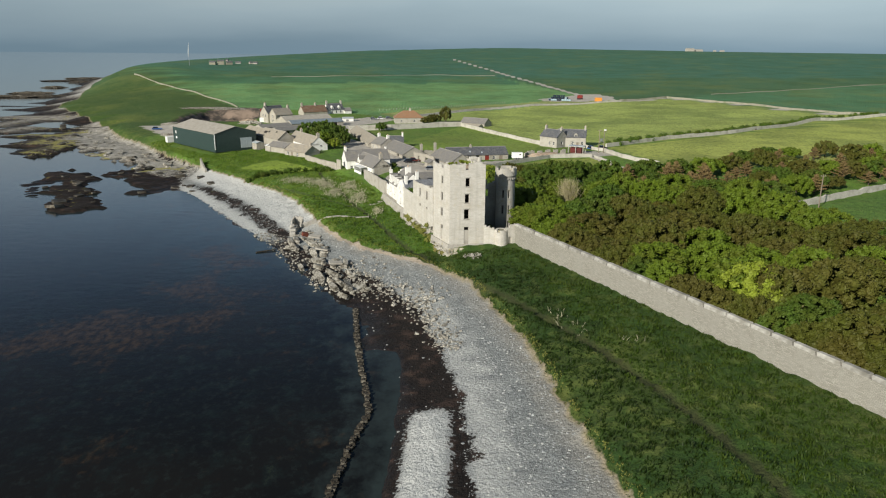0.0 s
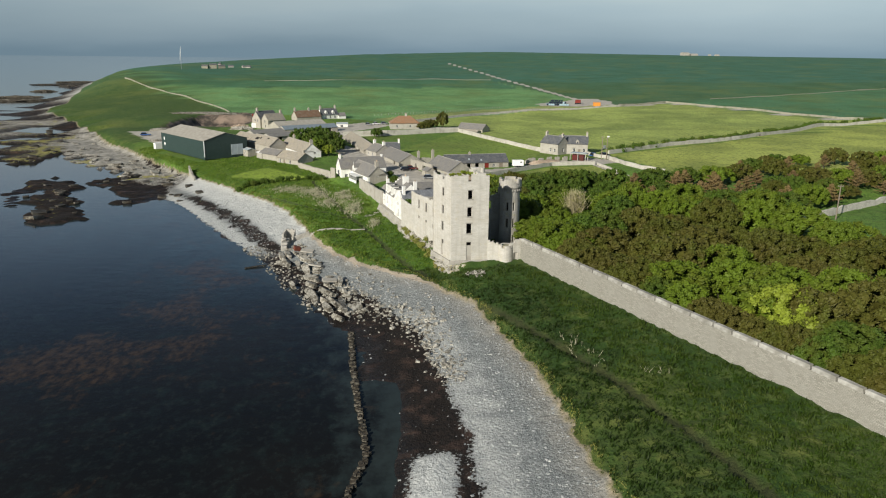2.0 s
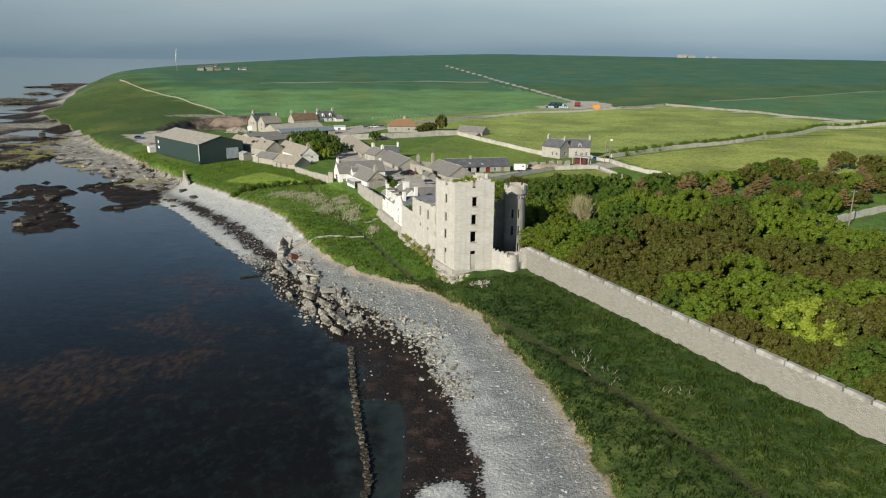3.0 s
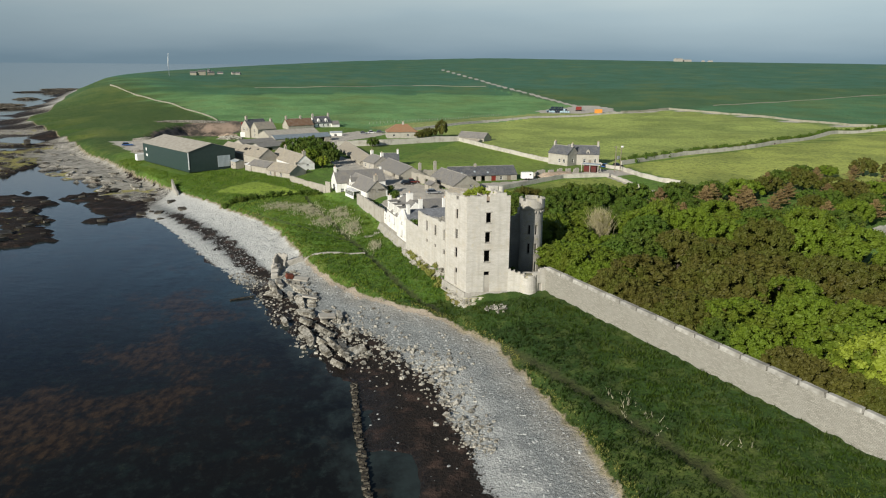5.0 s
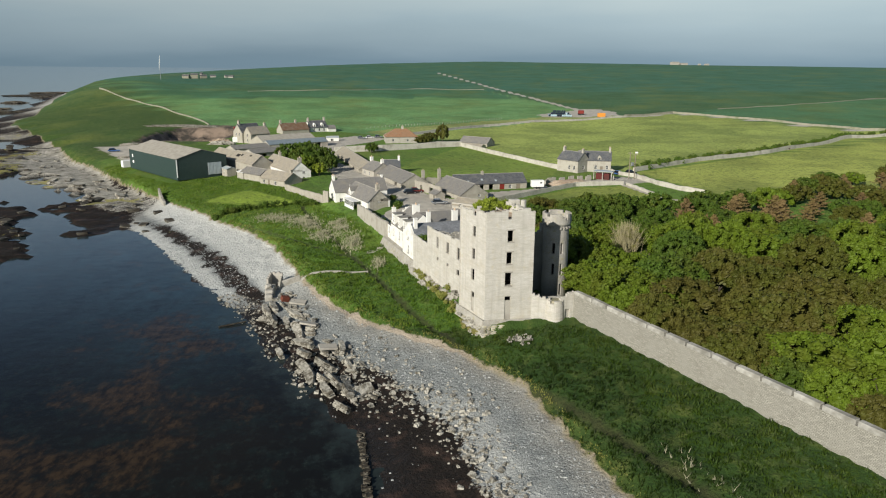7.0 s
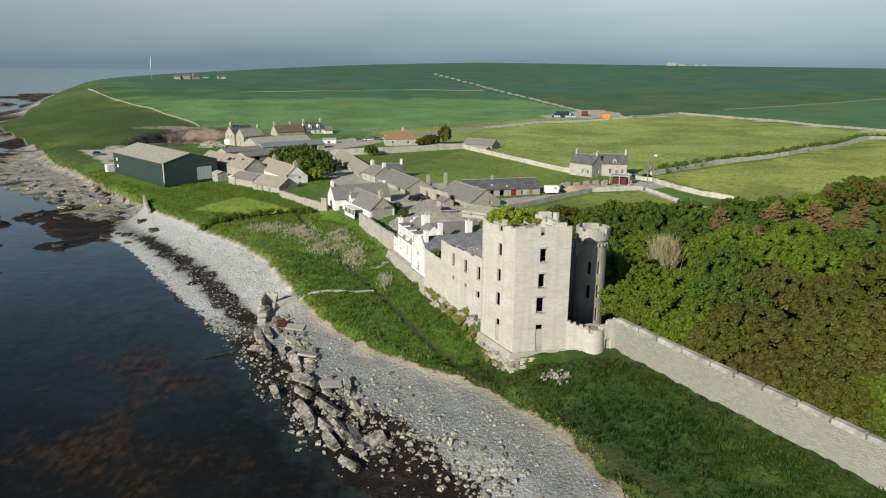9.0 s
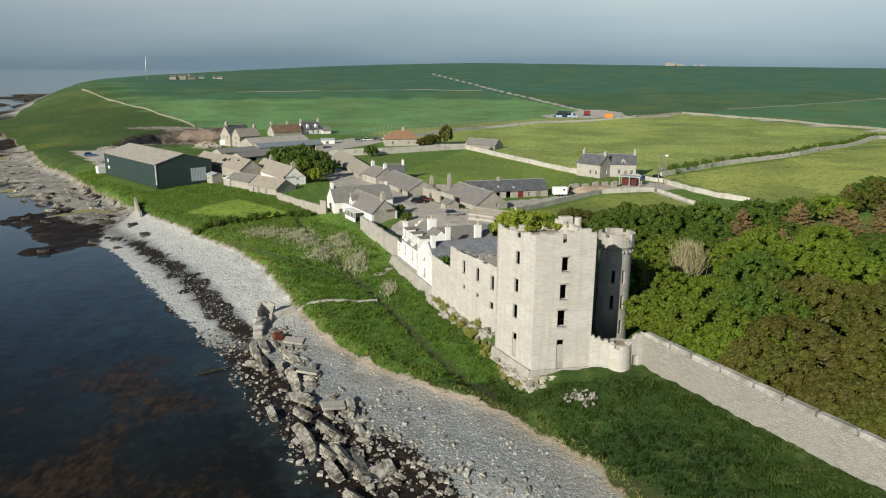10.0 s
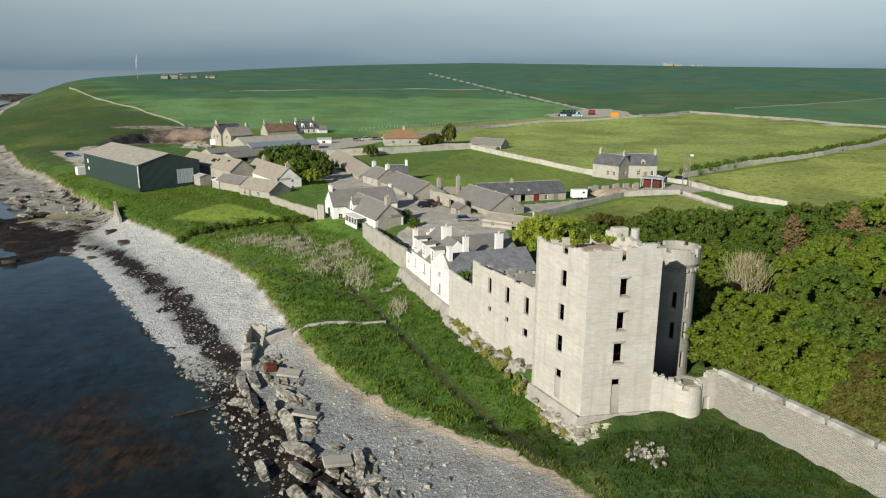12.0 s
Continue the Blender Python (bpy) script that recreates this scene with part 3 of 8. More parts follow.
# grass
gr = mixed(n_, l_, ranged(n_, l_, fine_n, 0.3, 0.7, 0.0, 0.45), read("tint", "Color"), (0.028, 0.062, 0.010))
gr = mixed(n_, l_, ranged(n_, l_, mid_n, 0.50, 0.72, 0.0, 0.45), gr, (0.19, 0.205, 0.055))
gr = mixed(n_, l_, ranged(n_, l_, big_n, 0.42, 0.62, 0.0, 0.40), gr, (0.034, 0.078, 0.018))
gr = mixed(n_, l_, ranged(n_, l_, noise_of(n_, l_, pos, 0.022, 5, 0.6), 0.5, 0.66, 0.0, 0.35), gr, (0.20, 0.215, 0.05))
lump_n = noise_of(n_, l_, pos, 0.8, 4)
gr = mixed(n_, l_, ranged(n_, l_, lump_n, 0.50, 0.68, 0.0, 0.6), gr, (0.030, 0.066, 0.010))
gr = mixed(n_, l_, calc(n_, l_, "MULTIPLY", read("trail"), 0.85), gr, (0.045, 0.050, 0.018))
dirt = mixed(n_, l_, ranged(n_, l_, mid_n, 0.35, 0.65), (0.50, 0.465, 0.40), (0.39, 0.36, 0.31))
gr = mixed(n_, l_, ranged(n_, l_, calc(n_, l_, "ADD", read("bare"), calc(n_, l_, "MULTIPLY", mid_n, 0.5)), 0.62, 0.85), gr, dirt)
pit_c = mixed(n_, l_, ranged(n_, l_, noise_of(n_, l_, pos, 0.14, 5, 0.65), 0.42, 0.62), (0.25, 0.19, 0.145), (0.055, 0.048, 0.04))
gr = mixed(n_, l_, ranged(n_, l_, calc(n_, l_, "ADD", read("pit"), calc(n_, l_, "MULTIPLY", calc(n_, l_, "SUBTRACT", mid_n, 0.5), 0.6)), 0.25, 0.4), gr, pit_c)
# shingle
vo = n_.new("ShaderNodeTexVoronoi")
vo.inputs["Scale"].default_value = 8.5
l_.new(pos, vo.inputs["Vector"])
sep_ = n_.new("ShaderNodeSeparateColor")
l_.new(vo.outputs["Color"], sep_.inputs[0])
sh = mixed(n_, l_, ranged(n_, l_, sep_.outputs[0], 0.0, 1.0), (0.160, 0.174, 0.174), (0.365, 0.388, 0.378))
sh = mixed(n_, l_, ranged(n_, l_, mid_n, 0.35, 0.7, 0.0, 0.5), sh, (0.27, 0.288, 0.28))
sh = mixed(n_, l_, ranged(n_, l_, vo.outputs["Distance"], 0.35, 0.75, 0.0, 0.55), sh, (0.07, 0.07, 0.07))
sh = mixed(n_, l_, calc(n_, l_, "MULTIPLY", ranged(n_, l_, calc(n_, l_, "ADD", read("edge"), calc(n_, l_, "MULTIPLY", mid_n, 3.0)), -3.0, 1.6), 0.45), sh, mixed(n_, l_, sep_.outputs[1], (0.40, 0.345, 0.265), (0.27, 0.235, 0.18)))
sh = mixed(n_, l_, calc(n_, l_, "MULTIPLY", read("pale"), ranged(n_, l_, fine_n, 0.3, 0.6, 0.5, 1.0)), sh, (0.585, 0.59, 0.56))
# foreshore rock
rk = mixed(n_, l_, ranged(n_, l_, mid_n, 0.35, 0.65), (0.40, 0.38, 0.335), (0.24, 0.23, 0.195))
rk = mixed(n_, l_, ranged(n_, l_, noise_of(n_, l_, smear.outputs[0], 0.25, 6, 0.7), 0.52, 0.62, 0.0, 0.85), rk, (0.085, 0.075, 0.055))
low_c = mixed(n_, l_, read("rocky"), sh, rk)
wd = mixed(n_, l_, ranged(n_, l_, fine_n, 0.35, 0.7), (0.0065, 0.005, 0.004), (0.019, 0.0125, 0.009))
wd = mixed(n_, l_, ranged(n_, l_, mid_n, 0.52, 0.68, 0.0, 0.85), wd, (0.062, 0.038, 0.028))
wd = mixed(n_, l_, ranged(n_, l_, grain_n, 0.66, 0.72, 0.0, 0.55), wd, (0.24, 0.23, 0.20))
# kelp beds and pale stony patches on the sea bed
kelp = ranged(n_, l_, calc(n_, l_, "ADD", noise_of(n_, l_, pos, 0.09, 6, 0.7), calc(n_, l_, "MULTIPLY", fine_n, 0.12)), 0.6, 0.7)
drown = read("drown")
bed_c = mixed(n_, l_, kelp, (0.016, 0.014, 0.012), mixed(n_, l_, ranged(n_, l_, fine_n, 0.3, 0.7), (0.16, 0.085, 0.048), (0.06, 0.036, 0.022)))
bed_c = mixed(n_, l_, ranged(n_, l_, noise_of(n_, l_, smear.outputs[0], 0.16, 6, 0.7), 0.61, 0.74, 0.0, 0.7), bed_c, (0.12, 0.125, 0.07))
weed_f = ranged(n_, l_, calc(n_, l_, "ADD", read("weed"), calc(n_, l_, "MULTIPLY", calc(n_, l_, "SUBTRACT", fine_n, 0.5), 1.6)), 0.42, 0.60)
low_c = mixed(n_, l_, weed_f, low_c, wd)
low_c = mixed(n_, l_, ranged(n_, l_, calc(n_, l_, "ADD", read("lichen"), calc(n_, l_, "MULTIPLY", calc(n_, l_, "SUBTRACT", noise_of(n_, l_, pos, 0.22, 5, 0.65), 0.5), 3.2)), 0.72, 0.95, 0.0, 0.85), low_c, (0.27, 0.25, 0.075))
low_c = mixed(n_, l_, drown, low_c, bed_c)
# the bank between beach and turf
e_n = calc(n_, l_, "ADD", read("edge"), calc(n_, l_, "MULTIPLY", calc(n_, l_, "SUBTRACT", mid_n, 0.5), 2.4))
bank = mixed(n_, l_, ranged(n_, l_, fine_n, 0.35, 0.65), (0.33, 0.28, 0.205), (0.19, 0.17, 0.09))
e_w = calc(n_, l_, "ADD", e_n, calc(n_, l_, "MULTIPLY", read("earthy"), 0.6))
bank = mixed(n_, l_, read("earthy"), bank, mixed(n_, l_, fine_n, (0.42, 0.355, 0.28), (0.30, 0.255, 0.195)))
col_ = mixed(n_, l_, ranged(n_, l_, e_w, -0.5, 0.2), low_c, bank)
col_ = mixed(n_, l_, ranged(n_, l_, e_n, 0.3, 0.6), col_, gr)
l_.new(col_, p_.inputs["Base Color"])
l_.new(ranged(n_, l_, calc(n_, l_, "MULTIPLY", read("wet"), weed_f), 0, 1, 0.92, 0.45), p_.inputs["Roughness"])
p_.inputs["Specular IOR Level"].default_value = 0.25
hh = calc(n_, l_, "ADD", calc(n_, l_, "MULTIPLY", fine_n, 1.0), calc(n_, l_, "ADD", calc(n_, l_, "MULTIPLY", grain_n, 0.35), calc(n_, l_, "MULTIPLY", mid_n, 1.5)))
bumped(n_, l_, p_, hh, 0.9, 0.35)
ground_mesh.materials.append(ground_mat)
tagged(new("ground", ground_mesh), "green coastal pasture falling to a grey shingle beach", "ground", kind="structure")

# ---- the sea ----
sea_mat, n_, l_, p_ = nodes_of("sea_water")
pos = n_.new("ShaderNodeNewGeometry").outputs["Position"]
smap = n_.new("ShaderNodeMapping")
smap.inputs["Rotation"].default_value = (0, 0, radians(25))
smap.inputs["Scale"].default_value = (1.0, 2.2, 1.0)
l_.new(pos, smap.inputs["Vector"])
rip = calc(n_, l_, "ADD", noise_of(n_, l_, smap.outputs[0], 1.9, 5, 0.65), calc(n_, l_, "MULTIPLY", noise_of(n_, l_, smap.outputs[0], 0.22, 3), 2.0))
drift = n_.new("ShaderNodeMapping")
drift.inputs["Rotation"].default_value, drift.inputs["Scale"].default_value = (0, 0, -0.25), (1.0, 0.8, 1.0)
l_.new(pos, drift.inputs["Vector"])
deep = n_.new("ShaderNodeMapping")
deep.inputs["Scale"].default_value = (1.0, 0.5, 1.0)
l_.new(pos, deep.inputs["Vector"])
tuft_n, bed_n, cloud_n = noise_of(n_, l_, deep.outputs[0], 0.8, 5, 0.65), noise_of(n_, l_, pos, 0.10, 6, 0.68), noise_of(n_, l_, drift.outputs[0], 0.30, 6, 0.7)
# what shows through: dark bottom, brown kelp, olive weed, pale shallows
water_c = mixed(n_, l_, ranged(n_, l_, noise_of(n_, l_, pos, 0.03, 4), 0.4, 0.62), (0.0066, 0.0070, 0.0066), (0.0112, 0.0102, 0.0080))
water_c = mixed(n_, l_, ranged(n_, l_, cloud_n, 0.50, 0.70, 0.0, 0.85), water_c, (0.0120, 0.0185, 0.0165))
water_c = mixed(n_, l_, ranged(n_, l_, noise_of(n_, l_, drift.outputs[0], 0.75, 5, 0.7), 0.52, 0.68, 0.0, 0.6), water_c, (0.0185, 0.024, 0.021))
water_c = mixed(n_, l_, ranged(n_, l_, calc(n_, l_, "ADD", calc(n_, l_, "MULTIPLY", cloud_n, 0.7), calc(n_, l_, "MULTIPLY", tuft_n, 0.3)), 0.60, 0.70, 0.0, 0.55), water_c, (0.034, 0.040, 0.022))
# blue sky reflection over the mid bay, mixed into the water colour
sky_tint_n = calc(n_, l_, "ADD", calc(n_, l_, "MULTIPLY", noise_of(n_, l_, deep.outputs[0], 0.16, 6, 0.72), 0.6), calc(n_, l_, "MULTIPLY", noise_of(n_, l_, drift.outputs[0], 0.55, 5, 0.7), 0.4))
water_c = mixed(n_, l_, calc(n_, l_, "MULTIPLY", read("sky_tint"), ranged(n_, l_, sky_tint_n, 0.40, 0.62, 0.12, 1.0)), water_c, (0.024, 0.047, 0.058))
kelp_f = ranged(n_, l_, calc(n_, l_, "ADD", calc(n_, l_, "ADD", calc(n_, l_, "MULTIPLY", bed_n, 1.15), calc(n_, l_, "MULTIPLY", read("kelp"), 0.34)), calc(n_, l_, "MULTIPLY", tuft_n, 0.34)), 0.84, 1.02)
water_c = mixed(n_, l_, kelp_f, water_c, mixed(n_, l_, ranged(n_, l_, tuft_n, 0.38, 0.62), (0.010, 0.0075, 0.0050), (0.045, 0.029, 0.0155)))
# pale shallows, and the pool's sky reflection put into the colour
shallow_sky_f = ranged(n_, l_, calc(n_, l_, "ADD", read("shallow"), calc(n_, l_, "MULTIPLY", calc(n_, l_, "SUBTRACT", cloud_n, 0.5), 1.2)), 0.50, 1.0, 0.0, 0.55)
water_c = mixed(n_, l_, shallow_sky_f, water_c, (0.042, 0.058, 0.056))
water_c = mixed(n_, l_, ranged(n_, l_, calc(n_, l_, "ADD", read("foam"), calc(n_, l_, "MULTIPLY", calc(n_, l_, "SUBTRACT", noise_of(n_, l_, pos, 0.12, 5, 0.7), 0.5), 2.4)), 0.80, 0.95), water_c, (0.75, 0.77, 0.78))
l_.new(water_c, p_.inputs["Base Color"])
p_.inputs["Roughness"].default_value, p_.inputs["IOR"].default_value = 0.05, 1.33
p_.inputs["Specular IOR Level"].default_value = 0.34
bumped(n_, l_, p_, rip, 0.07, 0.2)
SX = np.concatenate([-np.geomspace(4700, 300, 40), spread((-296, 40.1, 3.0))])
SY = np.concatenate([spread((-420, 0, 20), (0, 300, 3.0), (300, 1100, 14)), np.geomspace(1100, 4700, 20)])
wx_, wy_ = np.meshgrid(SX, SY)
w_ids = np.arange(wx_.size).reshape(wx_.shape)
sea_mesh = mesh_of("sea", np.stack([wx_, wy_, 0 * wx_], -1).reshape(-1, 3), np.stack([w_ids[:-1, :-1], w_ids[:-1, 1:], w_ids[1:, 1:], w_ids[1:, :-1]], -1).reshape(-1, 4), sea_mat)
KELP = [(-60, 70, 12, 7), (-50, 75, 6, 5), (-50, 94, 8, 8), (-43, 74, 4, 4), (-70, 66, 8, 7), (-57, 77, 8, 6), (-44, 77, 5, 5), (-47, 111, 6, 6), (-56, 119, 8, 7), (-36, 92, 5, 4)]
SKY_TINT = [(-90, 175, 40, 42), (-62, 150, 24, 30), (-50, 122, 14, 18), (-130, 215, 50, 50)]
FOAM = [(-540, 960, 26, 16), (-490, 905, 18, 10), (-471, 801, 8, 9), (-440, 668, 14, 8), (-575, 1040, 26, 12)]
for name, spots_ in (("kelp", KELP), ("sky_tint", SKY_TINT), ("foam", FOAM)):
    sea_mesh.attributes.new(name, "FLOAT", "POINT").data.foreach_set("value", np.max([np.exp(-((wx_ - a) / c) ** 2 - ((wy_ - b) / d) ** 2) for a, b, c, d in spots_], 0).astype(np.float32).ravel())
# extra value over the tidal pool paints its bluish sky reflection
sea_mesh.attributes.new("shallow", "FLOAT", "POINT").data.foreach_set("value", np.clip(step(-1.1, 0.1, height(wx_, wy_)) * np.where(wx_ < -95, 1.3, 0.9) + 0.35 * step(-14.5, -11.5, wx_) * step(66, 60, wy_), 0, 1.5).astype(np.float32).ravel())
sea = new("sea", sea_mesh)
tagged(sea, "calm dark blue sea over brown kelp", "water", kind="structure")

# ---- building blocks ----
def thing(name, label, category, m=None, group="", kind=""):
    ob = new(name)
    ob.matrix_basis = m or Matrix()
    return tagged(ob, label, category, group, kind)


def part(name, data, material=None, parent=None, label="", m=None):
    """One mesh object under a thing or a part. data: a mesh, or a bmesh."""
    if isinstance(data, bmesh.types.BMesh):
        me = bpy.data.meshes.new(name)
        data.to_mesh(me)
        data.free()
        data = me
    if material and not data.materials:
        data.materials.append(material)
    ob = new(name, data)
    ob.parent = parent
    ob.matrix_basis = m or Matrix()
    if label:
        ob["label"] = label
    return ob


def boxed(sx, sy, sz, at=(0, 0, 0), bevel=0.0, bm=None):
    """A box that stands on the point given; bevelled where asked."""
    own = bmesh.new()
    bmesh.ops.create_cube(own, size=1.0, matrix=Matrix.Translation((at[0], at[1], at[2] + sz / 2)) @ Matrix.Diagonal((sx, sy, sz, 1)))
    if bevel:
        bmesh.ops.bevel(own, geom=own.edges[:], offset=bevel, segments=1, affect="EDGES")
    if bm is None:
        return own
    me = bpy.data.meshes.new("piece")
    own.to_mesh(me)
    own.free()
    bm.from_mesh(me)
    bpy.data.meshes.remove(me)
    return bm


def tube(r0, r1, h, at=(0, 0, 0), sides=10, bm=None):
    own = bm or bmesh.new()
    bmesh.ops.create_cone(own, cap_ends=True, segments=sides, radius1=r0, radius2=r1, depth=h, matrix=Matrix.Translation((at[0], at[1], at[2] + h / 2)))
    return own


def panel(length, high, thick, openings=(), top=None, gable=0.0, cell=0.6, batter=0.0, taper=None):
    """A wall that runs along x from 0, outer face at y = 0, with openings (x, z, w, h) cut through it; top(x): a broken top; gable: height of a pointed gable on it."""
    xs, zs = {0.0, length}, {0.0, high}
    for x, z, w, h in openings:
        xs |= {x, x + w}
        zs |= {z, z + h}
    if top:
        xs |= set(np.arange(cell, length - 0.1, cell).tolist())
        zs |= set(np.arange(high * 0.5, high, 0.16).tolist())
    xs, zs = sorted(xs), sorted(zs)
    xs = [v for i, v in enumerate(xs) if i == 0 or v - xs[i - 1] > 1e-4]
    zs = [v for i, v in enumerate(zs) if i == 0 or v - zs[i - 1] > 1e-4]

    def solid(i, k):
        if not (0 <= i < len(xs) - 1 and 0 <= k < len(zs) - 1):
            return False
        cx, cz = (xs[i] + xs[i + 1]) / 2, (zs[k] + zs[k + 1]) / 2
        if top and cz > top(cx):
            return False
        return not any(x < cx < x + w and z < cz < z + h for x, z, w, h in openings)

    verts, index, faces = [], {}, []

    def v(i, back, k):
        key = (i, back, k)
        if key not in index:
            index[key] = len(verts)
            verts.append((xs[i], thick if back else -batter * (1 - zs[k] / high), zs[k]))
        return index[key]

    for i in range(len(xs) - 1):
        for k in range(len(zs) - 1):
            if not solid(i, k):
                continue
            faces.append((v(i, 0, k), v(i + 1, 0, k), v(i + 1, 0, k + 1), v(i, 0, k + 1)))
            faces.append((v(i + 1, 1, k), v(i, 1, k), v(i, 1, k + 1), v(i + 1, 1, k + 1)))
            if not solid(i - 1, k):
                faces.append((v(i, 1, k), v(i, 0, k), v(i, 0, k + 1), v(i, 1, k + 1)))
            if not solid(i + 1, k):
                faces.append((v(i + 1, 0, k), v(i + 1, 1, k), v(i + 1, 1, k + 1), v(i + 1, 0, k + 1)))
            if not solid(i, k - 1):
                faces.append((v(i, 1, k), v(i + 1, 1, k), v(i + 1, 0, k), v(i, 0, k)))
            if not solid(i, k + 1):
                faces.append((v(i, 0, k + 1), v(i + 1, 0, k + 1), v(i + 1, 1, k + 1), v(i, 1, k + 1)))
    if gable:
        b = len(verts)
        verts += [(0, 0, high), (length, 0, high), (length / 2, 0, high + gable), (0, thick, high), (length, thick, high), (length / 2, thick, high + gable)]
        faces += [(b, b + 1, b + 2), (b + 4, b + 3, b + 5), (b + 1, b + 4, b + 5, b + 2), (b + 3, b, b + 2, b + 5)]
    return mesh_of("wall", verts, faces)


def along(ax, ay, bx, by, z):
    """The pose of a wall from a to b, its outer face to the right of that way."""
    return pose(ax, ay, z, 0, 0, math.degrees(math.atan2(by - ay, bx - ax)))


def window(parent, m, w, h, bars=(1, 1), material=None, deep=0.12):
    """A framed window in an opening, its lower left outer corner at m."""
    bm = bmesh.new()
    t = 0.07
    for sx, sz, x, z in ((w, t, w / 2, 0), (w, t, w / 2, h - t), (t, h - 2 * t, t / 2, t), (t, h - 2 * t, w - t / 2, t)):
        boxed(sx, 0.06, sz, (x, deep, z), bm=bm)
    for k in range(bars[0]):
        boxed(0.04, 0.05, h - 2 * t, (w * (k + 1) / (bars[0] + 1), deep, t), bm=bm)
    for k in range(bars[1]):
        boxed(w - 2 * t, 0.045, 0.04, (w / 2, deep, h * (k + 1) / (bars[1] + 1)), bm=bm)
    frame_ob = part("window", bm, material or WHITE_PAINT, parent, "", m)
    part("pane", boxed(w - t, 0.02, h - t, (w / 2, deep + 0.03, t / 2)), GLASS, frame_ob)
    part("sill", boxed(w + 0.2, 0.22, 0.09, (w / 2, 0.0, -0.09), 0.01), CONCRETE, frame_ob)
    return frame_ob


def door(parent, m, w, h, material):
    ob = part("door", boxed(w - 0.04, 0.07, h - 0.03, (w / 2, 0.14, 0), 0.01), material, parent, "", m)
    part("lintel", boxed(w + 0.3, 0.12, 0.18, (w / 2, -0.01, h), 0.01), CONCRETE, ob)
    return ob


def chimney(parent, x, y, z, sx=1.0, sy=0.7, h=1.6, material=None, pots=2, turn=0):
    sx, sy = sx * 0.86, sy * 0.86
    bm = boxed(sx, sy, h, (0, 0, 0))
    boxed(sx + 0.14, sy + 0.14, 0.16, (0, 0, h), 0.03, bm)
    ob = part("chimney", bm, material or STONE_FARM, parent, "", pose(x, y, z, 0, 0, turn))
    for k in range(pots):
        part("chimney_pot", tube(0.13, 0.10, 0.45, ((k + 0.5) / pots * sx - sx / 2, 0, h + 0.16), 8), POT, ob)
    return ob


def slope(parent, material, length, run, rise, thick=0.14, over=0.25, m=None, name="roof_slope"):
    """One side of a roof, from the eave at y = 0 up to the ridge at y = run."""
    s = math.hypot(run, rise)
    k = 1 + over / s
    lat = max(2, int(length / 3))
    bm = bmesh.new()
    boxed(length + 2 * over * 0.6, s * k, thick, (0, s * k / 2 - over, 0), bm=bm)
    tilt = Matrix.Rotation(math.atan2(rise, run), 4, "X")
    return part(name, bm, material, parent, "", (m or Matrix()) @ tilt)


def house(name, label, category, x, y, z, turn, L, W, eave, rise, wall_m, roof_m, holes=None, stacks=(), group="", skew_gable=True, sunk=1.2, doors=None, thick=0.5, gable_m=None):
    """A gabled house: ridge along its own x, L by W, front to its -y. holes: side -> (x, z, w, h, kind)."""
    holes = holes or {}
    h = thing(name, label, category, pose(x, y, z, 0, 0, turn), group)
    ends = {"front": (-L / 2, -W / 2, 0, L, 0), "right": (L / 2, -W / 2, 90, W, rise), "back": (L / 2, W / 2, 180, L, 0), "left": (-L / 2, W / 2, 270, W, rise)}
    for side, (px, py, a, run, gab) in ends.items():
        m = pose(px, py, -sunk, 0, 0, a)
        inset = thick if side in ("right", "left") else 0.0
        op = [(ox - inset, oz + sunk, ow, oh) for ox, oz, ow, oh, _ in holes.get(side, ())]
        if inset:
            # end walls stand between the long walls; the gable is built over the whole width
            wm = panel(run - 2 * thick, eave + sunk, thick, op)
            ob = part("wall", wm, (gable_m or wall_m) if side == "right" else wall_m, h, "", m @ pose(inset, 0, 0))
            gm = mesh_of("gable", *gable_mesh(run, rise, thick))
            part("gable", gm, (gable_m or wall_m) if side == "right" else wall_m, h, "", m @ pose(0, 0, eave + sunk))
        else:
            ob = part("wall", panel(run, eave + sunk, thick, op), wall_m, h, "", m)
        for ox, oz, ow, oh, kind in holes.get(side, ()):
            at = m @ pose(ox, 0, oz + sunk)
            if kind == "w":
                window(h, at, ow, oh)
            elif kind == "d":
                door(h, at, ow, oh, WOOD)
            elif kind == "r":
                door(h, at, ow, oh, RED_PAINT)
    part("floor_slab", boxed(L - 2 * thick, W - 2 * thick, 0.2, (0, 0, -0.3)), DARK, h)
    for sgn in (0, 180):
        slope(h, roof_m, L, W / 2, rise, m=pose(0, 0, eave, 0, 0, sgn) @ pose(0, -W / 2, 0))
    part("ridge", boxed(L + 0.3, 0.3, 0.12, (0, 0, eave + rise + 0.08), 0.04), CONCRETE, h)
    for s in stacks:
        cx, cy, tall, sx, sy, pots = s[:6]
        base = eave + rise - abs(cy) / (W / 2) * rise - 0.5
        chimney(h, cx, cy, base, sx, sy, tall + 0.5, s[6] if len(s) > 6 else wall_m, pots)
    return h


def gable_mesh(run, rise, thick):
    vs = [(0, 0, 0), (run, 0, 0), (run / 2, 0, rise), (0, thick, 0), (run, thick, 0), (run / 2, thick, rise)]
    return vs, [(0, 1, 2), (4, 3, 5), (1, 4, 5, 2), (3, 0, 2, 5), (0, 3, 4, 1)]


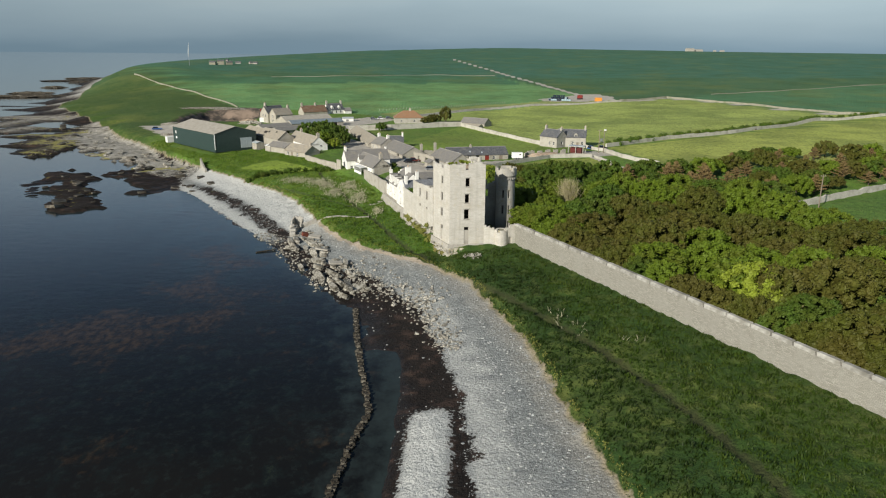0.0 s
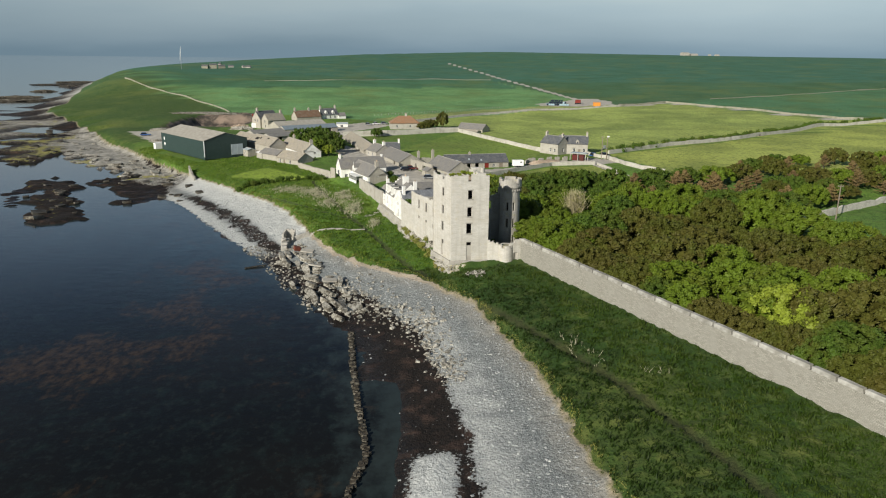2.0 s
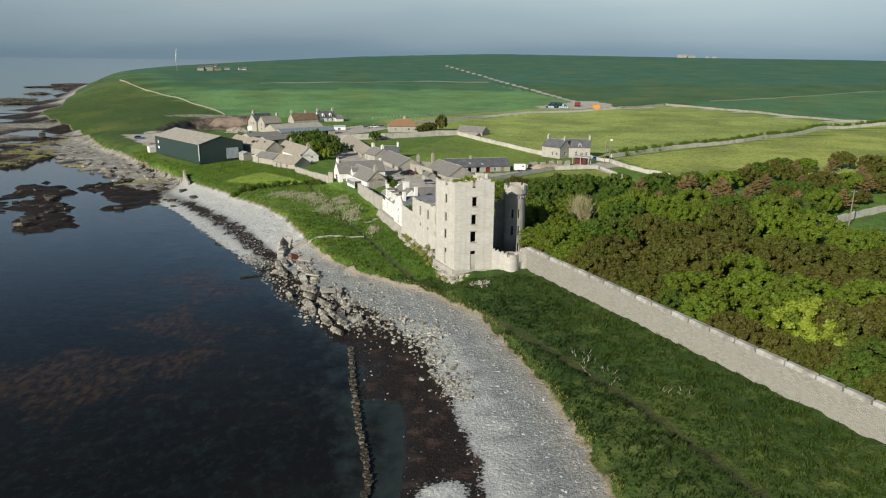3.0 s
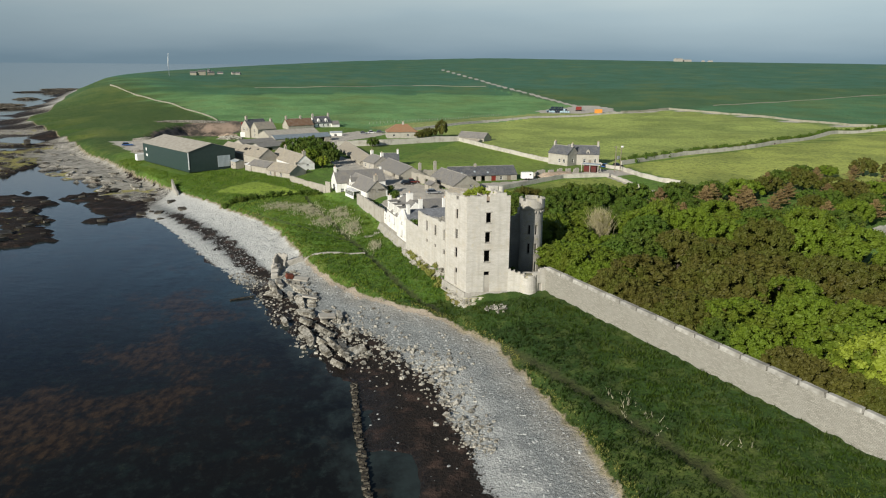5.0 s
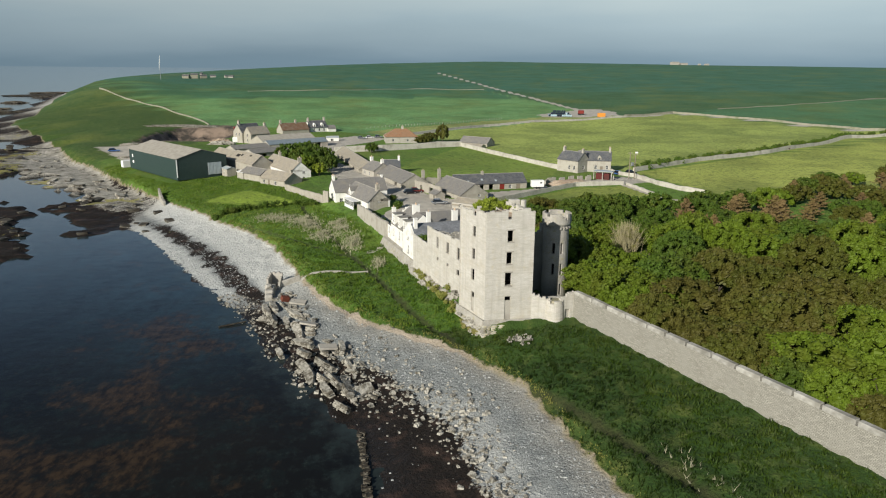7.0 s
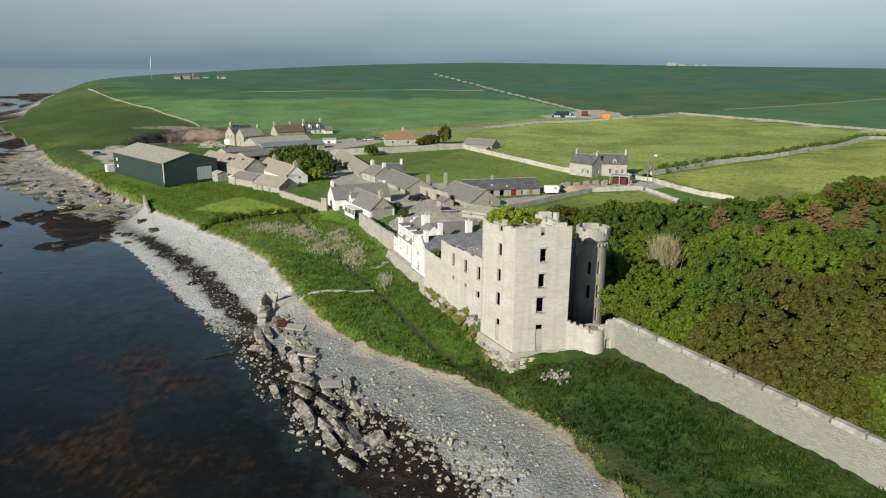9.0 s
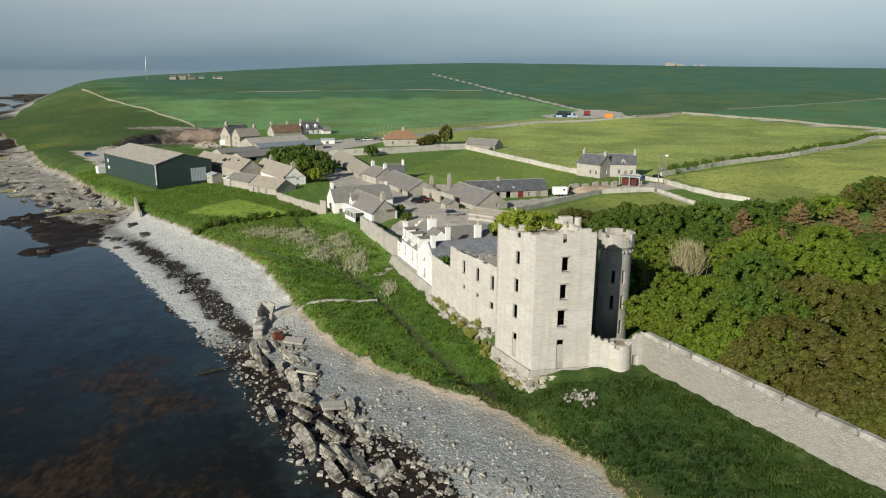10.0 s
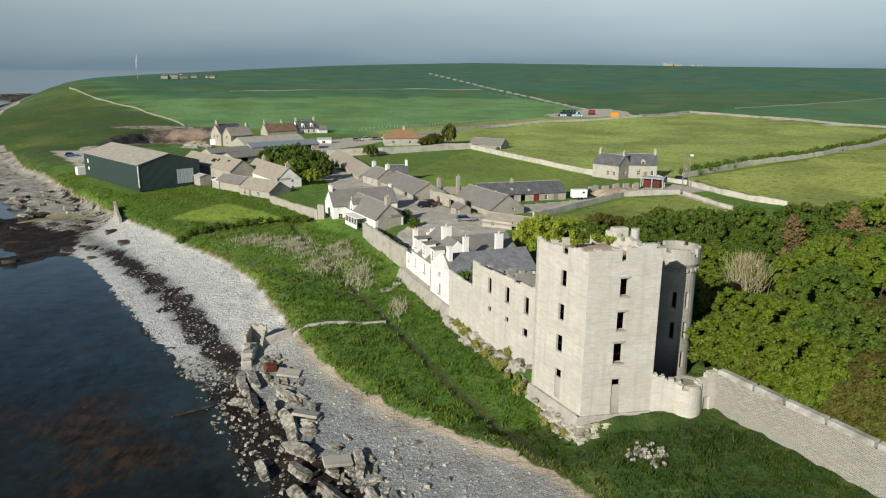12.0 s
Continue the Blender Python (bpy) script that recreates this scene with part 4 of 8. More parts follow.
def ridge_house(name, label, category, a, b, base, W, rise, wall_m, roof_m, **more):
    """A house whose ridge runs between two given ends (x, y, z)."""
    cx, cy = (a[0] + b[0]) / 2, (a[1] + b[1]) / 2
    L = math.hypot(b[0] - a[0], b[1] - a[1])
    turn = math.degrees(math.atan2(b[1] - a[1], b[0] - a[0]))
    return house(name, label, category, cx, cy, base, turn, L, W, (a[2] + b[2]) / 2 - base - rise, rise, wall_m, roof_m, **more)


def ragged(base, dip, seed, size=1.6):
    r = np.random.RandomState(seed)
    ph = r.uniform(0, 6.28, 4)
    return lambda x: base - dip * (0.5 + 0.28 * math.sin(x / size + ph[0]) + 0.22 * math.sin(2.7 * x / size + ph[1]) + 0.16 * math.sin(6.1 * x / size + ph[2]))


# ---- castle: the square tower ----
TB = 5.2
TC, TR, TK, TL = (0.0, 109.2), (7.8, 110.5), (4.2, 118.8), (-3.8, 117.4)
tower = thing("castle_tower", "tall roofless square stone tower with empty windows", "tower", pose(0, 0, 0))


def tower_face(a, b, openings, top, name="wall", deep=0.6):
    run = math.hypot(b[0] - a[0], b[1] - a[1])
    ob = part(name, panel(run, 20.2, deep, openings, top, cell=0.65), STONE, tower, "", along(*a, *b, TB))
    return ob, run


f_open = [(3.5, 17.4, 0.7, 1.9), (3.5, 13.75, 0.95, 1.85), (3.4, 10.1, 0.95, 1.95), (3.25, 6.5, 1.1, 2.15), (3.3, 0.6, 1.05, 4.1)]
l_open = [(3.4, 17.4, 0.95, 1.9), (3.45, 13.9, 0.95, 1.75), (3.6, 10.1, 0.95, 1.8), (3.65, 6.5, 1.05, 1.9), (3.6, 1.1, 1.05, 3.4)]


def crest_front(x):
    return 18.55 + 0.12 * x * 0.6 + 0.12 * math.sin(x * 2.2) - (0.35 if x > 7.2 else 0)


def crest_left(x):
    return 18.3 - (0.3 if x < 4.6 else -0.1) + 0.12 * math.sin(x * 1.7 + 1)


tower_face(TC, TR, f_open, crest_front)
tower_face(TL, TC, [(9.0 - x - w, z, w, h) for x, z, w, h in l_open], crest_left, deep=0.26)
tower_face((TR[0] - 0.27, TR[1] + 0.62), TK, [(3.5, 13.0, 1.0, 1.8), (3.5, 6.0, 1.0, 1.8)], ragged(19.0, 1.6, 5))
tower_face(TK, TL, [(3.5, 10.0, 1.0, 1.8)], ragged(18.6, 2.0, 6))
part("blocking", boxed(1.03, 0.2, 3.35, (3.825, 0.22, 0.62)), HARL_GREY, tower, "pale blocked-up doorway", along(*TC, *TR, TB))
part("blocking", boxed(1.03, 0.2, 2.35, (9.04 - 3.6 - 0.525, 0.22, 1.12)), HARL_GREY, tower, "pale blocked-up lower window", along(*TL, *TC, TB))
for z, w, x in ((13.75, 0.95, 3.5), (10.1, 0.95, 3.4), (6.5, 1.1, 3.25)):
    part("window_sill", boxed(w + 0.3, 0.24, 0.16, (x + w / 2, 0.03, z - 0.16), 0.02), CONCRETE, tower, "", along(*TC, *TR, TB))
    part("lintel", boxed(w + 0.5, 0.10, 0.22, (x + w / 2, 0.02, z + (1.85 if z > 13 else 1.95 if z > 10 else 2.15)), 0.02), CONCRETE, tower, "", along(*TC, *TR, TB))
# battered plinth and the rocky foot under the seaward corner
part("plinth", panel(8.3, 1.7, 0.5, batter=0.35), STONE_GREY, tower, "", along(-0.25, 108.95, 8.0, 110.3, TB - 0.9))
part("plinth", panel(9.2, 1.7, 0.5, batter=0.35), STONE_GREY, tower, "", along(-4.2, 117.4, -0.2, 108.95, TB - 0.9))
# dark sheets added behind the windows, interior shade as colour
part("shade_sheet", panel(5.6, 17.4, 0.1), DARK, tower, "", along(1.4, 110.9, 6.9, 111.8, TB))
part("shade_sheet", panel(6.2, 17.4, 0.1), DARK, tower, "", along(-2.1, 117.0, 0.6, 111.2, TB))
# broken coursed masonry under the seaward corner
r_ = np.random.RandomState(77)
FOOT_STONES = []
for k in range(5):
    bm = boxed(0.62, 0.5, 0.25, (0, 0, 0), 0.04)
    for v in bm.verts:
        v.co += Vector((r_.uniform(-0.06, 0.06), r_.uniform(-0.07, 0.07), r_.uniform(-0.03, 0.03)))
    me = bpy.data.meshes.new("stone")
    bm.to_mesh(me)
    bm.free()
    me.materials.append(FOOT_STONE)
    FOOT_STONES.append(me)
for c in range(11):
    u = c / 10
    tip, right, left = (Vector(a).lerp(Vector(b), u) for a, b in (((-0.35, 106.7), (-0.25, 108.7)), ((0.9, 107.3), (3.6, 109.3)), ((-1.5, 108.6), (-3.9, 115.2))))
    for a, b in ((tip, right), (tip, left)):
        n_st = max(2, int((b - a).length / 0.55))
        for i in range(n_st):
            if b is left and u > 0.35 and r_.uniform() < 0.35 + 0.5 * i / n_st:
                continue
            q = a.lerp(b, (i + r_.uniform(0.2, 0.8)) / n_st)
            part("stone", FOOT_STONES[r_.randint(5)], None, tower, "", pose(q.x + r_.normal(0, 0.07), q.y + r_.normal(0, 0.07), 2.5 + 2.5 * u, r_.uniform(-5, 5), r_.uniform(-5, 5), math.degrees(math.atan2(b.y - a.y, b.x - a.x)) + r_.uniform(-9, 9)) @ Matrix.Scale(r_.uniform(0.8, 1.25), 4))
foot = [(-0.2, 107.0, 2.2), (1.0, 107.7, 2.2), (-1.2, 108.9, 2.2), (0.4, 109.6, 2.2), (-0.1, 109.0, 5.0), (3.4, 109.7, 4.8), (-3.5, 115.2, 5.0), (1.5, 112.0, 5.0)]
part("footing", mesh_of("footing", foot, [(0, 1, 5, 4), (2, 0, 4, 6), (4, 5, 7, 6), (1, 3, 7, 5), (3, 2, 6, 7), (0, 2, 3, 1)]), LICHEN_RUBBLE, tower, "lichened rubble core of the broken foot")
part("chimney", boxed(1.8, 1.0, 2.3, (0, 0, 0), 0.08), STONE, tower, "broken chimney stack", pose(5.2, 117.3, 22.1, 0, 0, 9))
part("chimney", tube(0.5, 0.46, 2.3, (0, 0, 0), 12), STONE, tower, "round chimney", pose(6.6, 116.2, 22.2))
# dark floors added to stand for shade within; the top one earth
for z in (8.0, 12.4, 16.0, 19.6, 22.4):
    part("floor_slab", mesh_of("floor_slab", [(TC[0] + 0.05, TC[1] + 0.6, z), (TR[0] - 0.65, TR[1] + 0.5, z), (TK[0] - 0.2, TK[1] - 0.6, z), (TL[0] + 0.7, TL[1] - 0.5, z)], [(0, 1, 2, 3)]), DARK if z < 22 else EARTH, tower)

# the round stair turret behind it
turret = thing("round_turret", "round ruined stone turret with a corbelled battlement", "turret", pose(12.95, 120.0, TB))


def ring(r0, r1, z0, z1, holes=(), sides=28, thick=0.6, crest=None):
    """A round wall; holes: (side, z, h)."""
    vs, fs, index = [], [], {}
    zs = sorted({z0, z1} | {z for _, z, h in holes} | {z + h for _, z, h in holes})
    if crest:
        zs = sorted(set(zs) | {z1 - 0.9, z1 - 0.45})

    def solid(i, k):
        if not 0 <= k < len(zs) - 1:
            return False
        cz = (zs[k] + zs[k + 1]) / 2
        if crest and cz > z1 - crest[i % sides]:
            return False
        return not any(i % sides == s and z < cz < z + h for s, z, h in holes)

    def v(i, back, k):
        key = (i % sides, back, k)
        if key not in index:
            r = r0 + (r1 - r0) * (zs[k] - z0) / (z1 - z0) - (thick if back else 0)
            a = 6.28318 * key[0] / sides
            index[key] = len(vs)
            vs.append((r * math.cos(a), r * math.sin(a), zs[k]))
        return index[key]

    for i in range(sides):
        for k in range(len(zs) - 1):
            if not solid(i, k):
                continue
            fs.append((v(i, 0, k), v(i + 1, 0, k), v(i + 1, 0, k + 1), v(i, 0, k + 1)))
            fs.append((v(i + 1, 1, k), v(i, 1, k), v(i, 1, k + 1), v(i + 1, 1, k + 1)))
            if not solid(i - 1, k):
                fs.append((v(i, 1, k), v(i, 0, k), v(i, 0, k + 1), v(i, 1, k + 1)))
            if not solid(i + 1, k):
                fs.append((v(i + 1, 0, k), v(i + 1, 1, k), v(i + 1, 1, k + 1), v(i + 1, 0, k + 1)))
            if not solid(i, k - 1):
                fs.append((v(i, 1, k), v(i + 1, 1, k), v(i + 1, 0, k), v(i, 0, k)))
            if not solid(i, k + 1):
                fs.append((v(i, 0, k + 1), v(i + 1, 0, k + 1), v(i + 1, 1, k + 1), v(i, 1, k + 1)))
    return mesh_of("ring", vs, fs)


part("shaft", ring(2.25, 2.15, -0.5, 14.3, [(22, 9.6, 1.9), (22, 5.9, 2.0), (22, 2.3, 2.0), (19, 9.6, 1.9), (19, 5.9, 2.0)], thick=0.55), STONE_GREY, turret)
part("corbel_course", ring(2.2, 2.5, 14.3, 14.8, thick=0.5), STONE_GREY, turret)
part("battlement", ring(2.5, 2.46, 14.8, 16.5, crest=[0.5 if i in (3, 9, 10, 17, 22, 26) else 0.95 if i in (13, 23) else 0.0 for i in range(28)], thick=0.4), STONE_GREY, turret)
# dark slab and core added so the slits look unlit inside
part("floor_slab", tube(1.7, 1.7, 0.2, (0, 0, 13.8), 20), DARK, turret)
part("core", tube(1.35, 1.35, 13.8, (0, 0, -0.3), 16), DARK, turret, "added dark core, shade behind the slits")
for k in range(22):
    part("corbel", boxed(0.26, 0.3, 0.42, (0, 0, 0), 0.03), STONE_GREY, turret, "", pose(2.3 * math.cos(k * 0.2856), 2.3 * math.sin(k * 0.2856), 13.9, 0, 0, math.degrees(k * 0.2856)))
curtain = thing("castle_wall", "tall shaded ruined wall joining tower and turret", "wall")
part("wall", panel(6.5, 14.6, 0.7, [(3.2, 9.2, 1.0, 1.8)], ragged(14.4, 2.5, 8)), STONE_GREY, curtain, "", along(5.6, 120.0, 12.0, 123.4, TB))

# low wall with a rounded bastion between tower and garden wall
bastion = thing("bastion_wall", "low broken stone wall with a rounded bastion", "wall")
part("wall", panel(3.0, 5.2, 0.6, (), lambda x: 5.0 - 0.28 * x + 0.12 * math.sin(7 * x), cell=0.25), STONE, bastion, "", along(7.7, 110.3, 10.5, 109.9, TB))
part("bastion", ring(1.7, 1.5, -0.8, 4.1, crest=[0.45 if i in (18, 19, 24) else 0.0 for i in range(28)]), STONE, bastion, "", pose(11.5, 110.4, TB))
part("fill", tube(1.25, 1.05, 4.85, (0, 0, -0.8), 18), LICHEN_RUBBLE, bastion, "rubble fill with grass", pose(11.5, 110.4, TB))
part("wall", panel(2.5, 5.6, 0.6, [(0.9, 0.6, 0.9, 1.9)], lambda x: 4.2 + 0.52 * x + 0.15 * math.sin(5 * x), cell=0.3), STONE, bastion, "", along(12.3, 109.6, 14.6, 110.4, TB))
part("blocking", boxed(1.0, 0.2, 2.0, (1.35, 0.42, 0.55)), HARL_GREY, bastion, "old blocked doorway", along(12.3, 109.6, 14.6, 110.4, TB))

# the roofless seaward range from the tower to the white house
ruin = thing("ruined_range", "roofless stone range with tall empty windows", "ruin")
RA, RB = (-12.2, 142.2), (-2.6, 120.4)
ruin_run = math.hypot(RB[0] - RA[0], RB[1] - RA[1])
RZ = 5.2
r_open = [(11.5, 7.3, 0.9, 2.0), (15.9, 7.3, 1.0, 2.0), (20.4, 7.2, 1.0, 2.1), (11.6, 4.7, 0.8, 0.7), (16.0, 4.7, 0.85, 0.65), (20.2, 4.2, 1.1, 1.05)]


def ruin_top(x):
    if x < 7.4:
        return 7.3 - 0.06 * x
    return 10.4 + 0.05 * (x - 12) + (0.31 if x < 9.0 else 0.0) - (0.31 if 18.0 < x < 19.3 else 0)


part("wall", panel(ruin_run, 11.4, 0.26, r_open, ruin_top, cell=0.45), STONE, ruin, "", along(*RA, *RB, RZ))
for x, z, w, h in r_open[:3]:
    part("window_sill", boxed(w + 0.3, 0.22, 0.14, (x + w / 2, 0.03, z - 0.14), 0.02), CONCRETE, ruin, "", along(*RA, *RB, RZ))
in_x, in_y = 5.6, 2.5
part("inner_wall", panel(ruin_run, 9.0, 0.6, [(6, 4, 1.0, 2), (12, 4, 1.0, 2)], ragged(8.2, 1.6, 12, 2.6), cell=0.3), STONE_GREY, ruin, "", along(RA[0] + in_x, RA[1] + in_y, RB[0] + in_x, RB[1] + in_y, RZ))
part("cross_wall", panel(5.6, 9.8, 0.6, (), ragged(9.6, 0.9, 13)), STONE_GREY, ruin, "", along(-8.3, 134.2, -3.0, 136.6, RZ))
part("cross_wall", panel(5.6, 10.4, 0.6, (), ragged(10.3, 1.2, 14)), STONE_GREY, ruin, "", along(-6.1, 129.6, -0.9, 131.9, RZ))
# dark slab and sheet added: painted shade behind the empty windows
part("floor_slab", mesh_of("floor_slab", [(RA[0] + 0.6, RA[1], 8.6), (RB[0] + 0.6, RB[1], 8.6), (RB[0] + in_x, RB[1] + in_y, 8.6), (RA[0] + in_x, RA[1] + in_y, 8.6)], [(0, 1, 2, 3)]), DARK, ruin)
part("shade_sheet", panel(ruin_run - 9.2, 10.1, 0.1), DARK, ruin, "", along(*RA, *RB, RZ) @ pose(9.0, 0.9, 0))
part("footing", panel(ruin_run + 1, 2.4, 0.6, (), ragged(2.0, 0.8, 15), batter=0.8), STONE_GREY, ruin, "", along(RA[0] - 0.5, RA[1] + 0.2, RB[0] - 0.5, RB[1] - 0.8, 3.8))

# the white house on its stone terrace: x along the sea front, y inland
WA, WB = (-18.6, 165.4), (-11.4, 145.2)
w_turn = math.degrees(math.atan2(WB[1] - WA[1], WB[0] - WA[0]))
white_house = thing("white_house", "white harled house with slate roof, dormers and crow-stepped gable", "house", pose(*WA, 6.0, 0, 0, w_turn))
W0, W1, WE, WD, WR = 2.4, 13.4, 4.1, 8.4, 3.5
low_holes = [(1.6, 1.6, 0.9, 1.7), (5.9, 1.6, 0.9, 1.7), (9.9, 1.7, 0.9, 1.7)]
part("wall", panel(W1 - W0, WE, 0.6, low_holes), HARL, white_house, "", pose(W0, 0, 0))
for x, z, w, h in low_holes:
    window(white_house, pose(W0 + x, 0, z), w, h)
part("wall", panel(4.4, 3.2, 0.6, [(2.2, 1.5, 0.9, 1.4)]), HARL, white_house, "", pose(W0 - 4.4, 0.05, 0))
window(white_house, pose(W0 - 2.2, 0.05, 1.5), 0.9, 1.4)
part("lean_to_roof", boxed(4.4, 3.4, 0.15, (W0 - 2.2, 1.8, 3.1)), SLATE, white_house)
part("wall", panel(4.0, 3.1, 0.5), HARL, white_house, "", pose(W0 - 4.4, 4.2, 0, 0, 0, 270))
for px, a in ((W0, 270), (W1, 90)):
    y0 = WD if a == 270 else 0
    part("wall", panel(WD, WE, 0.5), HARL, white_house, "", pose(px, y0, 0, 0, 0, a))
    part("gable", mesh_of("gable", *gable_mesh(WD, WR + 0.15, 0.5)), HARL, white_house, "", pose(px, y0, WE, 0, 0, a))
part("wall", panel(W1 - W0, WE, 0.5), HARL_GREY, white_house, "", pose(W1, WD, 0, 0, 0, 180))
slope(white_house, SLATE, W1 - W0 - 0.6, WD / 2, WR, over=0.15, m=pose((W0 + W1) / 2, 0, WE))
slope(white_house, SLATE, W1 - W0 - 0.6, WD / 2, WR, over=0.15, m=pose((W0 + W1) / 2, WD, WE, 0, 0, 180))
for k in range(6):
    part("crow_step", boxed(0.5, 0.72, 0.62, (0, 0, 0), 0.02), HARL, white_house, "", pose(W0 + 0.25, 0.4 + k * 0.68, WE + 0.05 + k * 0.57))
for dx in (4.6, 8.6, 12.6):
    part("dormer", panel(1.5, 2.6, 1.9, [(0.3, 0.9, 0.9, 1.35)]), HARL, white_house, "", pose(dx - 0.75, -0.03, WE))
    window(white_house, pose(dx - 0.45, -0.03, WE + 0.9), 0.9, 1.35)
    part("dormer_roof", boxed(1.9, 2.6, 0.14, (dx, 1.15, WE + 2.6), 0.03), SLATE, white_house)
# gabled bay and its long slated wing
B0, B1, BE, BR, BL = 13.4, 21.9, 4.3, 2.7, 15.0
bay_holes = [(3.7, 3.75, 1.0, 1.55), (3.7, 0.7, 1.0, 1.75)]
part("wall", panel(B1 - B0, BE, 0.5, [bay_holes[1], (3.7, 3.75, 1.0, 0.55)]), HARL, white_house, "", pose(B0, -0.75, 0))
part("gable", mesh_of("gable", *gable_mesh(B1 - B0, BR + 0.3, 0.5)), HARL, white_house, "", pose(B0, -0.75, BE))
window(white_house, pose(B0 + 3.7, -0.85, 3.75), 1.0, 1.55)
window(white_house, pose(B0 + 3.7, -0.75, 0.7), 1.0, 1.75)
part("wall", panel(BL, BE, 0.5), HARL, white_house, "", pose(B1, -0.75, 0, 0, 0, 90))
part("wall", panel(0.75, BE, 0.5), HARL, white_house, "", pose(B0, 0.0, 0, 0, 0, 270))
part("wall", panel(BL - WD, BE, 0.5), HARL_GREY, white_house, "", pose(B0, BL - 0.75, 0, 0, 0, 270))
part("gable", mesh_of("gable", *gable_mesh(B1 - B0, BR, 0.5)), HARL_GREY, white_house, "", pose(B1, BL - 0.75, BE, 0, 0, 180))
part("wall", panel(B1 - B0, BE, 0.5), HARL_GREY, white_house, "", pose(B1, BL - 0.75, 0, 0, 0, 180))
slope(white_house, ROUGH_SLATE, BL - 0.7, (B1 - B0) / 2, BR, over=0.12, m=pose(B1, BL / 2 - 0.5, BE, 0, 0, 90))
slope(white_house, SLATE, BL - 0.7, (B1 - B0) / 2, BR, over=0.12, m=pose(B0, BL / 2 - 0.5, BE, 0, 0, 270))
# rear wing whose wide slope faces the tower
slope(white_house, SLATE, 11.0, 6.2, 3.0, over=0.1, m=pose(15.4, 9.5, WE + 0.4, 0, 0, 90))
slope(white_house, SLATE, 11.0, 6.2, 3.0, over=0.1, m=pose(3.0, 9.5, WE + 0.4, 0, 0, 270))
part("wall", panel(12.4, WE + 0.4, 0.5), HARL_GREY, white_house, "", pose(15.4, 15.0, 0, 0, 0, 180))
for cx, cy, cz, tall, sx, sy, pots in ((W0 + 0.6, 0.5, WE, 3.6, 0.8, 0.9, 1), (8.4, WD / 2 - 0.1, 6.6, 2.5, 0.8, 1.9, 3), (15.4, 4.6, 5.6, 3.2, 0.7, 1.0, 1), (18.6, 0.5, 5.6, 2.7, 1.1, 0.8, 0), (13.2, 11.6, 5.4, 2.9, 0.75, 1.5, 3)):
    chimney(white_house, cx, cy, cz, sx, sy, tall, HARL, pots)
# terrace wall below
terrace = thing("terrace_wall", "sloping grey stone terrace wall below the white house", "wall")
part("wall", panel(28.5, 3.4, 1.2, batter=1.6), STONE_GREY, terrace, "", along(-19.9, 165.9, -10.4, 139.0, 2.7))
for k in range(6):
    part("buttress", panel(0.5, 3.3, 1.0, batter=1.75), STONE_GREY, terrace, "", along(-19.9, 165.9, -10.4, 139.0, 2.7) @ pose(2.0 + 4.6 * k, -0.05, 0))
garden_row = thing("boundary_wall", "pale harled boundary wall along the shore", "wall")
part("wall", panel(24.5, 4.2, 0.5, (), ragged(4.1, 0.3, 17, 3)), HARL_GREY, garden_row, "", along(-28.2, 188.6, -19.0, 165.9, 5.6))
back_row = thing("boundary_wall", "grey stone boundary wall between cottages", "wall")
part("wall", panel(24.2, 3.6, 0.5, (), ragged(3.5, 0.25, 18, 3)), STONE_FARM, back_row, "", along(-54.9, 226.3, -40.1, 207.1, 5.0))
part("wall", panel(2.0, 4.6, 0.5), STONE_FARM, back_row, "", along(-40.0, 207.0, -38.4, 205.8, 5.2))

# ---- white cottage ----
ridge_house("white_cottage", "white harled cottage with grey slate roof", "house", (-37.4, 208.3, 12.9), (-22.8, 214.0, 12.9), 5.7, 7.6, 3.2, HARL, SLATE,
            holes={"left": [(2.0, 0.9, 1.0, 1.4, "w"), (4.6, 0.9, 1.0, 1.4, "w")], "front": [(1.2, 0.9, 1.0, 1.3, "w")]}, stacks=[(-7.4, 0, 1.0, 0.8, 1.5, 2), (7.3, 0, 0.5, 0.7, 0.9, 0)])
wing = ridge_house("white_cottage", "white cottage wing with bay veranda and stone gable", "house", (-30.6, 208.4, 12.3), (-22.7, 193.4, 12.3), 6.2, 6.6, 3.0, HARL, SLATE, gable_m=STONE_FARM,
                   holes={"right": [(2.9, 2.9, 0.8, 0.9, "w")], "front": [(11.5, 0.9, 0.9, 1.3, "w")]}, stacks=[(7.6, 0, 1.5, 1.5, 1.1, 2, STONE_FARM)])
veranda = thing("veranda", "white glazed veranda with a shallow roof", "veranda", pose(-29.9, 198.6, 6.6, 0, 0, -62))
part("wall", panel(6.4, 0.8, 0.15), WHITE_PAINT, veranda, "", pose(-3.2, -1.8, 0))
for k in range(8):
    part("post", boxed(0.14, 0.14, 2.2, (-3.1 + k * 0.886, -1.7, 0.0)), WHITE_PAINT, veranda)
for k in range(7):
    part("pane", boxed(0.74, 0.03, 1.35, (-2.66 + k * 0.886, -1.7, 0.85)), GLASS, veranda)
part("roof", boxed(6.8, 2.3, 0.12, (0, -0.9, 2.25), 0.03), WHITE_PAINT, veranda)
dorm = thing("gabled_dormer", "narrow white gabled dormer with finial", "dormer", pose(-31.2, 203.4, 9.0, 0, 0, -62))
part("wall", panel(1.7, 1.6, 2.2, [(0.45, 0.2, 0.8, 1.1)], gable=1.2), HARL, dorm, "", pose(-0.85, -0.6, 0))
part("finial", tube(0.10, 0.02, 0.8, (0, -0.5, 2.7), 6), HARL, dorm)
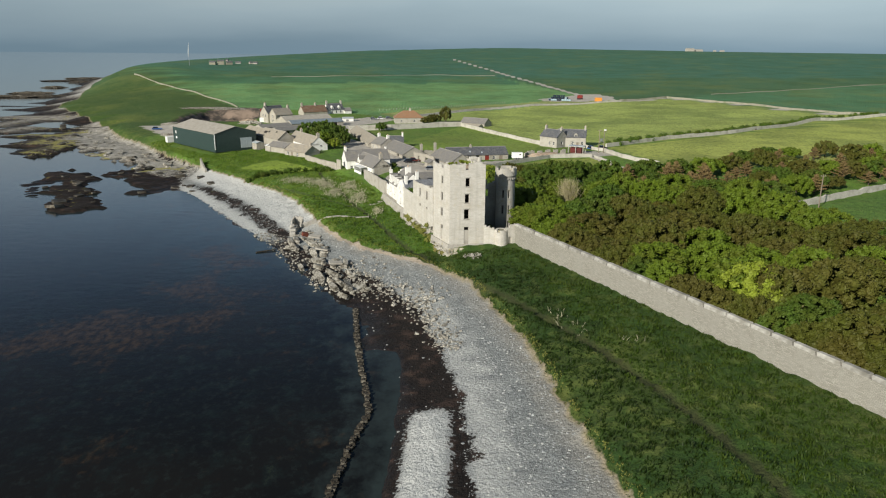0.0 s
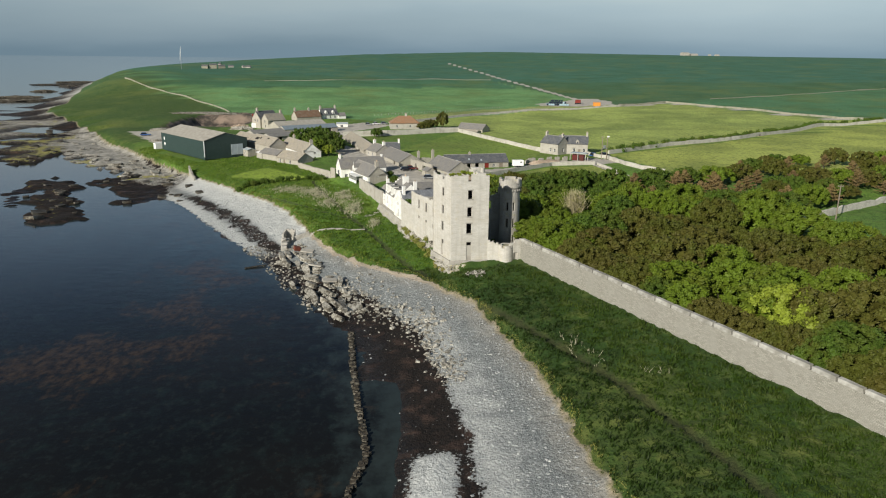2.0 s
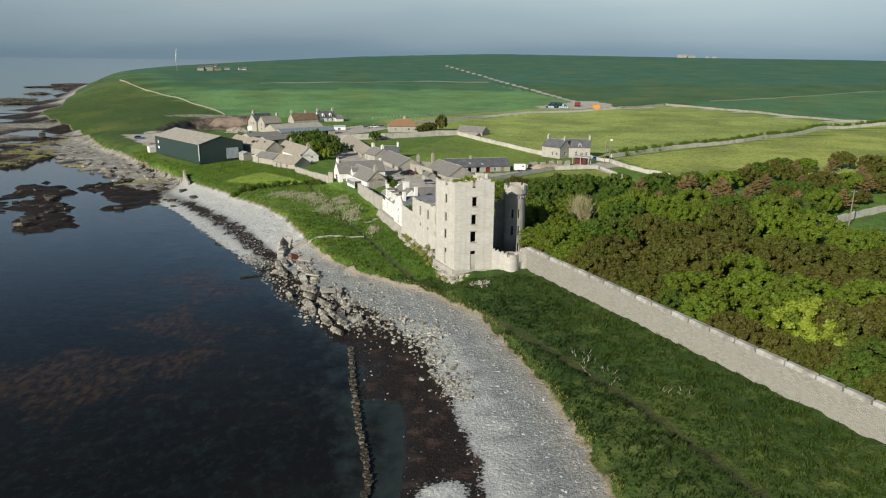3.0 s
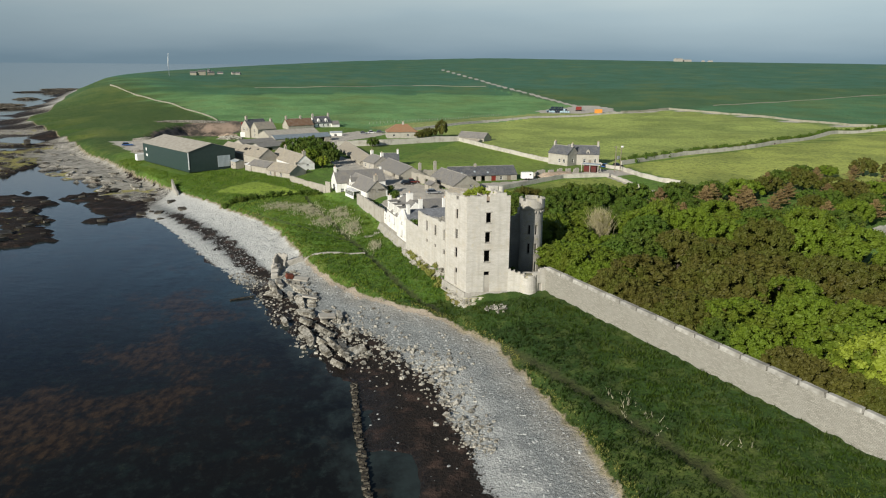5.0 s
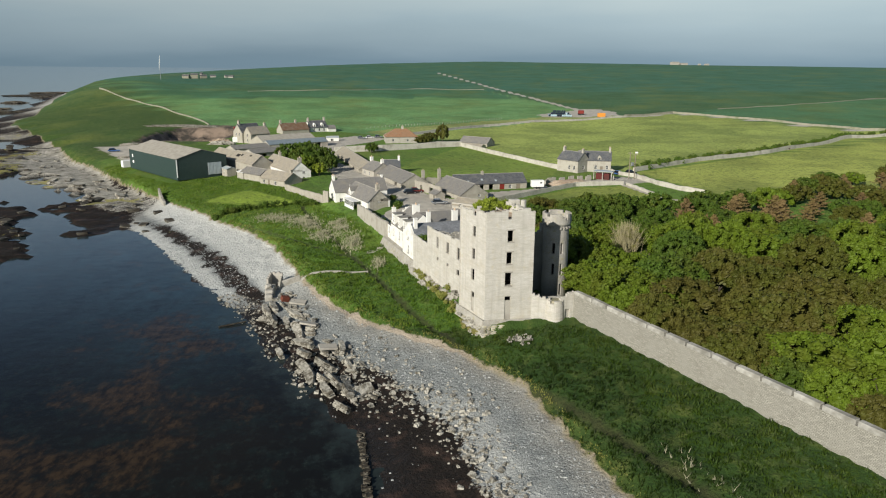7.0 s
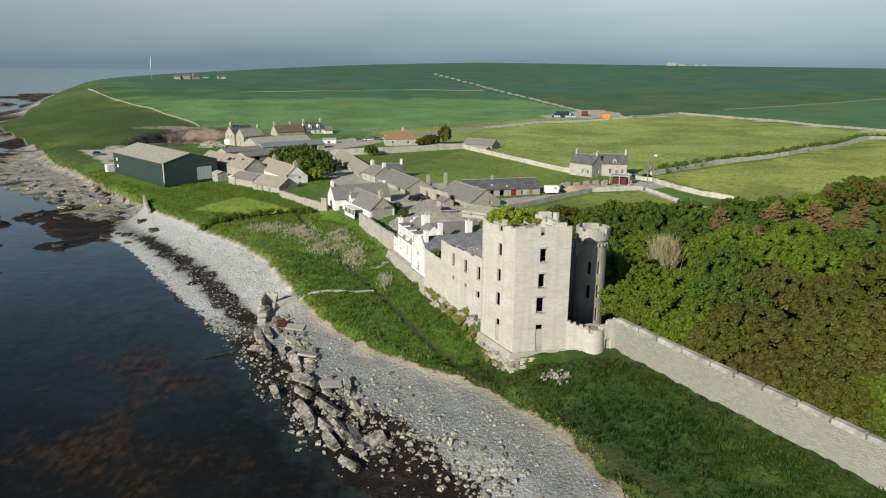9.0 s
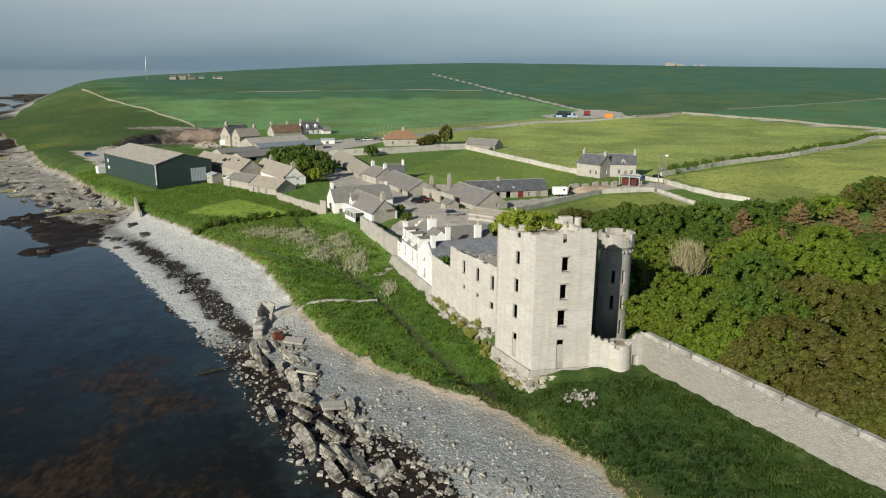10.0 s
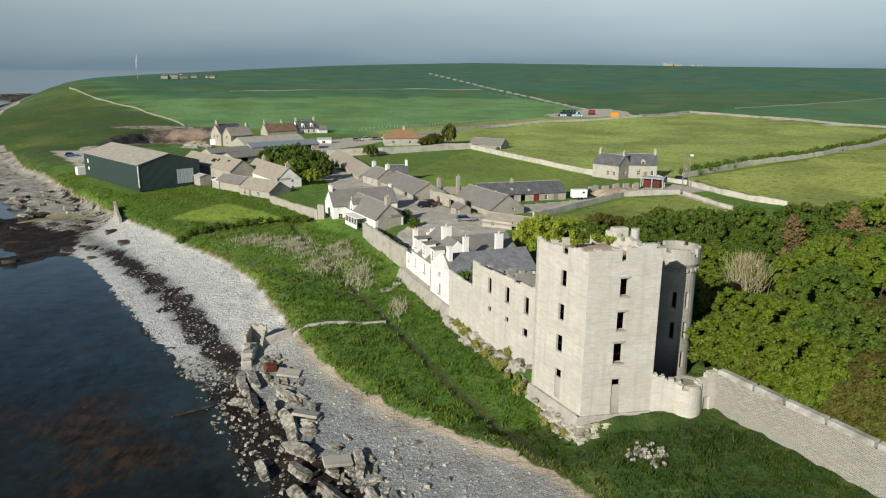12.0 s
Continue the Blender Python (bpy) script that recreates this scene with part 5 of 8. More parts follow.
for sgn in (-1, 1):
    slope(dorm, SLATE, 2.6, 0.85, 1.2, 0.08, 0.1, m=pose(sgn * 0.85, 0.7, 1.6, 0, 0, 90 * sgn))

# ---- steading ----
ridge_house("slate_barn", "long stone barn with grey slate roof", "barn", (-22.6, 245.0, 12.1), (-13.4, 223.5, 12.1), 7.6, 9.0, 2.6, STONE_FARM, SLATE,
            holes={"front": [(16.5, 0, 2.4, 2.0, "o"), (8, 0.9, 0.9, 1.0, "w")]})
ridge_house("stone_cottage", "stone cottage with slate roof and white gable chimneys", "house", (-29.4, 252.0, 12.7), (-24.8, 244.5, 12.7), 7.6, 7.0, 2.4, HARL_GREY, SLATE,
            holes={"front": [(1.4, 0.9, 0.9, 1.2, "w"), (5.0, 0.9, 0.9, 1.2, "w")]}, stacks=[(-4.0, 0, 1.2, 0.8, 1.2, 2, HARL), (4.0, 0, 1.2, 0.8, 1.2, 2, HARL)])
ridge_house("stone_cottage", "blue slated cottage behind the barns", "house", (-26.0, 254.5, 12.6), (-19.4, 255.0, 12.6), 7.6, 6.5, 2.4, STONE_FARM, SLATE_DARK, stacks=[(2.9, 0, 1.2, 0.8, 1.2, 2, HARL)])
ridge_house("cart_shed", "low stone cart shed with open bays and flagstone roof", "shed", (-45.0, 303.0, 11.8), (-30.4, 254.6, 11.8), 7.6, 7.2, 2.6, STONE_FARM, FLAG_ROOF,
            holes={"front": [(3, 0, 2.4, 2.0, "o"), (8, 0, 2.4, 2.0, "o"), (13, 0, 2.4, 2.0, "o"), (18, 0, 2.4, 2.0, "o"), (26, 0, 2.4, 2.0, "o"), (36, 0.9, 0.9, 1.0, "w"), (43, 0.9, 0.9, 1.0, "w")]})
ridge_house("slate_barn", "stone barn with wide slate roof beside the yard", "barn", (-3.6, 218.6, 12.6), (4.1, 203.0, 12.6), 7.6, 9.2, 3.0, STONE_FARM, SLATE,
            holes={"right": [(5.8, 1.2, 0.8, 0.9, "w")], "front": [(4, 1.0, 0.8, 0.8, "w")]})
ridge_house("stable_range", "long stone stable range with slate roof, rooflights and open doors", "barn", (-1.5, 221.2, 12.4), (20.8, 226.6, 12.4), 7.5, 8.0, 2.4, STONE_FARM, SLATE_DARK,
            holes={"front": [(7.5, 0, 1.3, 2.2, "o"), (10.5, 0, 1.4, 2.3, "o"), (14.0, 0, 1.6, 2.3, "r"), (17.0, 0.8, 0.9, 1.2, "w"), (19.5, 0, 1.4, 2.2, "d")]}, stacks=[(-2.0, 0, 0.7, 0.9, 0.9, 1)])
ridge_house("lean_to", "low stone outbuilding with mossy flagstone roof", "shed", (-1.0, 194.4, 10.4), (8.5, 188.0, 10.4), 7.6, 6.0, 1.5, HARL_GREY, FLAG_ROOF, holes={"front": [(2, 0.8, 0.9, 0.9, "w"), (7, 0, 1.0, 1.9, "o")]})
house("porch_shed", "tiny stone store with slate roof against the yard wall", "shed", -6.6, 204.6, 7.7, -63, 4.0, 3.0, 1.9, 0.9, STONE_FARM, SLATE, holes={"front": [(2.4, 0, 1.0, 1.7, "o")]})
yard_wall = thing("yard_wall", "stone yard wall with arched gaps and chimney stacks", "wall")
part("wall", panel(15.0, 3.8, 0.5, [(3.2, 1.0, 1.3, 1.6), (8.5, 0.0, 2.2, 2.6)], ragged(3.8, 0.3, 19, 2)), STONE_FARM, yard_wall, "", along(-13.4, 219.4, -5.6, 206.6, 7.5))
part("wall", panel(9.0, 3.0, 0.5, (), ragged(2.8, 0.4, 20, 2)), STONE_FARM, yard_wall, "", along(-12.4, 228.4, -3.6, 231.4, 7.5))
for cx, cy, h in ((-10.9, 228.8, 5.0), (-5.7, 230.8, 5.3)):
    chimney(yard_wall, cx, cy, 7.5, 1.1, 0.9, h, STONE_FARM, 1, 18)

# ---- house on the right of the lane ----
ridge_house("farmhouse", "stone farmhouse with slate roof and end chimneys", "house", (46.0, 263.0, 15.2), (57.6, 260.6, 15.2), 8.2, 7.0, 2.9, HARL_GREY, SLATE_DARK,
            holes={"front": [(1.2, 0.9, 0.9, 1.5, "w"), (6.0, 0.9, 0.9, 1.5, "w"), (8.0, 0, 1.0, 2.0, "d"), (10.0, 0.9, 0.9, 1.5, "w")]}, stacks=[(5.4, 0, 1.3, 0.8, 1.2, 2)])
ridge_house("farmhouse", "gabled front wing of the stone farmhouse", "house", (40.8, 264.5, 15.2), (47.0, 257.4, 15.2), 8.2, 6.6, 2.8, HARL_GREY, SLATE_DARK, holes={"right": [(2.8, 0.9, 1.0, 1.5, "w")], "front": [(5.0, 0.9, 0.9, 1.4, "w"), (7.2, 0.9, 0.9, 1.4, "w")]}, stacks=[(-4.2, 0, 1.3, 0.8, 1.2, 2), (4.2, 0, 1.0, 0.8, 1.0, 2)])
part("dormer", panel(1.3, 1.2, 2.0, [(0.3, 0.1, 0.7, 0.9)], gable=0.7), HARL_GREY, thing("wall_dormer", "small gabled wall dormer of the farmhouse", "dormer", pose(52.2, 258.3, 12.2, 0, 0, -12)))
for k, (x, z) in enumerate(((4.0, 0.9), (8.6, 1.5), (13.0, 1.0))):
    tagged(part("rooflight", boxed(0.6, 0.8, 0.06, (0, 0, 0), 0.01), SHEET_GREY, None, "", pose(-1.5, 221.2, 10.0, 0, 0, 13.6) @ pose(x, -4.0 + z, 0.17 + z * 0.6, 31, 0, 0)), "small rooflight in the slate roof of the stables", "rooflight", "rooflights")

# ---- farm ----
def hz(x, y):
    return float(height(np.array([x]), np.array([y]))[0])


farm_shed = thing("farm_shed", "large dark green sheet-metal farm shed with weathered roof", "shed", pose(-95.3, 245.6, 7.2, 0, 0, 43))
SW, SL, SE, SR = 18.5, 41.5, 6.4, 2.6
part("wall", panel(SW, SE + 1, 0.2, [(11.2, 1.0, 5.2, 4.2)]), SHEET_GREEN, farm_shed, "", pose(0, 0, -1))
part("gable", mesh_of("gable", *gable_mesh(SW, SR, 0.2)), SHEET_GREEN, farm_shed, "", pose(0, 0, SE))
part("wall", panel(SL, SE + 1, 0.2, [(2.5, 4.4, 1.0, 1.2), (2.5, 2.2, 1.4, 1.0)]), SHEET_GREEN, farm_shed, "", pose(0, SL, -1, 0, 0, 270))
part("wall", panel(SL, SE + 1, 0.2), SHEET_GREEN, farm_shed, "", pose(SW, 0, -1, 0, 0, 90))
part("wall", panel(SW, SE + 1, 0.2), SHEET_GREEN, farm_shed, "", pose(SW, SL, -1, 0, 0, 180))
part("gable", mesh_of("gable", *gable_mesh(SW, SR, 0.2)), SHEET_GREEN, farm_shed, "", pose(SW, SL, SE, 0, 0, 180))
part("sliding_door", boxed(2.5, 0.1, 4.2, (12.5, -0.1, 0)), SHEET_GREY, farm_shed, "pale grey sliding door")
part("sliding_door", boxed(2.5, 0.1, 4.2, (15.05, -0.16, 0)), SHEET_GREY, farm_shed, "pale grey sliding door")
part("corner_trim", boxed(0.25, 0.25, SE, (0.0, 0.0, 0)), WHITE_PAINT, farm_shed)
for wz, wx, wl_, wh_ in ((2.5, 3.4, 1.0, 1.2), (2.5, 1.2, 1.4, 1.0)):
    part("window", boxed(0.1, wl_, wh_, (0.1, SL - wz - wl_ / 2, wx)), WHITE_PAINT, farm_shed)
slope(farm_shed, SHEET_ROOF, SL, SW / 2, SR, 0.12, 0.35, m=pose(0, SL / 2, SE, 0, 0, 270))
slope(farm_shed, SHEET_ROOF, SL, SW / 2, SR, 0.12, 0.35, m=pose(SW, SL / 2, SE, 0, 0, 90))

ridge_house("stone_cottage", "old stone cottage with flagstone roof and white gable", "house", (-65.9, 263.0, 13.4), (-52.4, 241.4, 13.4), 6.6, 7.4, 3.2, HARL, FLAG_ROOF,
            holes={"right": [(4.4, 3.0, 0.9, 1.1, "w"), (4.4, 0.6, 0.9, 1.2, "w")], "front": [(10, 0.8, 0.9, 1.2, "w")]}, stacks=[(-6.2, 0, 1.3, 1.2, 0.9, 2, STONE_FARM), (12.2, 0, 1.3, 0.9, 1.4, 2, STONE_FARM)])
ridge_house("stone_cottage", "low stone cottage with sandy flagstone roof", "house", (-63.2, 241.4, 10.9), (-53.4, 233.0, 10.9), 6.4, 7.2, 2.3, STONE_FARM, FLAG_ROOF,
            holes={"front": [(1.6, 0.5, 1.0, 1.3, "w"), (4.2, 0.2, 1.0, 1.7, "d"), (7.6, 0.5, 1.0, 1.3, "w")]}, stacks=[(5.6, 0, 0.9, 0.8, 0.9, 1, STONE_FARM)])
ridge_house("stone_cottage", "stone cottage with grey slate roof beside the shed", "house", (-72.5, 250.5, 10.6), (-64.0, 243.0, 10.6), 7.0, 6.0, 1.7, STONE_FARM, SLATE)
holed = ridge_house("stone_barn", "tall stone barn with gaps in its sandy flagstone roof", "barn", (-80.4, 268.4, 14.0), (-68.0, 253.4, 14.0), 6.8, 7.6, 2.9, STONE_FARM, FLAG_ROOF,
                    holes={"front": [(1.2, 0.8, 0.9, 1.3, "w"), (11, 0.6, 0.9, 1.2, "w")]})
# thin dark plates laid on the roof, painting the shade of gaps
for gx, gy, gw, gh in ((-5.2, 2.6, 2.6, 1.3), (-2.7, 3.1, 1.2, 1.0), (3.4, 3.6, 1.4, 0.7)):
    part("roof_gap_plate", boxed(gw, gh, 0.05, (gx, gy, 0.13), 0.015), DARK, holed, "dark plate for a roof gap, its shade as colour", pose(0, 0, 4.3) @ pose(0, -3.8, 0) @ Matrix.Rotation(math.atan2(2.9, 3.8), 4, "X"))
ridge_house("stone_barn", "stone barn with patched flagstone roof", "barn", (-90.6, 280.7, 13.6), (-81.2, 269.4, 13.6), 6.8, 7.2, 2.6, STONE_FARM, FLAG_ROOF)
house("porch_shed", "small stone lean-to with pale sheet roof", "shed", -80.4, 255.6, 7.0, -50, 4.2, 3.4, 2.2, 0.5, STONE_FARM, SHEET_GREY, holes={"front": [(1.2, 0.6, 0.8, 1.0, "w")]})
house("porch_shed", "small white-roofed lean-to against the barn", "shed", -73.4, 249.6, 7.0, -50, 4.6, 3.4, 1.8, 0.4, HARL_GREY, WHITE_PAINT)
ridge_house("sheet_barn", "long farm shed with weathered grey sheet roof", "barn", (-88.0, 331.7, 13.0), (-66.4, 348.0, 13.0), 7.6, 13.0, 2.4, STONE_FARM, SHEET_ROOF)
ridge_house("sheet_barn", "lower farm shed with blue-grey sheet roof", "barn", (-81.6, 321.2, 12.0), (-58.0, 337.0, 12.0), 7.6, 7.4, 1.5, STONE_FARM, SHEET_BLUE, holes={"front": [(22, 0, 3, 2.6, "o")]})
ridge_house("sheet_barn", "low byre with dull grey sheet roof", "barn", (-94.2, 309.4, 11.0), (-81.6, 320.2, 11.0), 7.6, 8.0, 1.3, STONE_FARM, SHEET_DULL)
ridge_house("sheet_barn", "low byre with dull grey sheet roof", "barn", (-83.4, 296.2, 11.0), (-71.6, 308.4, 11.0), 7.4, 8.4, 1.3, STONE_FARM, SHEET_DULL, holes={"front": [(3, 0, 3, 2.0, "o"), (9, 0, 3, 2.0, "o")]})
ridge_house("stone_house", "tall grey stone farmhouse with steep slate roof", "house", (-101.6, 350.4, 16.6), (-94.2, 358.6, 16.6), 7.6, 7.5, 3.8, STONE_FARM, SLATE_DARK,
            holes={"left": [(2.2, 1, 0.9, 1.5, "w"), (2.2, 3.6, 0.9, 1.3, "w"), (4.6, 3.6, 0.9, 1.3, "w")], "front": [(1.2, 3.4, 0.9, 1.4, "w"), (1.2, 0.9, 0.9, 1.4, "w")]}, stacks=[(-4.6, 0, 1.5, 0.9, 1.6, 3)])
ridge_house("stone_house", "gabled wing of the tall stone farmhouse", "house", (-96.0, 346.4, 15.6), (-88.6, 353.8, 15.6), 7.6, 6.5, 3.2, STONE_FARM, FLAG_ROOF, holes={"left": [(2.8, 3.4, 0.9, 1.4, "w"), (2.8, 1.0, 0.9, 1.4, "w")]}, stacks=[(4.4, 0, 1.3, 0.9, 1.4, 2)])
ridge_house("red_roofed_house", "stone house with rusty red roof and two chimneys", "house", (-88.0, 383.0, 14.4), (-75.6, 391.6, 14.4), 8.6, 8.0, 3.4, STONE_FARM, RED_ROOF, stacks=[(-7.0, 0, 1.4, 1.0, 1.6, 2), (1.5, 0, 1.2, 1.0, 1.4, 2)])
wh_far = ridge_house("white_house", "white harled house with slate roof and two dormers", "house", (-75.2, 394.0, 14.9), (-66.6, 400.0, 14.9), 8.6, 7.0, 3.4, HARL, SLATE_DARK,
                     holes={"front": [(2, 1, 1.0, 1.4, "w"), (5, 1, 1.0, 1.4, "w"), (7.8, 1, 1.0, 1.4, "w")]}, stacks=[(-4.8, 0, 1.4, 1.0, 1.4, 2, HARL_GREY), (4.8, 0, 1.4, 1.0, 1.4, 2, HARL_GREY)])
for dx in (-2.4, 2.2):
    part("dormer", panel(1.4, 1.5, 1.9, [(0.3, 0.3, 0.8, 0.9)], gable=0.8), HARL, wh_far, "small white gabled dormer", pose(dx - 0.7, -3.2, 3.0))
ridge_house("white_house", "low white cottage extension", "house", (-65.4, 398.6, 12.2), (-61.4, 400.6, 12.2), 8.6, 5.0, 1.6, HARL, SLATE)
house("field_shelter", "small pale hut in the farmyard", "shed", -56.6, 355.4, 8.0, 12, 6, 3.2, 2.2, 0.5, HARL, SHEET_GREY, holes={"front": [(2, 0.5, 1.4, 1.1, "w")]})

# hipped cottage behind the paddock
def hipped(name, label, x, y, z, turn, L, W, eave, rise, wall_m, roof_m):
    h = thing(name, label, "house", pose(x, y, z, 0, 0, turn))
    for px, py, a, run in ((-L / 2, -W / 2, 0, L), (L / 2, -W / 2, 90, W), (L / 2, W / 2, 180, L), (-L / 2, W / 2, 270, W)):
        part("wall", panel(run - 0.01, eave + 1, 0.4, [(run * 0.2, 1.9, 1.0, 1.2), (run * 0.65, 1.9, 1.0, 1.2)]), wall_m, h, "", pose(px, py, -1, 0, 0, a))
        for k in (0.2, 0.65):
            window(h, pose(px, py, 0, 0, 0, a) @ pose(run * k, 0, 0.9), 1.0, 1.2)
    o, r = 0.4, max(L - W, 0) / 2
    vs = [(-L / 2 - o, -W / 2 - o, 0), (L / 2 + o, -W / 2 - o, 0), (L / 2 + o, W / 2 + o, 0), (-L / 2 - o, W / 2 + o, 0), (-r, 0, rise), (r, 0, rise)]
    part("roof", mesh_of("roof", vs, [(0, 1, 5, 4), (1, 2, 5), (2, 3, 4, 5), (3, 0, 4), (3, 2, 1, 0)]), roof_m, h, "", pose(0, 0, eave))
    chimney(h, 0.8, 0, eave + rise - 0.5, 1.2, 0.9, 1.4, wall_m, 2)
    return h


hipped("hipped_cottage", "cottage with orange-brown hipped tile roof", -22.8, 351.4, 8.4, 8, 15.5, 9.5, 3.0, 3.6, HARL_GREY, TILE_ROOF)
ridge_house("stone_barn", "small slate-roofed barn at the paddock corner", "barn", (7.5, 345.0, 12.2), (20.0, 337.0, 12.2), 8.0, 7.5, 2.4, STONE_FARM, SLATE)
ridge_house("stone_barn", "broken low stone byre in the paddock corner", "barn", (9.0, 334.0, 10.0), (16.0, 329.0, 10.0), 8.0, 4.0, 0.9, STONE_FARM, FLAG_ROOF)

# ---- drystone walls and hedges ----
def field_wall(label, points, high=1.3, wide=0.6, material=None, name="field_wall", lift=0.0, seed=0):
    """A drystone dyke along a line on the ground, uneven at the top."""
    r = np.random.RandomState(seed + 40)
    pts = []
    for (ax, ay), (bx, by) in zip(points[:-1], points[1:]):
        k = max(1, int(math.hypot(bx - ax, by - ay) / (2.0 if ay < 300 else 6.0)))
        pts += [(ax + (bx - ax) * i / k, ay + (by - ay) * i / k) for i in range(k)]
    pts.append(points[-1])
    P = np.array(pts, float)
    zz = height(P[:, 0], P[:, 1])
    d = np.gradient(P, axis=0)
    d /= np.hypot(d[:, 0], d[:, 1])[:, None]
    nrm = np.stack([-d[:, 1], d[:, 0]], 1)
    vs, fs = [], []
    for i, (p, z) in enumerate(zip(P, zz)):
        t = high * (1 + r.uniform(-0.14, 0.10))
        for s, q in ((-0.5, -0.5), (-0.36, t), (0.36, t), (0.5, -0.5)):
            vs.append((p[0] + nrm[i, 0] * wide * s * r.uniform(0.85, 1.15), p[1] + nrm[i, 1] * wide * s * r.uniform(0.85, 1.15), z + q + lift))
    for i in range(len(P) - 1):
        a, b = 4 * i, 4 * i + 4
        fs += [(a, a + 1, b + 1, b), (a + 1, a + 2, b + 2, b + 1), (a + 2, a + 3, b + 3, b + 2)]
    e = 4 * (len(P) - 1)
    fs += [(0, 3, 2, 1), (e, e + 1, e + 2, e + 3)]
    me = mesh_of(name, vs, fs, material or STONE_DYKE)
    return tagged(new(name, me), label, "wall", "field walls")


STONE_DYKE = plain("dyke_stone", (0.54, 0.515, 0.45), (0.40, 0.38, 0.325), (0.33, 0.31, 0.26), 3.5, 0.4, 0.92, bump=0.9, dist=0.12)
# far walls and houses: darker than the near dyke stone
STONE_FAR = plain("far_dyke_stone", (0.30, 0.285, 0.225), (0.22, 0.21, 0.165), (0.17, 0.18, 0.11), 3.5, 0.4, 0.92, bump=0.9, dist=0.12)
DYKES = [
    ("grey drystone wall along the paddock", [(6, 336), (17.7, 309.6), (39.5, 264.5)], 1.7, 0.7),
    ("grey drystone wall behind the paddock", [(-50, 311), (-45, 312.6), (-29.8, 317.6), (-5, 331.2), (6, 336)], 2.6, 0.8),
    ("pale drystone wall beside the lane", [(66, 259.5), (100.6, 289), (141.4, 314.8), (213.6, 376), (266.5, 401.2)], 1.6, 0.9),
    ("short drystone wall at the field gate", [(62.5, 247), (66, 230), (70, 220), (75.5, 213.5)], 1.4, 0.7),
    ("low drystone wall along the far lane", [(-31.5, 374), (23.6, 433.6), (64.4, 463.4), (128, 500)], 1.2, 0.9),
    ("low drystone wall beside the cross lane", [(128, 506), (170, 530), (206, 485), (246, 419), (270, 404)], 1.3, 1.0),
    ("drystone wall up the headland", [(-311, 676), (-278, 635), (-236, 581), (-205, 535), (-160, 467), (-139, 429)], 0.85, 0.6),
    ("drystone wall across the far pasture", [(-182, 700), (-116, 723), (-30, 787), (51, 802)], 0.55, 0.5),
    ("drystone wall across the far pasture", [(217, 565), (305, 614), (437, 695)], 0.55, 0.5),
    ("stone wall beside the wood and field", [(82, 142.5), (91, 147), (99.8, 152.3), (133.7, 173.3), (190, 205)], 1.7, 0.8),
    ("yard wall of grey stone beside the lane", [(9.5, 199), (20.2, 209.3), (30, 219), (38, 226.8), (54.5, 230.6)], 1.4, 0.6),
    ("mossy stone wall beside the field gate", [(55.5, 230), (59.5, 209)], 0.9, 0.7),
    ("stone wall of the farm garden", [(62.5, 246.5), (58.5, 251.5), (57.0, 256.5)], 1.3, 0.6),
]
for k, (label, pts, hi, wi) in enumerate(DYKES):
    field_wall(label, pts, hi, wi, STONE_FAR if pts[0][1] > 480 else None, seed=k)

# ---- the long garden wall with its coping ----
garden_wall = thing("garden_wall", "long high grey rubble garden wall with broken coping", "wall")
GA, GB = Vector((14.6, 110.4)), Vector((75.6, -16.0))
g_run = (GB - GA).length
g_pose = along(GA.x, GA.y, GB.x, GB.y, 4.9)
part("wall", panel(g_run, 5.20, 0.65), STONE_WALL, garden_wall, "", g_pose)
r_ = np.random.RandomState(4)
x_ = 0.0
while x_ < g_run - 1:
    ln = min(float(r_.uniform(3.4, 4.6)), g_run - x_)
    bm = boxed(ln - 0.28, 0.80, 0.62, (ln / 2, 0.33, 0), 0.06)
    for v in bm.verts:
        v.co += Vector((r_.uniform(-0.05, 0.05), r_.uniform(-0.04, 0.04), r_.uniform(-0.05, 0.05)))
    part("coping", bm, COPING, garden_wall, "", g_pose @ pose(x_, 0, 5.18, 0, r_.uniform(-0.6, 0.6), 0))
    x_ += ln

# ---- rubble, stub walls and concrete on the shore ----
stub = thing("stub_wall", "broken concrete sea wall stub on the shingle", "ruin", pose(-40.0, 138.8, 1.5, 0, 0, -4))
part("back_wall", panel(2.6, 3.2, 0.4, (), lambda x: 3.1 - 0.15 * math.sin(6 * x), cell=0.2), CONCRETE, stub, "", pose(-1.6, 2.0, 0))
part("side_wall", panel(2.6, 3.1, 0.4, (), lambda x: 3.0 - 0.2 * x, cell=0.2), CONCRETE, stub, "", pose(-1.6, 2.0, 0, 0, 0, 270))
part("side_wall", panel(2.2, 2.4, 0.4, (), lambda x: 1.2 + 0.7 * x, cell=0.2), CONCRETE, stub, "", pose(1.0, -0.2, 0, 0, 0, 90))
part("base", boxed(2.8, 2.6, 1.3, (-0.3, 0.8, -0.9), 0.1), CONCRETE, stub)
for k, (x, y, z, sx, sy, sz) in enumerate(((-0.6, -1.2, -0.6, 1.8, 1.7, 2.0), (-0.3, -3.0, -0.6, 1.7, 1.8, 1.7), (0.0, -4.7, -0.7, 1.5, 1.6, 1.3), (-0.7, -2.1, 1.2, 1.2, 1.3, 0.6))):
    bm = boxed(sx, sy, sz, (0, 0, 0), 0.18)
    bmesh.ops.subdivide_edges(bm, edges=bm.edges[:], cuts=1, use_grid_fill=True)
    for v in bm.verts:
        v.co += noise.noise_vector(v.co * 1.9 + Vector((k * 5, 0, 0))) * 0.16
    part("pier_block", bm, CONCRETE, stub, "lumpy block of mass concrete", pose(x, y, z, 0, 0, 8 * k))
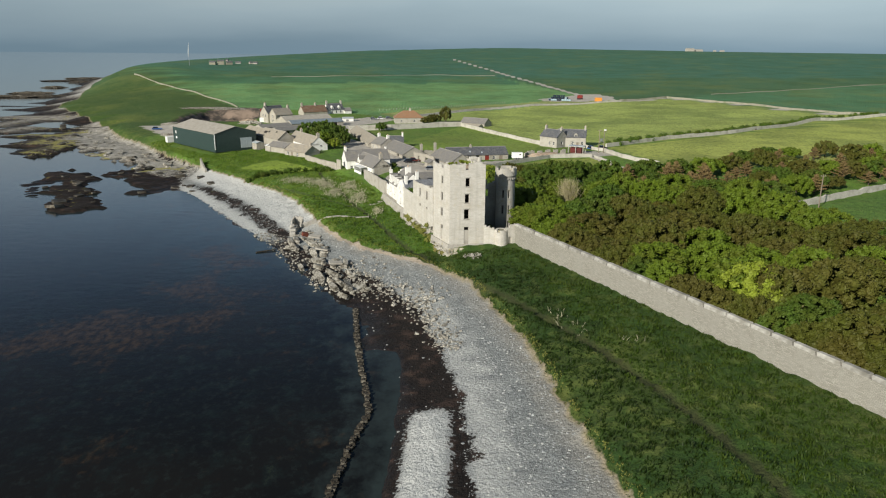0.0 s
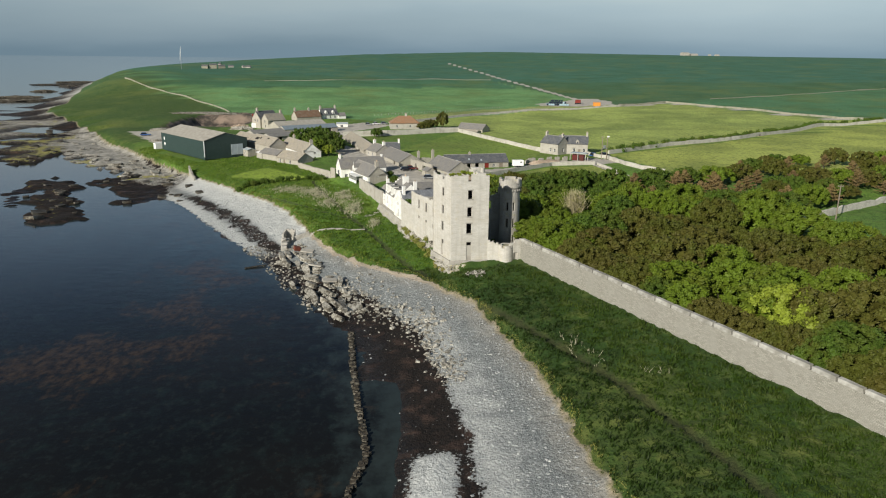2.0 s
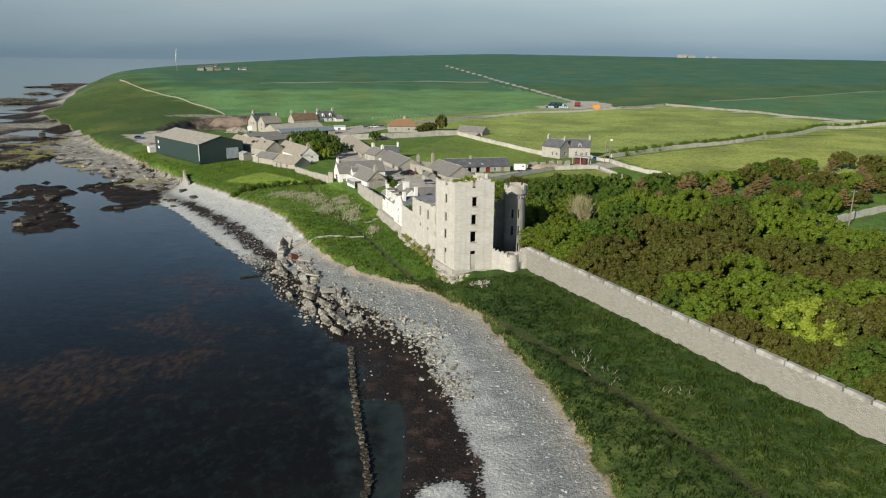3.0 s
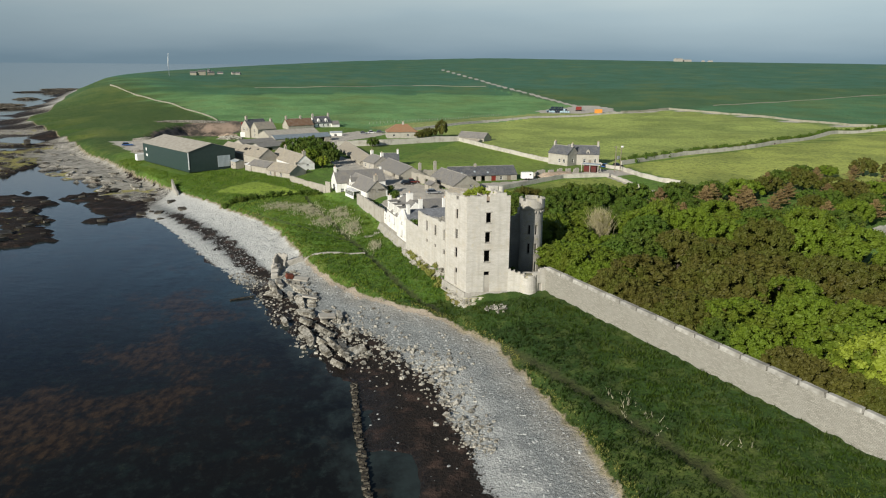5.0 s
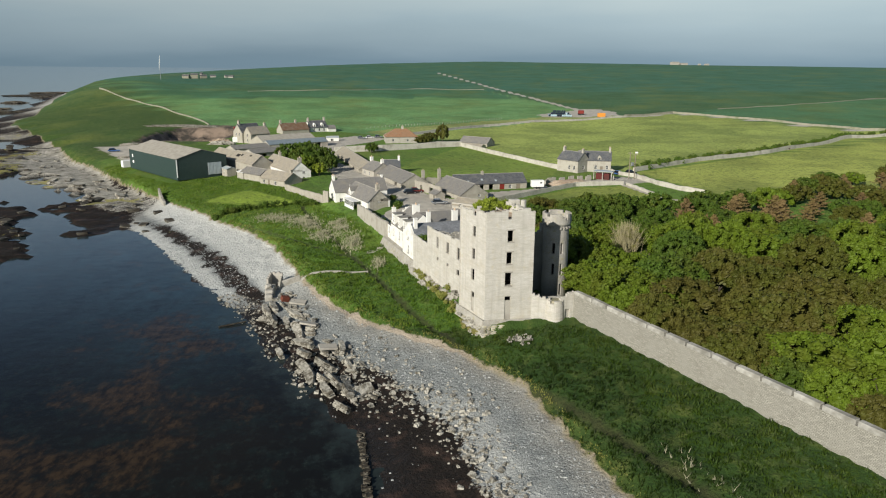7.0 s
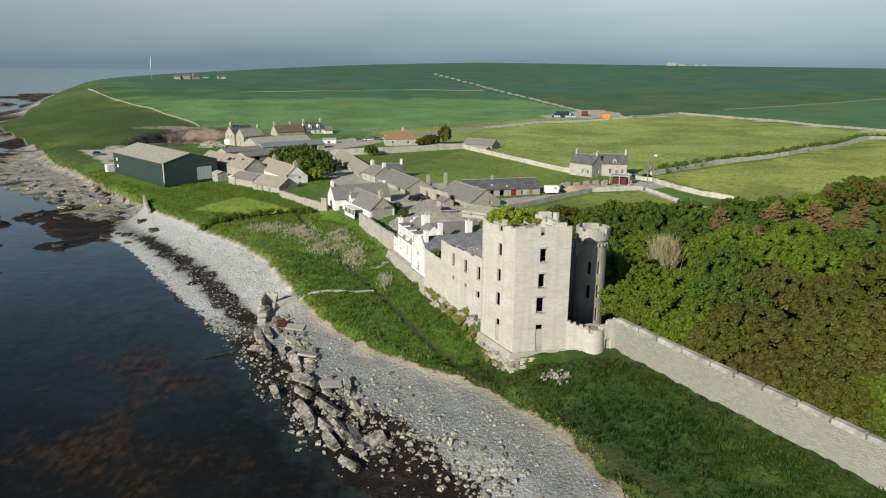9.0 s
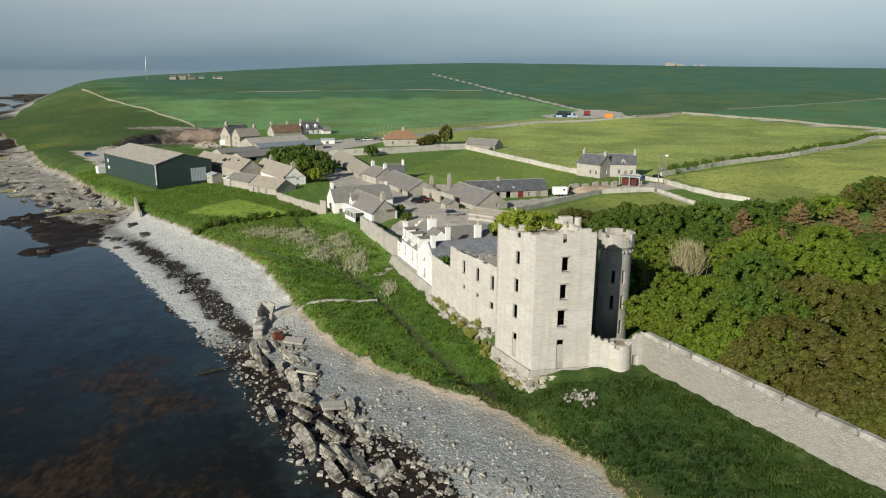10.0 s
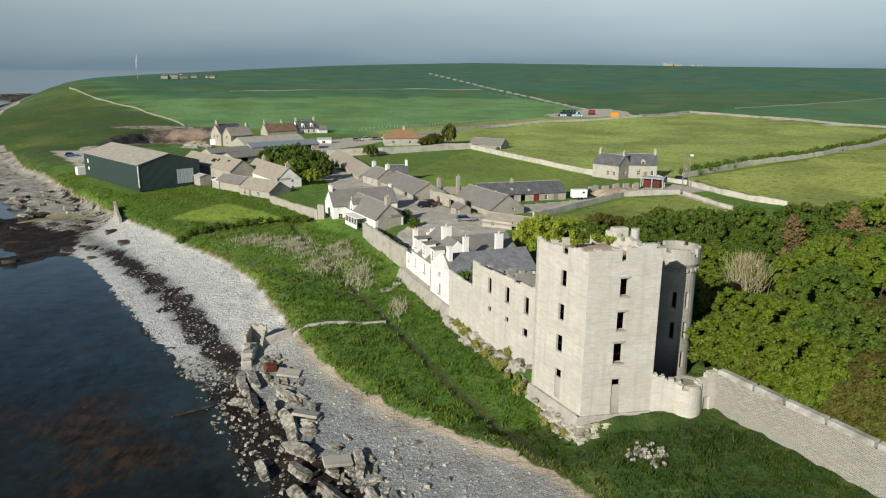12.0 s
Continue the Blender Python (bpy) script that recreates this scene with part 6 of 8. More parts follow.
field_wall("old concrete footing wall running inland", [(-35.6, 140.9), (-30, 141.7), (-25, 142.6), (-21.6, 143.2)], 0.32, 0.42, CONCRETE, "footing_wall", 0.02)
beach_foot = new("footing_wall", bpy.data.meshes.new("footing_wall"))
fw = boxed(4.6, 0.5, 1.6, (0, 0, -1.2), 0.05)
fw.to_mesh(beach_foot.data)
fw.free()
beach_foot.data.materials.append(CONCRETE)
beach_foot.matrix_basis = pose(-37.4, 140.2, 3.1, 0, -14, 19)
tagged(beach_foot, "broken concrete footing wall sloping down to the beach", "wall")
fin = thing("stone_fin", "lone leaning fragment of stone wall above the beach", "ruin", along(-96.5, 230.0, -90.8, 219.0, 1.2))
part("wall", panel(12.0, 5.4, 0.6, (), lambda x: 5.2 - 0.30 * x - (0.4 if int(x * 1.3) % 2 else 0), cell=0.7), STONE_GREY, fin)


def slab_mesh(seed, lx, ly, lz):
    """A rough broken slab, flat-bedded, with chipped edges."""
    r = np.random.RandomState(seed)
    bm = bmesh.new()
    bmesh.ops.create_cube(bm, size=1.0)
    bmesh.ops.subdivide_edges(bm, edges=bm.edges[:], cuts=2, use_grid_fill=True)
    for v in bm.verts:
        c = v.co.copy()
        v.co = Vector((c.x * lx, c.y * ly * (1 - 0.10 * abs(c.x)), c.z * lz))
        v.co += Vector((r.uniform(-0.03, 0.03) * lx, r.uniform(-0.07, 0.07) * ly, r.uniform(-0.08, 0.08) * lz))
        v.co.z += 0.05 * lz * math.sin(c.x * 5 + seed)
    me = bpy.data.meshes.new("slab")
    bm.to_mesh(me)
    bm.free()
    return me


def bedded_mesh(seed, lx, ly, lz, beds=6):
    """A long fallen slab of thin rock beds, each broken back a little differently."""
    r = np.random.RandomState(seed)
    cuts, vs, fs = 7, [], []
    bend = r.uniform(-0.06, 0.06)
    n_ring = 2 * (cuts + 1)
    for b in range(beds):
        x0, x1 = -lx / 2 + abs(r.normal(0, 0.05)) * lx, lx / 2 - abs(r.normal(0, 0.05)) * lx
        ring_ = []
        for side in (-1, 1):
            for i in range(cuts + 1):
                u = i / cuts if side < 0 else 1 - i / cuts
                narrow = 1 - 0.32 * abs(2 * u - 1) ** 3
                ring_.append((x0 + (x1 - x0) * u, side * ly / 2 * narrow * r.uniform(0.70, 1.08) + bend * lx * (2 * u - 1) ** 2))
        for z, k in ((lz * (b / beds - 0.5) + 0.01, 0.97), (lz * ((b + 1) / beds - 0.5) - 0.02, 0.94)):
            vs += [(x * k, y * k, z + r.normal(0, 0.012)) for x, y in ring_]
    for lev in range(2 * beds - 1):
        o = lev * n_ring
        fs += [(o + i, o + (i + 1) % n_ring, o + n_ring + (i + 1) % n_ring, o + n_ring + i) for i in range(n_ring)]
    top = (2 * beds - 1) * n_ring
    for i in range(cuts):
        j = n_ring - 1 - i
        fs += [(i, j, j - 1, i + 1), (top + i, top + i + 1, top + j - 1, top + j)]
    return mesh_of("slab", vs, fs)


SLABS = [bedded_mesh(k, *s) for k, s in enumerate([(4.0, 1.05, 0.8), (3.2, 1.2, 0.6), (4.8, 1.1, 0.85), (2.4, 0.95, 0.6), (1.9, 1.2, 0.6), (3.6, 0.85, 0.75)])]
BOULDERS = [slab_mesh(20 + k, *s) for k, s in enumerate([(1.0, 0.8, 0.6), (0.8, 0.7, 0.5), (1.2, 0.8, 0.5), (0.6, 0.5, 0.45)])]
DARK_ROCKS = [slab_mesh(40 + k, *s) for k, s in enumerate([(2.2, 1.6, 1.0), (1.6, 1.3, 0.9), (2.8, 1.5, 0.8), (1.2, 1.1, 0.8)])]
for me in SLABS + BOULDERS:
    me.materials.append(ROCK)
for me in DARK_ROCKS:
    me.materials.append(ROCK_DARK)
r_ = np.random.RandomState(11)


def on_line(line, k):
    """A place a share k of the way along a line."""
    line = np.array(line, float)
    seg = np.hypot(*np.diff(line, axis=0).T)
    c = np.concatenate([[0], np.cumsum(seg)])
    i = min(np.searchsorted(c, k * c[-1], side="right") - 1, len(seg) - 1)
    return line[i] + (line[i + 1] - line[i]) * (k * c[-1] - c[i]) / seg[i]


PILE = [(-38.8, 135.5), (-35.2, 127.5), (-30.2, 117), (-26.0, 108.5), (-21.0, 98), (-18.0, 91)]
# the largest slabs, tumbled one by one: place, length, breadth, heading
for k, (x, y, lx, ly, a) in enumerate(((-37.2, 123.4, 7.0, 1.2, -73), (-39.5, 128.0, 5.0, 1.1, -65), (-38.4, 129.0, 5.6, 1.2, -68), (-38.5, 123.8, 3.4, 1.0, -11), (-31.5, 117.0, 7.2, 1.6, -68), (-29.8, 111.8, 5.2, 1.4, -37),
                                      (-27.5, 101.8, 8.4, 1.6, -65), (-24.8, 103.2, 5.6, 1.2, -49), (-22.8, 97.6, 6.0, 1.5, -65), (-20.9, 95.8, 8.2, 1.5, -75), (-34.2, 120.9, 4.4, 1.1, -71), (-29.0, 107.6, 3.9, 1.2, -50),
                                      (-24.7, 98.8, 3.7, 1.3, -59), (-23.7, 95.0, 3.7, 1.3, -60), (-20.8, 90.0, 3.5, 1.2, -47), (-22.9, 108.0, 4.4, 1.0, -79), (-33.1, 108.9, 3.4, 1.1, -66), (-33.0, 123.6, 3.7, 1.1, -37), (-18.2, 94.2, 3.4, 2.2, 37))):
    ob = new("rock_slab", bedded_mesh(100 + k, lx, ly, 0.95 if ly < 2 else 0.5, 7))
    ob.data.materials.append(ROCK)
    ob.matrix_basis = pose(x, y, hz(x, y) + 0.45, r_.uniform(-38, 38), r_.uniform(-7, 7), a)
    tagged(ob, "long bedded grey rock slab tumbled on the shore", "rock", "fallen slabs")
for k in range(84):
    u = r_.uniform(0, 1)
    p = on_line(PILE, u)
    w = r_.normal(0.6, 1.0 + 1.3 * u)
    x, y = p[0] + 0.85 * w, p[1] + 0.45 * w
    ob = new("rock_slab", SLABS[r_.randint(len(SLABS))])
    ob.matrix_basis = pose(x, y, hz(x, y) + 0.14, r_.uniform(-30, 30), r_.uniform(-14, 14), -60 + r_.normal(0, 32)) @ Matrix.Scale(r_.uniform(0.35, 0.8), 4)
    tagged(ob, "angular fallen grey rock slab on the shore", "rock", "fallen slabs")
BAND = [(-26, 106), (-18, 97.5), (-11, 93), (-4.5, 83.5), (-1.5, 72), (1.0, 62)]
for k in range(225):
    u = r_.uniform(0, 1) ** 1.3
    p = on_line(BAND, u)
    wide = 4.0 * (1 - u) + 1.2
    w = r_.normal(0, wide * 0.75)
    x, y = p[0] - 0.7 * w, p[1] - 0.7 * w
    ob = new("boulder", BOULDERS[r_.randint(len(BOULDERS))])
    ob.matrix_basis = pose(x, y, hz(x, y) + 0.1, r_.uniform(-30, 30), r_.uniform(-30, 30), r_.uniform(0, 360)) @ Matrix.Scale((0.32 + 0.9 * r_.uniform(0, 1) ** 2) * (1 - 0.3 * u), 4)
    tagged(ob, "pale angular boulder on the shingle", "rock", "boulders")
for k in range(70):
    u = r_.uniform(0, 1)
    p = on_line([(-36, 110.5), (-43, 124.5), (-52, 138)], u)
    w = r_.uniform(-0.5, 4.5)
    x, y = p[0] + 0.86 * w, p[1] + 0.5 * w
    ob = new("boulder", BOULDERS[r_.randint(len(BOULDERS))])
    ob.matrix_basis = pose(x, y, hz(x, y) + 0.05, r_.uniform(-30, 30), r_.uniform(-30, 30), r_.uniform(0, 360)) @ Matrix.Scale(r_.uniform(0.3, 0.7), 4)
    tagged(ob, "small weathered boulder among seaweed", "rock", "boulders")
for k in range(48):
    x, y = 4.9 + r_.normal(0, 0.85), 102.8 + r_.normal(0, 1.0)
    ob = new("stone_block", BOULDERS[r_.randint(len(BOULDERS))])
    ob.matrix_basis = pose(x, y, hz(x, y) + 0.15, r_.uniform(-30, 30), r_.uniform(-30, 30), r_.uniform(0, 360)) @ Matrix.Scale(r_.uniform(0.3, 0.6), 4)
    tagged(ob, "pale fallen building stone in the grass", "rock", "fallen stones")
flat_slab = boxed(3.0, 1.7, 0.35, (0, 0, 0), 0.05)
def loose(name, label, xs, ys, sizes, material, seed, flat=0.55):
    """Many small angular stones, joined."""
    r = np.random.RandomState(seed)
    n = len(xs)
    block = np.array([(-1, -1, -1), (1, -1, -1), (1, 1, -1), (-1, 1, -1), (-0.7, -0.7, 1), (0.7, -0.7, 1), (0.7, 0.7, 1), (-0.7, 0.7, 1)], float)
    v = block[None] * r.uniform(0.6, 1.2, (n, 8, 3)) * sizes[:, None, None] * [1, 0.8, flat]
    a = r.uniform(0, 6.28, n)
    ca, sa = np.cos(a)[:, None], np.sin(a)[:, None]
    v = np.stack([v[..., 0] * ca - v[..., 1] * sa, v[..., 0] * sa + v[..., 1] * ca, v[..., 2]], -1) + np.stack([xs, ys, height(xs, ys)], 1)[:, None]
    f = (np.array([(0, 1, 5, 4), (1, 2, 6, 5), (2, 3, 7, 6), (3, 0, 4, 7), (4, 5, 6, 7)])[None] + 8 * np.arange(n)[:, None, None]).reshape(-1, 4)
    return tagged(new(name, mesh_of(name, v.reshape(-1, 3), f, material)), label, "stones", kind="stuff")


bu = r_.uniform(0, 1, 900) ** 1.2
bp = np.array([on_line(BAND, u) for u in bu])
bw = r_.normal(0, 1, 900) * (4.6 * (1 - bu) + 1.6) * 0.8
loose("boulder_scatter", "small pale broken stones among black weed", bp[:, 0] - 0.7 * bw, bp[:, 1] - 0.7 * bw, r_.gamma(2.2, 0.085, 900).clip(0.08, 0.5), ROCK, 3)
pu = r_.uniform(0, 1, 500)
pp = np.array([on_line([(-52, 138), (-43, 124.5), (-36, 110.5), (-29, 97)], u) for u in pu])
pw = r_.uniform(-0.5, 6.0, 500)
loose("boulder_scatter", "small pale stones strewn over the wrack", pp[:, 0] + 0.86 * pw, pp[:, 1] + 0.5 * pw, r_.gamma(2.0, 0.07, 500).clip(0.06, 0.4), ROCK, 4)
for x, y, z, a, b in ((-33.7, 129.2, 2.1, 8, -4), (-29.9, 118.1, 1.9, -10, -8), (-25.2, 108.1, 1.7, 6, 18)):
    me = bpy.data.meshes.new("concrete_slab")
    flat_slab.to_mesh(me)
    me.materials.append(HARL_GREY)
    ob = new("concrete_slab", me)
    ob.matrix_basis = pose(x, y, z, a, 6, b)
    tagged(ob, "flat pale concrete slab tilted on the beach", "slab")
flat_slab.free()
RUST = plain("rust", (0.16, 0.045, 0.025), (0.11, 0.035, 0.022), fine=6, rough=0.8)
red_box = new("rusty_box", bpy.data.meshes.new("rusty_box"))
rb = boxed(1.5, 1.1, 0.9, (0, 0, 0), 0.05)
rb.to_mesh(red_box.data)
rb.free()
red_box.data.materials.append(RUST)
red_box.matrix_basis = pose(-36.6, 130.9, 1.9, 10, 12, 30)
tagged(red_box, "rusty red iron box among the rocks", "box")

# ledges and weedy boulders of the rocky foreshore
for k in range(150):
    pale_ = k < 70
    poly = LEDGES[0][0] if pale_ else (REEFS[0][0], REEFS[1][0], LEDGES[1][0])[k % 3]
    a, b = poly[r_.randint(len(poly))], poly[r_.randint(len(poly))]
    u = r_.uniform(0.1, 0.9)
    x, y = a[0] + (b[0] - a[0]) * u + r_.normal(0, 3), a[1] + (b[1] - a[1]) * u + r_.normal(0, 3)
    if hz(x, y) < 0.1 or side_of(EDGE, np.array([x]), np.array([y]))[0] > -1:
        continue
    s = r_.uniform(0.7, 1.9) * (1 if pale_ else 0.9)
    me = (SLABS if pale_ else DARK_ROCKS)[r_.randint(4)]
    ob = new("rock_ledge" if pale_ else "weedy_boulder", me)
    ob.matrix_basis = pose(x, y, hz(x, y) + 0.05, r_.uniform(-9, 9), r_.uniform(-9, 9), -50 + r_.normal(0, 22)) @ Matrix.Diagonal((s, s * 1.5, s * 0.7, 1))
    tagged(ob, "pale flat ledge of bedded rock on the foreshore" if pale_ else "dark weed-covered boulder on the foreshore", "rock", "foreshore ledges" if pale_ else "foreshore boulders")
for k in range(16):
    q = along(*RA, *RB, RZ) @ Vector((r_.uniform(7, ruin_run + 1), r_.uniform(-2.2, -0.5), 0))
    ob = part("foot_stone", BOULDERS[r_.randint(4)], None, ruin, "", pose(q.x, q.y, hz(q.x, q.y) + r_.uniform(0.1, 0.9), r_.uniform(-25, 25), r_.uniform(-25, 25), r_.uniform(0, 360)) @ Matrix.Scale(r_.uniform(0.7, 1.3), 4))

# the old stone weir round the pool
weir = thing("stone_weir", "curved line of weed-blackened stones round a tidal pool", "weir")
WEIR = [(-17.8, 84), (-15.9, 72), (-14.3, 62), (-11.8, 50), (-10.7, 44), (-11.9, 37), (-13.0, 26), (-15.1, 12)]
WEIR_STONES = [slab_mesh(60 + k, *s) for k, s in enumerate([(0.7, 0.42, 0.34), (0.6, 0.4, 0.34), (0.5, 0.38, 0.3)])]
for me in WEIR_STONES:
    me.materials.append(ROCK_DARK)
for k in range(120):
    p = on_line(WEIR, (k + 0.5) / 120)
    for side in (-0.1, 0.14):
        ob = part("stone", WEIR_STONES[r_.randint(3)], None, weir, "", pose(p[0] + side + r_.normal(0, 0.10), p[1] + r_.normal(0, 0.2), 0.10 + r_.uniform(0, 0.16), r_.uniform(-12, 12), r_.uniform(-12, 12), r_.uniform(-25, 25)))
driftlog = new("drift_log", bpy.data.meshes.new("drift_log"))
dl = tube(0.22, 0.14, 5.0, (0, 0, 0), 8)
dl.to_mesh(driftlog.data)
dl.free()
driftlog.data.materials.append(ROCK_DARK)
driftlog.matrix_basis = pose(-46.6, 121.5, 0.1, 0, 88, 30)
tagged(driftlog, "dark drift log lying in shallow water", "log")

# ---- vehicles and yard things ----
def car(name, label, x, y, turn, paint, long=4.2, wide=1.75, tall=1.45):
    c = thing(name, label, "car", pose(x, y, hz(x, y) + 0.02, 0, 0, turn))
    bm = bmesh.new()
    prof = [(-0.5, 0.32), (-0.5, 0.62), (-0.46, 0.72), (0.22, 0.74), (0.48, 0.62), (0.5, 0.32)]
    vs = [bm.verts.new((px * long, sy * wide / 2, pz * tall / 1.45)) for sy in (-1, 1) for px, pz in prof]
    k = len(prof)
    bm.faces.new(vs[:k][::-1])
    bm.faces.new(vs[k:])
    for i in range(k):
        bm.faces.new((vs[i], vs[(i + 1) % k], vs[k + (i + 1) % k], vs[k + i]))
    bmesh.ops.bevel(bm, geom=bm.edges[:], offset=0.05, segments=2, affect="EDGES")
    part("body", bm, paint, c)
    bm = bmesh.new()
    prof = [(-0.44, 0.72), (-0.36, 1.32), (-0.30, 1.42), (0.02, 1.42), (0.20, 0.74)]
    vs = [bm.verts.new((px * long, sy * (wide / 2 - (0.22 if pz > 1 else 0.06)), pz * tall / 1.45)) for sy in (-1, 1) for px, pz in prof]
    k = len(prof)
    bm.faces.new(vs[:k][::-1])
    bm.faces.new(vs[k:])
    for i in range(k):
        bm.faces.new((vs[i], vs[(i + 1) % k], vs[k + (i + 1) % k], vs[k + i]))
    part("cabin", bm, GLASS, c)
    part("roof", boxed(long * 0.34, wide - 0.46, 0.05, (-0.14 * long, 0, tall * 0.975), 0.02), paint, c)
    for sx in (-0.31, 0.31):
        for sy in (-1, 1):
            w = part("wheel", tube(0.32, 0.32, 0.2, (0, 0, -0.1), 14), RUBBER, c, "", pose(sx * long, sy * (wide / 2 - 0.08), 0.32, 90, 0, 0))
            part("rim", tube(0.19, 0.19, 0.22, (0, 0, -0.11), 12), STEEL, w)
    for sy in (-1, 1):
        part("headlight", boxed(0.06, 0.34, 0.12, (long * 0.49, sy * 0.6, 0.55)), STEEL, c)
    return c


car("parked_car", "silver estate car parked in the yard", -6.0, 196.6, 8, SILVER_PAINT, 4.6)
car("parked_car", "black car parked beside the barn", -14.6, 212.4, 12, BLACK_PAINT)
car("parked_car", "red car parked behind a black one", -12.8, 214.6, 12, RED_PAINT)
car("parked_car", "blue car beside the farmhouse gate", 58.8, 252.6, 30, BLUE_PAINT)
car("parked_car", "dark car beside the farmhouse gate", 63.5, 254.5, 25, BLACK_PAINT)
car("parked_car", "red car on the lane by the field wall", 155.5, 327.5, 30, RED_PAINT)
car("parked_car", "blue pickup on the farm apron", -152, 328, 20, BLUE_PAINT, 5.2, 1.9, 1.7)
for k, (x, y, p) in enumerate([(-43, 363, SILVER_PAINT), (-39, 365.5, WHITE_PAINT), (-34.6, 365.8, SILVER_PAINT), (-30.2, 369, WHITE_PAINT)]):
    car("parked_car", "pale car parked by the hipped cottage", x, y, 10 + 5 * k, p)

trailer = thing("horse_trailer", "white horse trailer parked beside the stables", "trailer", pose(25.2, 223.0, hz(25.2, 223), 0, 0, 8))
part("body", boxed(4.0, 1.9, 2.1, (0, 0, 0.5), 0.12), WHITE_PAINT, trailer)
part("window", boxed(0.6, 0.04, 0.4, (0.9, -0.96, 1.7)), GLASS, trailer)
part("drawbar", boxed(1.4, 0.12, 0.1, (2.6, 0, 0.5)), STEEL, trailer)
for sx in (-0.5, 0.4):
    for sy in (-1, 1):
        part("wheel", tube(0.32, 0.32, 0.2, (0, 0, -0.1), 14), RUBBER, trailer, "", pose(sx, sy * 0.95, 0.32, 90, 0, 0))

store = thing("red_store", "dark red timber store with flat sheet roof on posts", "shed", pose(50.6, 242.0, hz(50.6, 242), 0, 0, -28))
part("body", boxed(4.6, 2.4, 2.1, (0, 0, 0), 0.04), RUST_DARK, store)
part("roof", boxed(6.4, 3.6, 0.15, (0.2, -0.2, 2.75), 0.03), SHEET_GREY, store)
for x, y in ((-2.8, -1.8), (0.2, -1.8), (3.2, -1.8), (3.2, 1.3), (-2.8, 1.3)):
    part("post", boxed(0.28, 0.28, 2.8, (x, y, 0)), CONCRETE, store)
ruin_posts = thing("ruined_wall", "low ruined stone wall with standing piers", "ruin")
part("wall", panel(17.0, 2.6, 0.5, [(3.0, 0.8, 1.4, 2.0), (6.5, 1.0, 1.6, 2.0), (10.0, 0.8, 1.6, 2.0), (13.5, 1.0, 1.4, 2.0)], ragged(2.6, 0.5, 51, 1.5)), STONE_FARM, ruin_posts, "", along(30.0, 231.6, 46.2, 238.4, 7.6))
part("wall", panel(5.0, 2.4, 0.5, (), ragged(2.4, 0.5, 52, 1.5)), STONE_FARM, ruin_posts, "", along(28.6, 227.6, 30.0, 231.6, 7.6))
mound_bm = bmesh.new()
bmesh.ops.create_icosphere(mound_bm, subdivisions=3, radius=1.0)
for v in mound_bm.verts:
    q = v.co.copy()
    v.co = Vector((q.x * 7.5, q.y * 3.2, max(q.z, -0.2) * 1.9)) * (1 + 0.25 * noise.noise(q * 3.1)) + Vector((0, 0, 0.5 * noise.noise(q * 2.5)))
tagged(part("earth_mound", mound_bm, EARTH, None, "", pose(37.0, 230.0, 7.9, 0, 0, 22)), "pinkish heap of earth and rubble", "mound")

for x, y, top, lab in ((59.4, 242.0, 9.6, "weathered wooden pole of a transformer pair"), (61.4, 242.6, 9.0, "weathered wooden pole carrying a transformer"), (101.0, 148.5, 9.5, "weathered wooden utility pole beside the wood")):
    pl = thing("utility_pole", lab, "pole", pose(x, y, hz(x, y) - 0.3), "utility poles")
    part("shaft", tube(0.17, 0.12, top, (0, 0, 0), 10), WOOD, pl)
    part("crossarm", boxed(1.6, 0.12, 0.14, (0, 0, top - 0.5)), WOOD, pl)
    for k in (-0.6, 0, 0.6):
        part("insulator", tube(0.06, 0.04, 0.22, (k, 0, top - 0.36), 6), CONCRETE, pl)
tr = thing("transformer", "grey transformer between two poles", "transformer", pose(60.4, 242.3, hz(60, 242) + 4.6, 0, 0, 17))
part("tank", boxed(0.9, 0.7, 1.1, (0, 0, 0), 0.08), STEEL, tr)
part("bracket", boxed(2.2, 0.15, 0.15, (0, 0, -0.16)), STEEL, tr)
lamp = thing("yard_lamp", "white floodlight on the pole top", "lamp", pose(61.4, 242.4, hz(61, 242) + 8.8))
part("head", boxed(0.9, 0.5, 0.5, (0.2, 0, 0), 0.08), WHITE_PAINT, lamp)

box_c = thing("white_container", "white storage container on the farm apron", "container", pose(-127.6, 283.5, hz(-127.6, 283.5), 0, 0, 40))
part("body", boxed(4.6, 2.6, 2.6, (0, 0, 0), 0.05), WHITE_PAINT, box_c)
part("door", boxed(0.08, 2.3, 2.3, (2.32, 0, 0.1)), SHEET_GREY, box_c)
tank = thing("white_tank", "white van body parked behind the farm", "container", pose(-102, 352, hz(-102, 352), 0, 0, 10))
part("body", boxed(5.0, 2.4, 2.6, (0, 0, 0), 0.25), WHITE_PAINT, tank)
part("base", boxed(5.2, 2.2, 0.4, (0, 0, -0.1)), BLACK_PAINT, tank)

# quarry banks and spoil behind the farm
r_ = np.random.RandomState(21)
